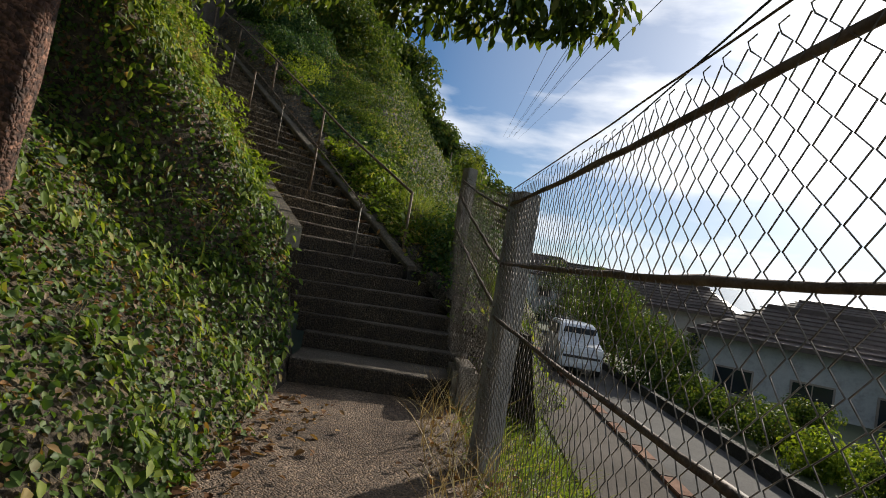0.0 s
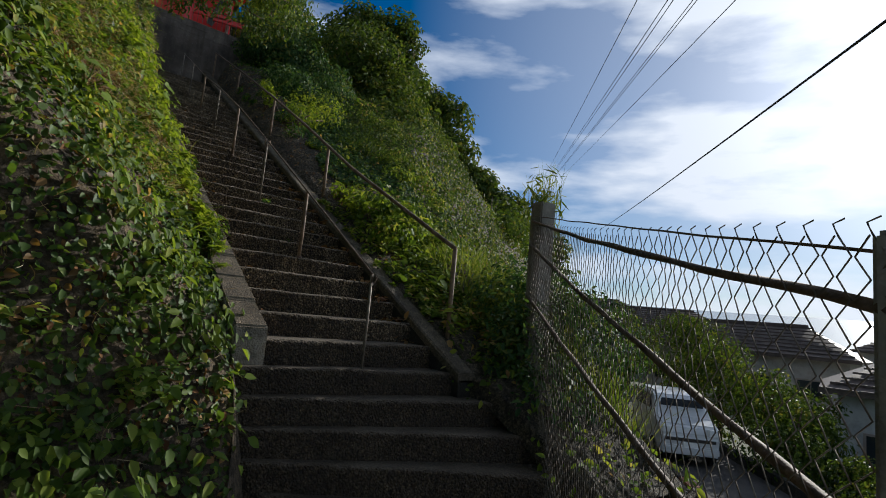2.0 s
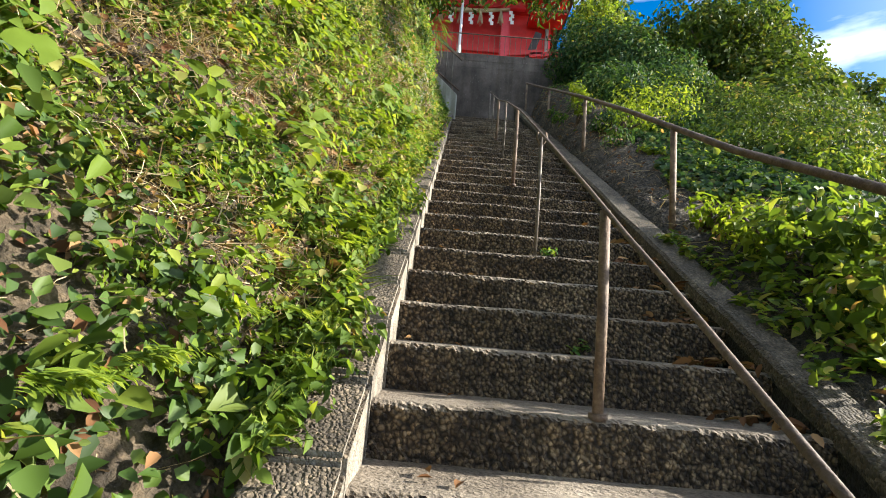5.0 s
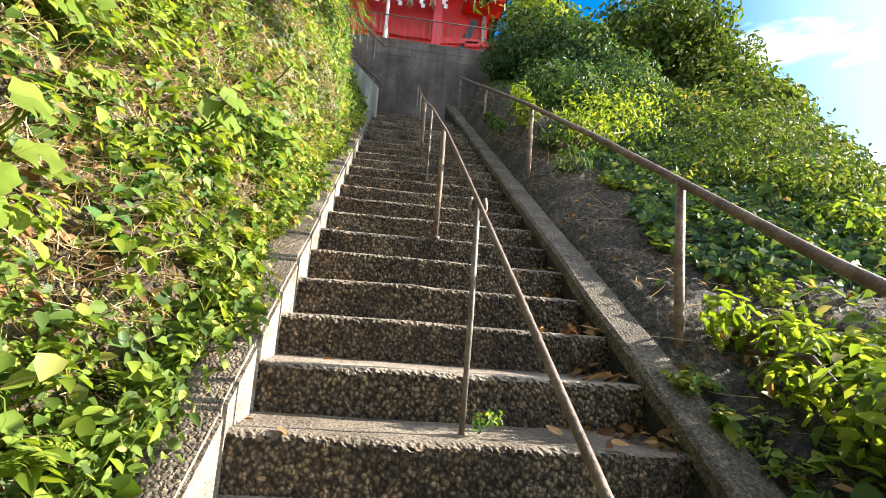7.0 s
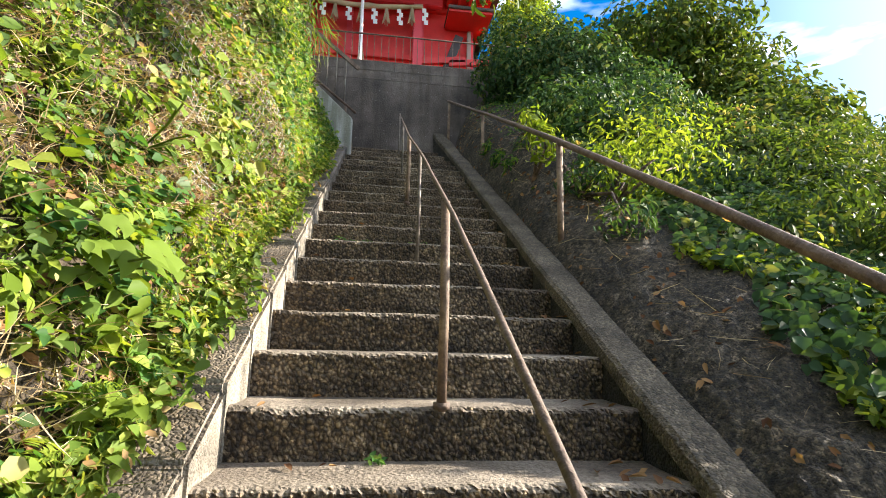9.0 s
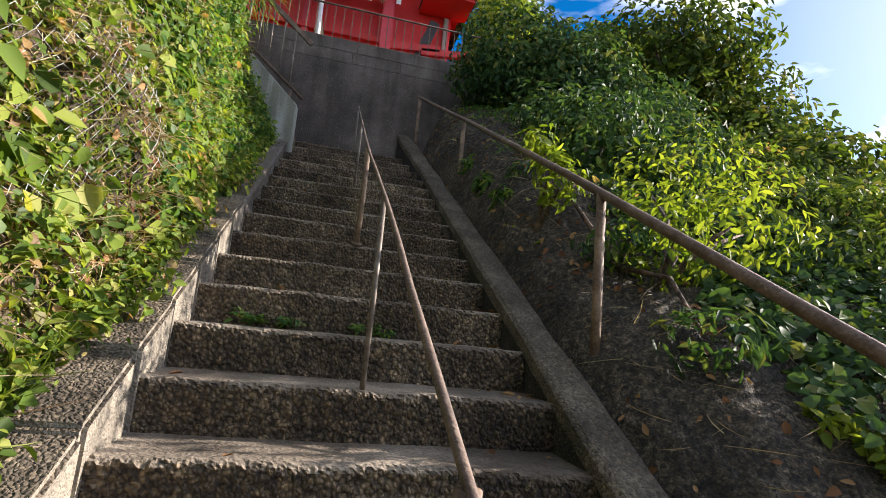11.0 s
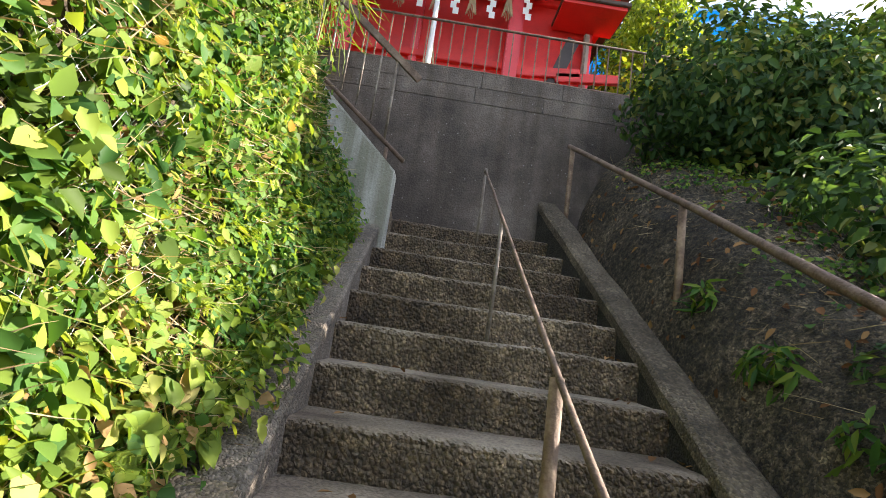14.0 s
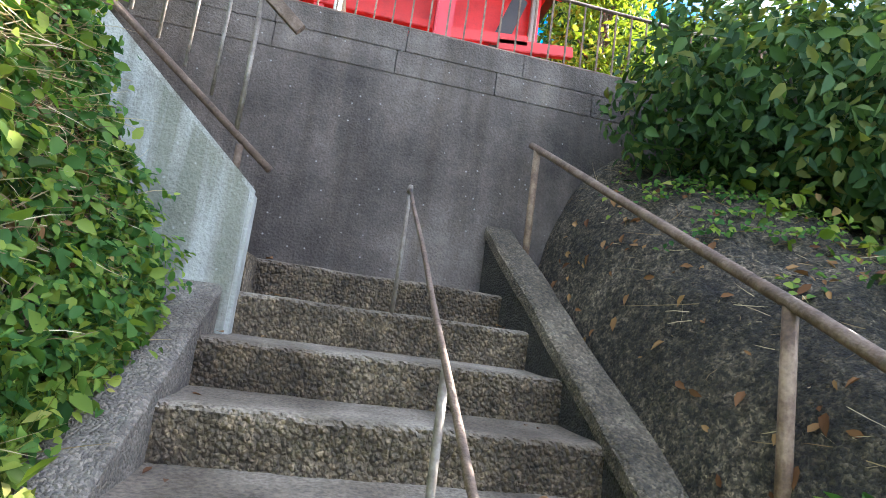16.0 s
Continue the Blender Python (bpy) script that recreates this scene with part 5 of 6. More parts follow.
def clear_patch(c):
    """The bare mortar shoulder beside the kerb stays thinly grown."""
    w = 1.05 + 0.75 * np.clip((c[:, 1] - 1.5) / 2, 0, 1) + 0.35 * bumps(c, 0.8, 41)
    return np.where(c[:, 0] > w, 1.0, 0.008)


p, n = scatter(RB, RBF, 9000, lambda c: np.where((c[:, 1] > 3.4) & (c[:, 1] < 8.6) & (c[:, 0] > 1.55 + 0.10 * (c[:, 1] - 3.4) + 0.25 * bumps(c, 1.6, 44)) & (c[:, 0] < 3.4), 1.0, 0.0))
n = np.where(n[:, 2:] < 0, -n, n)
tagged(leaves("shoulder_ivy", p + n * rng.uniform(0.01, 0.09, (len(p), 1)), n + np.array([-0.4, -0.4, 0.2]), rng.uniform(0.05, 0.085, len(p)), M_BUSH, wide=0.9, tilt=0.7), "dark broad-leaved ivy over the upper edge of the shoulder", "ivy", kind="stuff")
p, n = scatter(RB, RBF, 36000, lambda c: rb_w(c) * clear_patch(c))
n = np.where(n[:, 2:] < 0, -n, n)
p = p + n * np.abs(rng.normal(size=(len(p), 1))) * 0.09
tagged(leaves("hillside_weeds", p, n + np.array([0.2, -0.4, 0]), rng.gamma(6, 0.009, len(p)) + 0.015, M_WEED, wide=0.6, tilt=0.9), "mixed weeds over the hillside shoulder", "weeds", kind="stuff")
p, n = scatter(RB, RBF, 6000, lambda c: np.where((c[:, 1] > -2.0) & (c[:, 1] < 1.0) & (c[:, 0] > 1.75) & (c[:, 0] < 5), 1.0, 0.0))
tagged(blades("tall_grass", p, np.tile([0.0, 0.0, 1.0], (len(p), 1)) + rng.normal(size=p.shape) * 0.2, rng.uniform(0.2, 0.65, len(p)), 0.0045, M_GRASS, bend=0.45), "tall pale green grass beside the rail end", "grass", kind="stuff")
p, n = scatter(RB, RBF, 1000, lambda c: np.where((c[:, 1] > 0.5) & (c[:, 1] < 10.5) & (c[:, 0] < 2.6), 1.0, 0.0))
n = np.where(n[:, 2:] < 0, -n, n)
tagged(leaves("leaf_litter", p + n * 0.012, n, rng.uniform(0.03, 0.08, len(p)), M_DEAD, wide=0.5, tilt=0.4), "dry brown leaf litter on the shoulder", "dead leaves", kind="stuff")
q = np.stack([rng.uniform(0.5, 0.82, 160), step_y(rng.integers(0, 30, 160)) + rng.uniform(0.02, 0.3, 160), np.zeros(160)], 1)
jj = np.ceil((10.364 - q[:, 1]) / TREAD)
q[:, 2] = 6.0 - RISE * jj + 0.012
side_l = rng.uniform(size=160) < 0.3
q[side_l, 0] = rng.uniform(-0.78, -0.4, side_l.sum())
tagged(leaves("fallen_leaves", q, np.tile([0.0, 0, 1], (160, 1)), rng.uniform(0.03, 0.075, 160), M_DEAD, wide=0.5, tilt=0.3), "fallen brown leaves in the corners of the steps", "dead leaves", kind="stuff")
def tread_z(y):
    return 6.0 - RISE * np.ceil((10.364 - y) / TREAD)


# drifts of dead leaves in the corners of the lower steps
k = 220
q = np.stack([0.80 - np.abs(rng.normal(size=k)) * 0.13, rng.uniform(-0.3, 3.4, k), np.zeros(k)], 1)
q[:, 2] = tread_z(q[:, 1]) + 0.012 + 0.03 * rng.uniform(size=k)
tagged(leaves("leaf_drift", q, np.tile([-0.2, 0, 1.0], (k, 1)), rng.uniform(0.05, 0.10, k), M_DEAD, wide=0.55, tilt=0.7, fine=True), "drift of dry brown leaves in the corner of the steps", "dead leaves", kind="stuff")
# weeds rooted in the joints at the back of treads
roots = []
for j, x0, x1, m_ in ((11, -0.62, -0.30, 12), (11, -0.10, 0.22, 9), (24, 0.02, 0.14, 3), (27, -0.80, -0.68, 5), (28, -0.8, -0.7, 4), (17, -0.3, -0.2, 2)):
    for x in rng.uniform(x0, x1, m_):
        roots.append((x, step_y(j) - 0.02, step_z(j + 1) + 0.01))
sprigs("step_weeds", np.array(roots), np.tile([0.0, -0.6, 0.8], (len(roots), 1)), rng.uniform(0.028, 0.055, len(roots)), M_FRESH, "small weeds rooted in the joints of the steps", "weeds", (6, 11), 0.55, 2.0)
p, n = scatter(RB, RBF, 1500, lambda c: np.where((c[:, 1] > 1.0) & (c[:, 1] < 10.6) & (c[:, 0] < 3.0) & (c[:, 0] > 1.12), 1.0, 0.0))
n = np.where(n[:, 2:] < 0, -n, n)
tagged(blades("dry_twigs", p + n * 0.015, rng.normal(size=n.shape) * np.array([1, 1, 0.25]) + n * 0.15, rng.uniform(0.06, 0.28, len(p)), 0.0016, M_STRAW, bend=0.45), "dry twigs and stalks lying on the shoulder", "twigs", kind="stuff")
p, n = scatter(RB, RBF, 900, lambda c: np.where((c[:, 1] > -1.2) & (c[:, 1] < 2.7) & (c[:, 0] > 1.12) & (c[:, 0] < 3.2), np.clip(0.2 + 2 * bumps(c, 1.5, 67), 0.05, 1), 0.0))
sprigs("verge_shoots", p, np.where(n[:, 2:] < 0, -n, n), rng.gamma(6, 0.009, len(p)) + 0.02, M_WEED, "broad-leaved plants crowding the foot of the rail", "weeds", (6, 13), 0.55, 2.4)
p, n = scatter(RB, RBF, 1100, lambda c: np.where((c[:, 1] > 2.7) & (c[:, 1] < 9) & (c[:, 0] > 1.7 + 0.12 * (c[:, 1] - 2.7)) & (c[:, 0] < 5), np.clip(0.15 + 2 * bumps(c, 1.2, 87), 0.04, 1), 0.0))
sprigs("crest_shoots", p, np.where(n[:, 2:] < 0, -n, n), rng.gamma(6, 0.008, len(p)) + 0.02, M_BUSH, "dark leafy shoots over the crest of the shoulder", "weeds", (6, 13), 0.5, 2.6)
k = 150
yy = rng.uniform(-0.2, 2.7, k)
q = np.stack([rng.uniform(0.93, 1.32, k), yy, slope(yy) + 0.07], 1)
sprigs("kerb_shoots", q, np.tile([-0.35, -0.3, 0.7], (k, 1)), rng.uniform(0.04, 0.085, k), M_WEED, "broad green leaves spilling over the hillside kerb", "weeds", (6, 12), 0.6, 1.6)
# pale green creepers lit along the shoulder's crest
p, n = scatter(RB, RBF, 5000, lambda c: np.where((c[:, 1] > 1.2) & (c[:, 1] < 5.2) & (c[:, 0] > 1.6 + 0.25 * bumps(c, 1.4, 61)) & (c[:, 0] < 2.7), np.clip(0.1 + 2.5 * bumps(c, 1.7, 71), 0.0, 1), 0.0))
n = np.where(n[:, 2:] < 0, -n, n)
tagged(leaves("crest_creeper", p + n * rng.uniform(0.01, 0.06, (len(p), 1)), n + np.array([0.3, 0, 0]), rng.uniform(0.035, 0.07, len(p)), M_SHRUB, wide=0.6, tilt=0.8), "yellow-green creeper along the crest of the shoulder", "creeper", kind="stuff")
# creeper trails on the shoulder near the top
cr, crn = [], []
for k in range(44):
    s0 = np.array([1.18 + 0.5 * rng.uniform(), 7.9 + 2.4 * rng.uniform(), 0])
    g = rng.uniform(-0.5, 0.3)
    for i in range(22):
        x, y = s0[0] + i * 0.03 * math.cos(g), s0[1] + i * 0.03 * math.sin(g)
        cr.append((x, y, float(right_height(x, y)) + 0.06))
        crn.append((-0.3, -0.5, 0.8))
tagged(leaves("creeper", np.array(cr) + rng.normal(size=(len(cr), 3)) * 0.012, np.array(crn), rng.uniform(0.025, 0.045, len(cr)), M_FRESH, wide=0.9, tilt=0.5), "small round-leaved creeper trailing over the shoulder", "creeper", kind="stuff")


p, n = scatter(RB, RBF, 15000, lambda c: np.where((c[:, 1] > 2.0) & (c[:, 1] < 11) & (c[:, 0] > 2.5 + 0.12 * c[:, 1]) & (c[:, 0] < 10), 1.0, 0.0))
n = np.where(n[:, 2:] < 0, -n, n)
tagged(leaves("hillside_cover", p + n * np.abs(rng.normal(size=(len(p), 1))) * 0.14, n + np.array([-0.2, -0.5, 0.3]), rng.uniform(0.07, 0.14, len(p)), M_TREE, wide=0.5, tilt=1.0), "dense green undergrowth over the hillside", "undergrowth", kind="stuff")


def clump(centre, radius, count):
    """Leaf places on the shell of a lumpy ball, with outward normals."""
    d = unit(rng.normal(size=(count, 3)))
    r = np.asarray(radius) * (0.45 + 0.65 * rng.uniform(size=(count, 1)) ** 0.6) * (1 + 0.22 * bumps(d * 2.1 + np.asarray(centre), 1.0)[:, None])
    return np.asarray(centre) + d * r, d


def bush(name, clumps, size, mat, label, wide=0.6, density=330, stems=5):
    b = empty(name, label, "bush")
    P, N = [], []
    root = Vector(clumps[0][0])
    root.z = float(right_height(root.x, root.y)) - 0.05
    for c, r in clumps:
        q, d = clump(c, r, int(density * (r[0] * r[1] + r[1] * r[2] + r[0] * r[2]) * 4))
        P.append(q)
        N.append(d + np.array([0.1, -0.1, 0.35]))
    P, N = np.concatenate(P), np.concatenate(N)
    leaves("foliage", P, N, rng.uniform(0.7, 1.3, len(P)) * size, mat, b, wide, 0.7, 0.8)
    for c, r in clumps[:stems]:
        e = Vector(c)
        m = root.lerp(e, 0.5) + Vector((0.06, -0.04, 0.1))
        pipe("stem", [root, m, e], [0.02, 0.014, 0.006], M_BARK, b, 6)
    return b


def hz(x, y, dz):
    return (x, y, float(right_height(x, y)) + dz)


bush("big_leaf_bush", [((2.15, 9.9, 7.55), (0.85, 0.65, 0.75)), ((2.9, 9.7, 7.2), (0.9, 0.7, 0.8)), ((1.75, 10.2, 7.3), (0.55, 0.4, 0.5)), ((2.3, 10.1, 7.0), (0.55, 0.4, 0.4)), ((2.9, 9.7, 6.9), (0.7, 0.5, 0.4)), ((3.2, 10.3, 7.7), (0.8, 0.4, 0.45)), ((3.7, 9.6, 6.7), (0.9, 0.7, 0.8)), ((2.6, 9.7, 7.1), (0.6, 0.5, 0.45))],
     0.09, M_BUSH, "dark green broad-leaved bush against the retaining wall", 0.5, 430)
bush("hillside_bush", [(hz(2.2, 7.9, 0.2), (0.6, 0.6, 0.5)), (hz(2.9, 7.7, 0.0), (0.5, 0.5, 0.4)), (hz(3.4, 8.6, 0.15), (0.8, 0.6, 0.5)), (hz(2.1, 8.6, 0.2), (0.5, 0.5, 0.4))],
     0.085, M_BUSH, "dense dark bush on the hillside", 0.5, 420)
bush("yellow_green_shrub", [(hz(1.65, 6.1, 0.25), (0.26, 0.3, 0.3)), (hz(1.95, 5.9, 0.42), (0.3, 0.3, 0.3)), (hz(2.0, 6.7, 0.25), (0.35, 0.35, 0.38)), (hz(2.4, 6.3, 0.2), (0.42, 0.4, 0.38)), (hz(1.75, 6.2, 0.05), (0.25, 0.3, 0.22)), (hz(2.7, 6.9, 0.35), (0.5, 0.4, 0.4))],
     0.07, M_SHRUB, "sunlit yellow-green shrub leaning over the rail", 0.40, 165)
bush("shade_fern", [(hz(1.5, 6.3, 0.1), (0.22, 0.3, 0.14)), (hz(1.45, 5.5, 0.1), (0.2, 0.3, 0.14)), (hz(1.35, 7.6, 0.05), (0.14, 0.2, 0.1))], 0.08, M_BUSH, "low dark fern-like plants under the rail", 0.3, 420)
bush("rail_sprig", [(hz(1.22, 6.9, 0.62), (0.12, 0.10, 0.14)), (hz(1.28, 6.7, 0.4), (0.16, 0.12, 0.2))], 0.09, M_SHRUB, "bright sprig growing up through the rail", 0.42, 500, 2)
bush("pale_shrub", [(hz(2.9, 5.4, 0.05), (0.6, 0.6, 0.35)), (hz(3.7, 6.4, -0.1), (0.8, 0.8, 0.4)), (hz(3.4, 4.8, 0.1), (0.7, 0.7, 0.4)), (hz(4.5, 7.2, -0.1), (0.9, 0.9, 0.45))],
     0.07, M_TREE, "grey-green narrow-leaved hillside shrub", 0.38, 420)
cover = []
for k in range(34):
    x, y = 2.4 + 2.6 * rng.uniform(), 1.8 + 7.0 * rng.uniform()
    if x > 2.2 + 0.16 * y:
        r = rng.uniform(0.25, 0.42)
        cover.append((hz(x, y, 0.05), (r, r, r * 0.6)))
bush("bramble", cover, 0.075, M_WEED, "tangled green brambles over the hillside", 0.5, 330)
bush("low_shrub", [(hz(1.55, 2.1, 0.18), (0.35, 0.4, 0.25)), (hz(1.45, 1.4, 0.15), (0.3, 0.4, 0.22)), (hz(1.8, 1.7, 0.2), (0.4, 0.4, 0.3))], 0.085, M_WEED, "low leafy plants at the foot of the rail", 0.6, 330)
bush("rail_foot_plant", [(hz(1.30, 2.85, 0.10), (0.12, 0.12, 0.12)), (hz(1.42, 2.65, 0.10), (0.13, 0.14, 0.11)), (hz(1.28, 2.45, 0.08), (0.10, 0.14, 0.10)), (hz(1.34, 2.15, 0.14), (0.13, 0.14, 0.15))], 0.07, M_SHRUB, "bright green leafy plant at the foot of the rail post", 0.45, 620, 4)
step_sprig = bush("step_sprig", [((0.07, 2.50, 1.65), (0.04, 0.035, 0.035)), ((0.11, 2.52, 1.67), (0.035, 0.03, 0.035))], 0.03, M_FRESH, "small green weed growing beside the rail post on a step", 0.5, 1600, 0)
bush("kerb_tuft", [(hz(1.12, 7.95, 0.05), (0.07, 0.16, 0.08)), (hz(1.16, 7.5, 0.04), (0.08, 0.14, 0.07)), (hz(1.12, 8.5, 0.05), (0.06, 0.1, 0.07))], 0.10, M_FRESH, "tuft of narrow green leaves beside the kerb", 0.25, 900, 0)
bush("shade_bush", [((1.65, -0.95, -0.1), (0.45, 0.5, 0.6)), ((2.2, -0.4, 0.3), (0.7, 0.7, 0.6)), ((1.45, -1.5, -0.6), (0.4, 0.45, 0.6)), ((2.9, 0.1, 0.5), (0.8, 0.8, 0.6)), ((1.35, -1.0, -0.6), (0.35, 0.4, 0.5)), ((2.6, -0.9, 0.0), (0.8, 0.7, 0.7))],
     0.075, M_BUSH, "shaded leafy bush between fence and rail", 0.5, 520)
bush("bamboo_grass", [((1.96, -0.85, 1.66), (0.16, 0.16, 0.12)), ((2.02, -0.78, 1.82), (0.22, 0.2, 0.24)), ((2.12, -0.7, 1.6), (0.2, 0.2, 0.3))], 0.15, M_GRASS, "bamboo grass sprouting over the fence post", 0.11, 150, 3)
k = 70
q = np.stack([rng.uniform(1.86, 2.12, k), rng.uniform(-0.95, -0.65, k), np.full(k, 1.3)], 1)
tagged(blades("bamboo_stalks", q, np.tile([0.02, 0.0, 1.0], (k, 1)) + rng.normal(size=(k, 3)) * 0.12, rng.uniform(0.45, 0.95, k), 0.003, M_GRASS, bend=0.12), "thin upright bamboo grass stalks behind the fence post", "grass", kind="stuff")

# ---- trees ----
def tree(name, base, height, clumps, size, label, mat=M_TREE, density=120, r0=0.14, lean=(0, 0)):
    t = empty(name, label, "tree")
    base = Vector(base)
    top = base + Vector((lean[0], lean[1], height))
    spine = [base + Vector((0, 0, -0.3)), base.lerp(top, 0.3) + Vector((0.1, 0.05, 0)), base.lerp(top, 0.65) + Vector((-0.08, 0.1, 0)), top]
    pipe("trunk", spine, [r0, r0 * 0.8, r0 * 0.5, r0 * 0.15], M_BARK, t, 9, wobble=0.35)
    P, N = [], []
    for k, (c, r) in enumerate(clumps):
        c = base + Vector(c)
        s = base.lerp(top, min(0.9, max(0.25, (c.z - base.z) / height * 0.75)))
        pipe("limb", [s, s.lerp(c, 0.5) + Vector((0, 0, -0.15)), c], [r0 * 0.4, r0 * 0.25, r0 * 0.06], M_BARK, t, 6)
        q, d = clump(c, r, int(density * (r[0] * r[1] + r[1] * r[2] + r[0] * r[2]) * 4))
        P.append(q)
        N.append(d + np.array([0, 0, 0.4]))
    P, N = np.concatenate(P), np.concatenate(N)
    leaves("crown", P, N, rng.uniform(0.65, 1.35, len(P)) * size, mat, t, 0.55, 0.8, 0.9)
    return t


def crown(seed, count, rx, rz0, rz1, r):
    rs = random.Random(seed)
    out = []
    for k in range(count):
        g, z = rs.uniform(0, 6.28), rs.uniform(rz0, rz1)
        w = rx * (1.0 - 0.45 * abs((z - (rz0 + rz1) / 2) / (rz1 - rz0) * 2)) * rs.uniform(0.3, 1.0)
        q = r * rs.uniform(0.65, 1.25)
        out.append(((w * math.cos(g), w * math.sin(g), z), (q, q * rs.uniform(0.8, 1.2), q * rs.uniform(0.6, 0.9))))
    return out


# place, height of the top, crown width, clumps, clump size, leaf size
RIGHT_TREES = [((5.5, 11.2), 9.8, 1.3, 14, 0.8, 0.13), ((6.8, 11.8), 9.1, 1.0, 12, 0.7, 0.13), ((5.6, 9.2), 5.9, 1.1, 10, 0.8, 0.13), ((4.2, 12.4), 9.4, 1.6, 10, 1.0, 0.14), ((6.8, 11.2), 7.2, 1.4, 11, 0.9, 0.14),
               ((8.0, 17.0), 13.4, 2.6, 16, 1.5, 0.24), ((10.8, 17.4), 13.4, 2.0, 16, 1.4, 0.24), ((13.0, 17.6), 10.6, 1.6, 12, 1.2, 0.24), ((15.6, 16.9), 7.4, 1.4, 10, 1.0, 0.22),
               ((9.2, 13.0), 7.2, 1.8, 12, 1.1, 0.22), ((11.6, 14.2), 6.4, 1.7, 11, 1.0, 0.22), ((13.6, 15.0), 5.4, 1.6, 10, 1.0, 0.22), ((11.0, 9.8), 3.4, 1.4, 8, 0.9, 0.15), ((13.8, 11.4), 3.6, 1.4, 8, 0.9, 0.15),
               ((24.0, 20.0), 8.0, 2.6, 14, 1.6, 0.36), ((20.0, 19.4), 8.2, 2.4, 14, 1.6, 0.36)]
for k, ((x, y), top, r, cnt, cr, lf) in enumerate(RIGHT_TREES):
    z = float(right_height(x, y))
    tree("hillside_tree", (x, y, z), top - z, crown(50 + k, cnt, r, (top - z) * 0.12, top - z - cr * 0.6, cr), lf, "broad green tree on the hillside", density=95 if lf < 0.15 else 42 if lf < 0.3 else 20)
# wooded spur behind them
def spur(x, y):
    return -3.2 + 13.0 * math.exp(-(((x - 20) / 13) ** 2 + ((y - 40) / 15) ** 2))


hx, hy = np.meshgrid(np.linspace(0, 46, 47), np.linspace(20, 75, 56), indexing="ij")
hp = np.stack([hx.ravel(), hy.ravel(), np.array([spur(a, b) for a, b in zip(hx.ravel(), hy.ravel())])], 1)
ha = (np.arange(46)[:, None] * 56 + np.arange(55)).ravel()
tagged(raw("wooded_spur", hp, np.stack([ha, ha + 56, ha + 57, ha + 1], 1), M_FAR, None, True), "overgrown hill spur behind the hillside trees", "hill", kind="structure")
for k, (x, y, top, r) in enumerate(((22.0, 36.0, 27.5, 3.4), (17.6, 37.0, 28.5, 3.2), (25.6, 34.3, 22.0, 2.4), (27.6, 33.0, 18.2, 2.0), (29.0, 31.5, 15.2, 1.8), (30.4, 30.4, 12.6, 1.7), (32.0, 29.0, 10.6, 1.9), (33.8, 27.6, 9.2, 1.6), (28.0, 27.5, 10.5, 2.8))):
    z = spur(x, y)
    tree("spur_tree", (x, y, z), top - z, crown(150 + k, 22, r, (top - z) * 0.2, top - z - 1.0, 1.9), 0.42, "tall dark tree on the wooded spur", density=15, r0=0.25)
for k, (x, y, h) in enumerate(((-3.6, 15.5, 8.0), (-5.2, 12.5, 7.5), (-6.5, 9.0, 7.0), (4.9, 19.0, 7.5), (0.0, 21.0, 9.0), (-3.0, 20.0, 9.0), (6.0, 22.0, 8.0))):
    tree("shrine_tree", (x, y, 7.7), h, crown(80 + k, 12, 2.6 if x < 4 else 1.7, h * 0.25, h, 1.25), 0.22, "tall dark tree around the shrine", M_BUSH, 38, 0.22)
tree("shrine_tree", (2.9, 17.5, 7.7), 4.6, crown(99, 14, 1.3, 0.3, 4.2, 0.8), 0.16, "low dark evergreen behind the shrine terrace", M_BUSH, 90, 0.12)
tree("sunlit_tree", (3.8, 15.8, 7.7), 5.6, crown(97, 12, 1.0, 0.8, 5.6, 0.7), 0.13, "yellow-green sunlit tree beside the shrine", M_SHRUB, 110, 0.12)
# evergreen fringe hanging above the left bank near the shrine
tree("bank_top_tree", (-2.9, 11.4, 7.7), 3.2, [((0.5, -0.5, 1.6), (0.9, 0.8, 0.7)), ((1.1, -0.4, 2.2), (0.9, 0.7, 0.6)), ((0.2, -1.3, 0.9), (0.7, 0.8, 0.7)), ((0.9, -0.9, 0.5), (0.5, 0.5, 0.6)), ((1.9, -0.2, 2.9), (1.0, 0.8, 0.5))], 0.11, "leafy tree over the side stair", M_TREE, 160, 0.1)
# tree on the bank whose leafy branch hangs over the middle of the stairs
over = empty("overhanging_tree", "slender tree on the bank with a leafy branch over the stairs", "tree")
pipe("trunk", [(-3.4, 5.6, 5.0), (-3.1, 5.5, 6.2), (-2.6, 5.4, 7.2), (-2.2, 5.3, 8.2)], [0.09, 0.075, 0.055, 0.02], M_BARK, over, 9, wobble=0.3)
pipe("limb", [(-2.9, 5.45, 6.6), (-1.8, 5.3, 6.4), (-0.7, 5.2, 5.95), (0.3, 5.15, 5.6), (1.0, 5.05, 5.55)], [0.045, 0.035, 0.025, 0.015, 0.005], M_BARK, over, 7)
pipe("limb", [(-1.8, 5.3, 6.4), (-0.4, 5.7, 6.7), (1.0, 6.2, 6.8), (1.9, 7.3, 7.4)], [0.035, 0.028, 0.018, 0.006], M_BARK, over, 7)
P, N = [], []
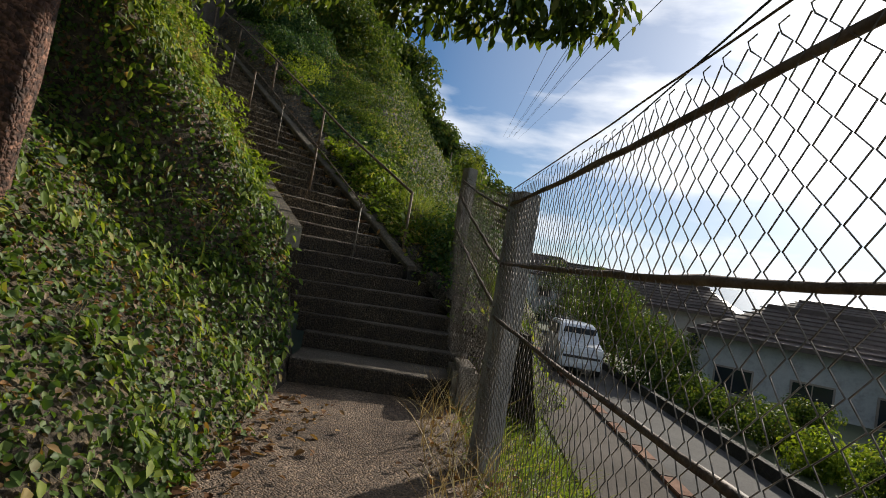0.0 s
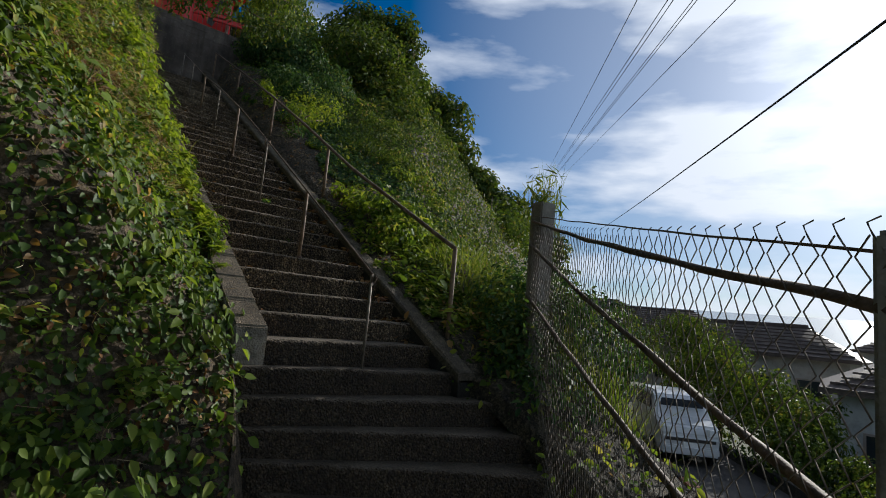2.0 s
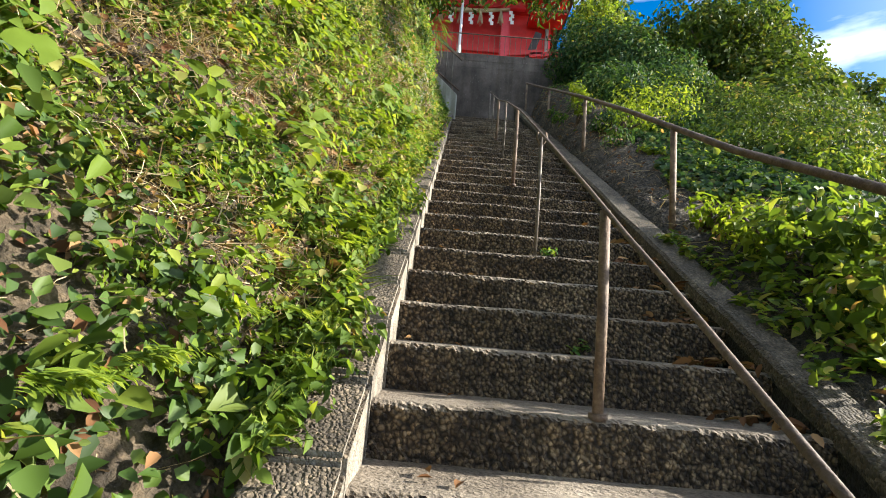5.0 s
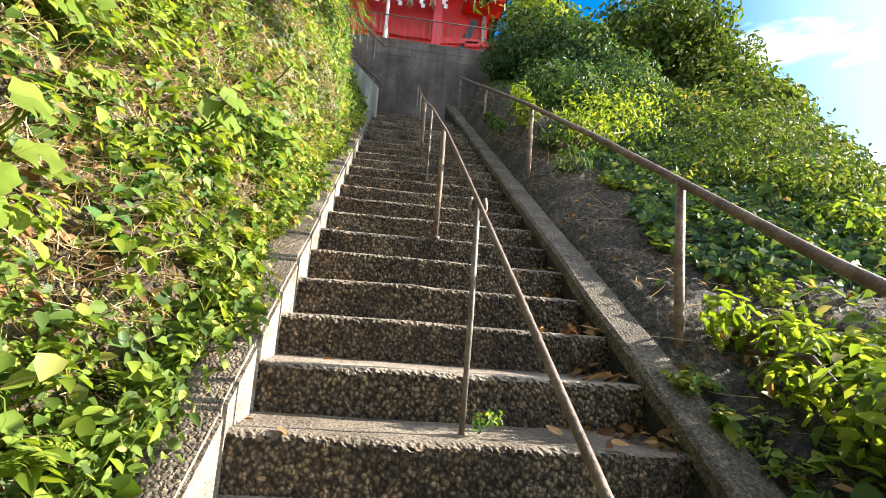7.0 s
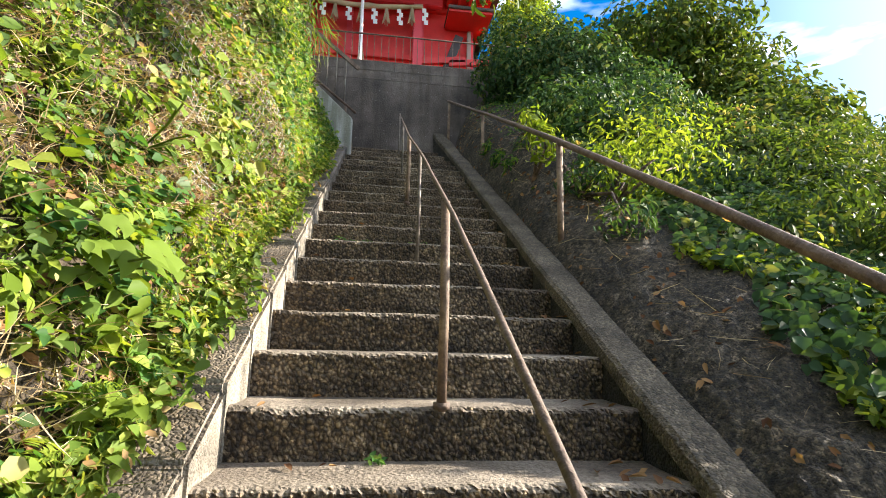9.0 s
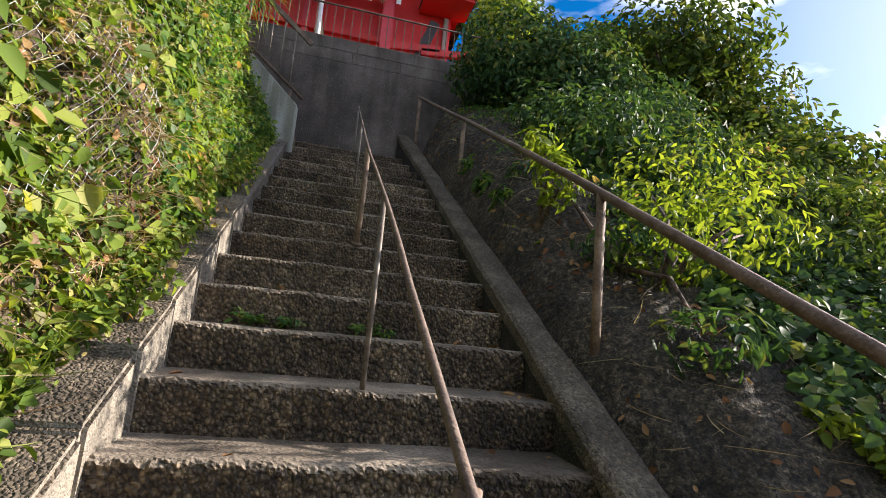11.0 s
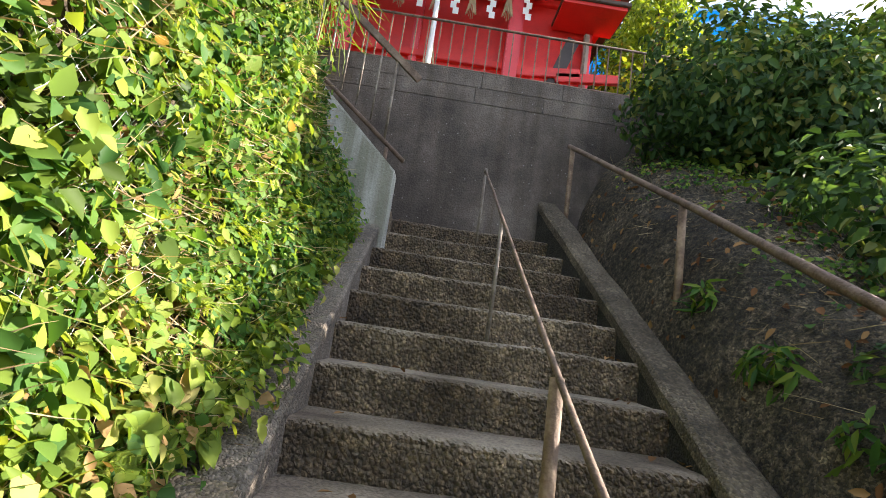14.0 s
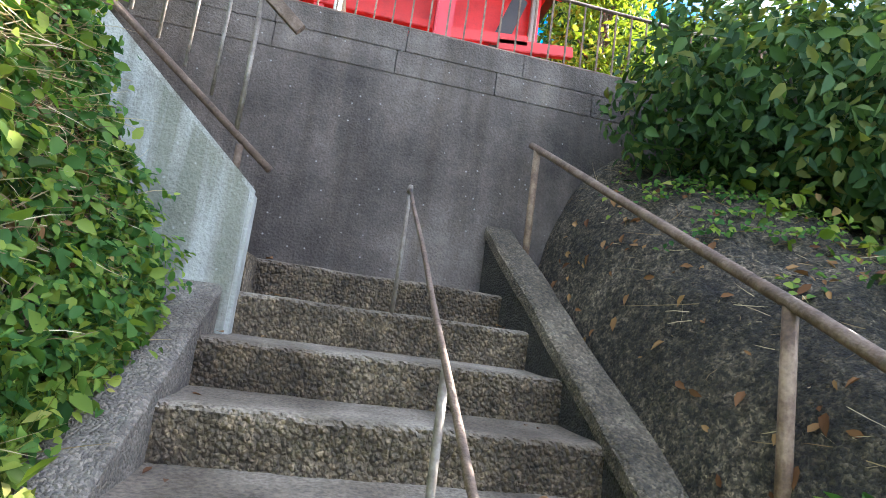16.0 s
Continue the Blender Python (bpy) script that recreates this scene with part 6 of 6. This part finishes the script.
for c, r, k in (((-0.95, 5.25, 5.50), (0.32, 0.35, 0.34), 260), ((-0.45, 5.25, 5.62), (0.30, 0.30, 0.28), 200), ((0.0, 5.2, 5.62), (0.30, 0.3, 0.22), 160), ((0.38, 5.15, 5.42), (0.26, 0.28, 0.30), 220), ((0.85, 5.05, 5.55), (0.30, 0.3, 0.22), 190),
                ((-1.6, 5.4, 6.1), (0.6, 0.5, 0.4), 330), ((-2.3, 5.3, 7.0), (0.8, 0.7, 0.7), 520), ((-2.2, 5.3, 8.1), (0.8, 0.8, 0.6), 520), ((-0.6, 5.3, 6.3), (0.7, 0.5, 0.35), 330), ((1.0, 6.0, 6.5), (0.4, 0.4, 0.35), 220), ((1.4, 6.6, 6.95), (0.45, 0.45, 0.4), 260), ((1.8, 7.3, 7.45), (0.5, 0.5, 0.4), 280)):
    q, d = clump(c, r, k)
    P.append(q)
    N.append(d * 0.5 + np.array([0.2, -0.3, 0.3]))
P, N = np.concatenate(P), np.concatenate(N)
leaves("crown", P, N, rng.uniform(0.06, 0.11, len(P)), M_TREE, over, 0.45, 1.5, 0.7, fine=True)
# leaning tree on the lower bank, with its leafy branch over the path
lean_tree = empty("leaning_tree", "reddish-barked tree leaning out over the path", "tree")
pipe("trunk", [(-4.24, -2.28, -0.4), (-4.18, -2.65, 0.6), (-4.14, -3.08, 1.7), (-3.75, -3.45, 2.8), (-3.0, -3.7, 3.7)], [0.21, 0.18, 0.16, 0.13, 0.08], M_BARKRED, lean_tree, 12, "rough reddish bark", 0.5)
pipe("limb", [(-3.75, -3.4, 2.6), (-2.6, -3.3, 3.0), (-1.6, -3.0, 2.95), (-0.6, -2.6, 2.7)], [0.07, 0.05, 0.03, 0.01], M_BARK, lean_tree, 7)
pipe("limb", [(-3.7, -3.5, 2.8), (-2.5, -3.9, 2.75), (-1.3, -4.1, 2.5), (-0.3, -4.3, 2.5)], [0.05, 0.035, 0.02, 0.008], M_BARK, lean_tree, 7)
pipe("limb", [(-3.9, -3.3, 2.3), (-3.0, -2.4, 2.9), (-2.0, -1.4, 3.2)], [0.06, 0.04, 0.012], M_BARK, lean_tree, 7)
P, N = [], []
for c, r, k in (((-2.6, -3.0, 3.2), (0.9, 0.8, 0.5), 1100), ((-1.5, -2.7, 3.0), (0.8, 0.7, 0.4), 800), ((-0.7, -2.4, 2.8), (0.6, 0.5, 0.3), 420), ((-0.75, -4.2, 2.28), (0.45, 0.4, 0.22), 330), ((-0.25, -4.35, 2.42), (0.35, 0.35, 0.16), 170), ((-1.4, -3.9, 2.15), (0.5, 0.4, 0.25), 330), ((-2.2, -1.6, 3.1), (0.9, 0.8, 0.6), 1000), ((-3.4, -2.0, 2.9), (1.0, 0.9, 0.8), 1300),
                ((-4.6, -3.0, 3.2), (1.2, 1.0, 0.8), 1200), ((-3.2, -4.2, 3.9), (1.2, 1.0, 0.6), 900), ((-3.0, -0.4, 3.2), (1.0, 1.0, 0.8), 1200)):
    q, d = clump(c, r, k)
    P.append(q)
    N.append(d * 0.5 + np.array([0.3, -0.3, 0.3]))
P, N = np.concatenate(P), np.concatenate(N)
leaves("crown", P, N, rng.uniform(0.10, 0.17, len(P)), M_TREE, lean_tree, 0.48, 1.6, 0.6)
# the rest of its canopy, added unseen high over the lower path to block sky
P, N = [], []
for c, r, k in (((-3.2, -3.2, 5.0), (1.9, 1.7, 0.8), 2600), ((-1.4, -1.6, 5.3), (1.7, 1.6, 0.7), 2300), ((-4.6, -1.4, 5.2), (1.8, 1.8, 0.9), 2400), ((-2.6, 0.4, 5.8), (1.7, 1.7, 0.8), 2300), ((-4.4, -5.2, 5.2), (1.8, 1.7, 0.8), 2200), ((-6.0, -3.4, 5.0), (1.8, 1.8, 1.0), 2200),
                ((-4.2, 1.8, 6.4), (1.8, 1.8, 0.9), 2200), ((-1.8, -4.2, 5.2), (1.6, 1.5, 0.6), 1900), ((0.1, -3.4, 5.5), (1.7, 1.7, 0.7), 1500), ((-1.8, -6.4, 5.3), (1.9, 1.8, 0.7), 1500), ((0.7, -1.2, 5.8), (1.5, 1.5, 0.6), 1200), ((-7.5, -0.5, 5.0), (2, 2, 1.6), 1500), ((-7.5, -6.0, 4.5), (2, 2, 1.6), 1500)):
    q, d = clump(c, r, k)
    P.append(q)
    N.append(d * 0.5 + np.array([0.2, -0.2, 0.5]))
P, N = np.concatenate(P), np.concatenate(N)
leaves("canopy", P, N, rng.uniform(0.18, 0.30, len(P)), M_TREE, lean_tree, 0.6, 0.8, 0.6)
for e in ((-3.2, -3.2, 5.0), (-1.4, -1.6, 5.2), (-4.6, -1.4, 5.2), (-2.6, 0.4, 5.7), (-4.4, -5.2, 5.2)):
    pipe("limb", [(-3.7, -3.5, 2.8), tuple((np.array((-3.7, -3.5, 2.8)) + np.array(e)) / 2 + np.array([0, 0, 0.5])), e], [0.08, 0.05, 0.015], M_BARK, lean_tree, 7)

# ---- lane, road and town below ----
def strip(name, a, b, w0, w1, z, mat, label, category):
    a, b = Vector(a), Vector(b)
    n = Vector((b.y - a.y, a.x - b.x, 0)).normalized()
    pts = []
    for i in range(21):
        p = a.lerp(b, i / 20)
        pts += [(p.x + n.x * w0, p.y + n.y * w0, z), (p.x + n.x * w1, p.y + n.y * w1, z)]
    return tagged(raw(name, pts, [[2 * i, 2 * i + 1, 2 * i + 3, 2 * i + 2] for i in range(20)], mat), label, category, kind="structure")


LANE_A, LANE_B = (-12.8, -18.3, 0), (24.7, 17.6, 0)
# one road, split and coloured into a sunlit lane strip and a shaded strip
strip("lane", LANE_A, LANE_B, -0.1, 1.36, -2.86, M_LANE, "pale sunlit part of the road below the fence", "lane")
strip("road", LANE_A, LANE_B, 1.62, 3.6, -2.85, M_ROAD, "dark shaded part of the same road", "road")
kerb = empty("kerb_road", "low kerb of alternating grey and red-brown blocks along the road", "kerb", kind="structure")
way_ = (Vector(LANE_B) - Vector(LANE_A)).normalized()
aside_ = Vector((way_.y, -way_.x, 0))
for k in range(44):
    m_ = Matrix.Translation(Vector(LANE_A) + way_ * (12.0 + 0.78 * k) + aside_ * 1.49) @ Matrix.Rotation(math.atan2(way_.y, way_.x), 4, "Z")
    part("kerb_stone", block(-0.38, 0.38, -0.13, 0.13, -2.95, -2.80, 0.015, m=m_), M_BRICK if k % 2 else M_LANE, kerb)
# low retaining wall along the far side of the road, with shrubs above it
low_wall = empty("wall_road", "low dark concrete wall along the far side of the road", "wall", kind="structure")
for k in range(14):
    m_ = Matrix.Translation(Vector(LANE_A) + way_ * (14.0 + 2.0 * k) + aside_ * 3.75) @ Matrix.Rotation(math.atan2(way_.y, way_.x), 4, "Z")
    part("wall_panel", block(-0.995, 0.995, -0.09, 0.09, -3.0, -2.62, 0.01, m=m_), M_DARKCONC, low_wall)


def house(at, turn, w, d, h, roof_h, wall_mat, label):
    hs = empty("house", label, "house", "houses below the hill")
    hs.matrix_world = Matrix.Translation((at[0], at[1], at[2] + 0.055 * math.hypot(at[0] + 3, at[1] + 5))) @ Matrix.Rotation(turn, 4, "Z")
    part("wall", block(-w / 2, w / 2, -d / 2, d / 2, -4.5, h, 0.02), wall_mat, hs)
    bm = bmesh.new()
    e = 0.5
    c = [(-w / 2 - e, -d / 2 - e, h), (w / 2 + e, -d / 2 - e, h), (w / 2 + e, d / 2 + e, h), (-w / 2 - e, d / 2 + e, h)]
    a = [bm.verts.new(p) for p in c]
    b = [bm.verts.new((p[0], p[1], p[2] + 0.12)) for p in c]
    r0, r1 = bm.verts.new((-w / 2 * 0.55, 0, h + roof_h)), bm.verts.new((w / 2 * 0.55, 0, h + roof_h))
    bm.faces.new(a[::-1])
    for i in range(4):
        bm.faces.new((a[i], a[(i + 1) % 4], b[(i + 1) % 4], b[i]))
    bm.faces.new((b[0], b[1], r1, r0))
    bm.faces.new((b[2], b[3], r0, r1))
    bm.faces.new((b[1], b[2], r1))
    bm.faces.new((b[3], b[0], r0))
    rf = part("roof", bm, M_TILE, hs)
    part("ridge", block(-w / 2 * 0.56, w / 2 * 0.56, -0.12, 0.12, h + roof_h - 0.05, h + roof_h + 0.14, 0.03), M_TILE, hs)
    nrow = 9
    for k in range(nrow):
        f0 = k / nrow
        y = -(d / 2 + e) * (1 - f0)
        z = h + 0.13 + roof_h * f0 * 0.985
        half = (w / 2 + e) * (1 - f0) + w / 2 * 0.55 * f0
        part("roof_course", block(-half, half, y - 0.02, y + 0.05, z - 0.01, z + 0.05, 0.01), M_TILE, hs)
    for k in range(int(w / 2.4)):
        x = -w / 2 + 1.2 + 2.4 * k
        for z in ((h - 1.5,) if h < 4 else (h - 1.5, h - 4.2)):
            win = part("window", block(x - 0.65, x + 0.65, -d / 2 - 0.05, -d / 2 - 0.005, z - 0.5, z + 0.5, 0.01), M_GREY, hs)
            part("pane", block(x - 0.58, x - 0.02, -d / 2 - 0.06, -d / 2 - 0.052, z - 0.43, z + 0.43), M_GLASS, win)
            part("pane", block(x + 0.02, x + 0.58, -d / 2 - 0.06, -d / 2 - 0.052, z - 0.43, z + 0.43), M_GLASS, win)
    return hs


house((21.5, -3.0, -5.3), radians(-75), 9, 7, 3.1, 1.5, M_PLASTER, "white plastered house with a grey hipped tile roof")
house((27.0, -11.0, -5.2), radians(-70), 8, 7, 3.3, 1.7, M_PLASTER2, "tan house with a dark tiled roof")
house((33.0, 9.0, -6.6), radians(-80), 10, 8, 4.4, 1.8, M_PLASTER2, "two-storey tan house behind trees")
house((45.0, 22.0, -6.4), radians(-60), 11, 8, 4.6, 1.8, M_PLASTER, "pale two-storey house down the road")
house((52.0, 2.0, -7.4), radians(-85), 11, 9, 5.0, 2.0, M_PLASTER2, "grey-roofed house further down the slope")
house((60.0, 40.0, -6.5), radians(-50), 12, 9, 5.2, 2.0, M_PLASTER, "distant pale house on the flat")
for k, (x, y, h) in enumerate(((13.8, 0.4, 1.0), (15.5, 1.6, 1.7), (19.0, 5.5, 3.0), (22.5, 8.5, 3.2), (17.0, -7.0, 1.4), (26.0, 13.0, 3.6), (16.5, 3.6, 2.2))):
    tree("garden_tree", (x, y, -2.9), h + 0.05 * x, crown(120 + k, 9, 1.5, h * 0.2, h + 0.05 * x, 0.8), 0.12, "rounded garden shrub beside the road", density=75, r0=0.08)

for k, (x, y, h) in enumerate(((6.4, -7.3, 0.5), (7.5, -6.2, 0.6), (8.6, -5.2, 0.55), (9.6, -4.1, 0.6), (10.7, -3.1, 0.55), (11.7, -2.0, 0.7), (12.8, -1.0, 0.8), (9.8, -5.9, 0.7), (11.6, -4.2, 0.7))):
    tree("hedge_shrub", (x, y, -2.9), h + 0.3, crown(170 + k, 9, 0.6, 0.15, h + 0.1, 0.42), 0.10, "clipped shrub above the road wall", M_SHRUB if k in (2, 7) else M_TREE, density=120, r0=0.04)

# parked car
car = empty("car", "small white van-like car parked on the lane", "car")
car.matrix_world = Matrix.Translation((12.7, 3.3, -2.85)) @ Matrix.Rotation(radians(-46), 4, "Z")
bm = bmesh.new()
prof = [(-1.65, 0.28), (-1.68, 0.75), (-1.60, 1.0), (-1.05, 1.12), (-0.62, 1.62), (-0.3, 1.70), (1.35, 1.68), (1.62, 1.15), (1.66, 0.3)]
for sx, inset in ((-0.72, 0), (0.72, 0)):
    for y, z in prof:
        bm.verts.new((sx * (0.86 if z > 1.3 else 1), y, z))
bm.verts.ensure_lookup_table()
m = len(prof)
bm.faces.new([bm.verts[i] for i in range(m)])
bm.faces.new([bm.verts[m + i] for i in range(m)][::-1])
for i in range(m):
    bm.faces.new((bm.verts[i], bm.verts[(i + 1) % m], bm.verts[m + (i + 1) % m], bm.verts[m + i]))
bmesh.ops.recalc_face_normals(bm, faces=bm.faces)
bmesh.ops.bevel(bm, geom=bm.edges[:], offset=0.06, segments=3, affect="EDGES")
part("body", bm, M_CAR, car, smooth=False)
wind = Matrix.Translation((0, -0.845, 1.375)) @ Matrix.Rotation(math.atan2(0.43, 0.5), 4, "X")
part("windscreen", block(-0.56, 0.56, -0.012, 0.012, -0.25, 0.25, 0.008, m=wind), M_GLASS, car)
for sx in (-0.695, 0.695):
    part("side_window", block(sx - 0.02, sx + 0.02, -0.45, 1.2, 1.2, 1.58, 0.01), M_GLASS, car)
    part("headlight", block(sx * 0.8 - 0.13, sx * 0.8 + 0.13, -1.70, -1.62, 0.78, 0.95, 0.02), M_WHITE, car)
    for y in (-1.05, 1.05):
        v, f = tube([(sx - 0.06, y, 0.28), (sx + 0.08 * (1 if sx > 0 else -1), y, 0.28)], 0.28, 18)
        wheel = raw("wheel", v, f, M_TYRE, car, False)
        v, f = tube([(sx + 0.02, y, 0.28), (sx + 0.09 * (1 if sx > 0 else -1), y, 0.28)], 0.16, 14)
        raw("rim", v, f, M_GREY, wheel, False)
part("number_plate", block(-0.17, 0.17, -1.705, -1.685, 0.42, 0.58), M_WHITE, car)
part("bumper", block(-0.70, 0.70, -1.73, -1.60, 0.28, 0.50, 0.04), M_CAR, car)
part("bonnet_gap", block(-0.62, 0.62, -1.69, -1.60, 0.60, 0.68, 0.01), M_DARK, car)

# power lines and pole
pole2 = empty("utility_pole", "distant grey utility pole with crossarms", "utility pole")
PB = Vector((30.0, 27.0, -2.9))
pipe("shaft", [PB, PB + Vector((0, 0, 11.5))], [0.16, 0.10], M_GREY, pole2, 8)
for z in (9.2, 10.6):
    part("crossarm", block(PB.x - 0.9, PB.x + 0.9, PB.y - 0.05, PB.y + 0.05, PB.z + z, PB.z + z + 0.1), M_GREY, pole2)


def cable(at, way, length, r, back=40.0):
    at, way = Vector(at), Vector(way).normalized()
    pts = []
    for i in range(31):
        f = i / 30
        pts.append(at - way * back + way * (length + back) * f + Vector((0, 0, -0.15 * 4 * f * (1 - f) + 0.07)))
    c = tagged(pipe("power_line", pts, r, M_DARK, None, 5), "thin black overhead power line", "power line", "power lines")
    return c


LINE_WAY = (0.711, 0.672, 0.207)
for at in ((5.51, 0.56, 6.13), (5.81, 0.22, 6.05), (5.86, 0.11, 6.09), (6.05, -0.36, 6.30), (6.09, -0.47, 6.35), (6.42, -0.75, 6.10)):
    cable(at, LINE_WAY, 45, 0.008, 25)
cable((2.57, -4.39, 3.36), (0.771, 0.623, 0.132), 40, 0.016, 12)
# far sea and hills
sv = []
for i in range(31):
    g = radians(48 + 90 * i / 30)
    sv += [(120 * math.sin(g), 120 * math.cos(g), -1.5), (900 * math.sin(g), 900 * math.cos(g), 49.0)]
tagged(raw("sea", sv, [[2 * i, 2 * i + 1, 2 * i + 3, 2 * i + 2] for i in range(30)], M_SEA), "bright sea beyond the town", "sea", kind="structure")
hv, hf = [], []
for i in range(61):
    g = radians(20 + 75 * i / 60)
    d = 700
    h = 30 + 14 * math.exp(-((i - 8) / 12) ** 2) + 6 * noise.noise(Vector((i * 0.35, 0, 0)))
    hv += [(d * math.sin(g), d * math.cos(g), -5), (d * math.sin(g), d * math.cos(g), max(h, -4.5)), (d * 1.3 * math.sin(g), d * 1.3 * math.cos(g), -5)]
hf = [[3 * i + k, 3 * i + k + 1, 3 * i + k + 4, 3 * i + k + 3] for i in range(60) for k in range(2)]
tagged(raw("backdrop_hills", hv, hf, M_HILL, None, True), "low wooded hills on the horizon", "hills", kind="structure")
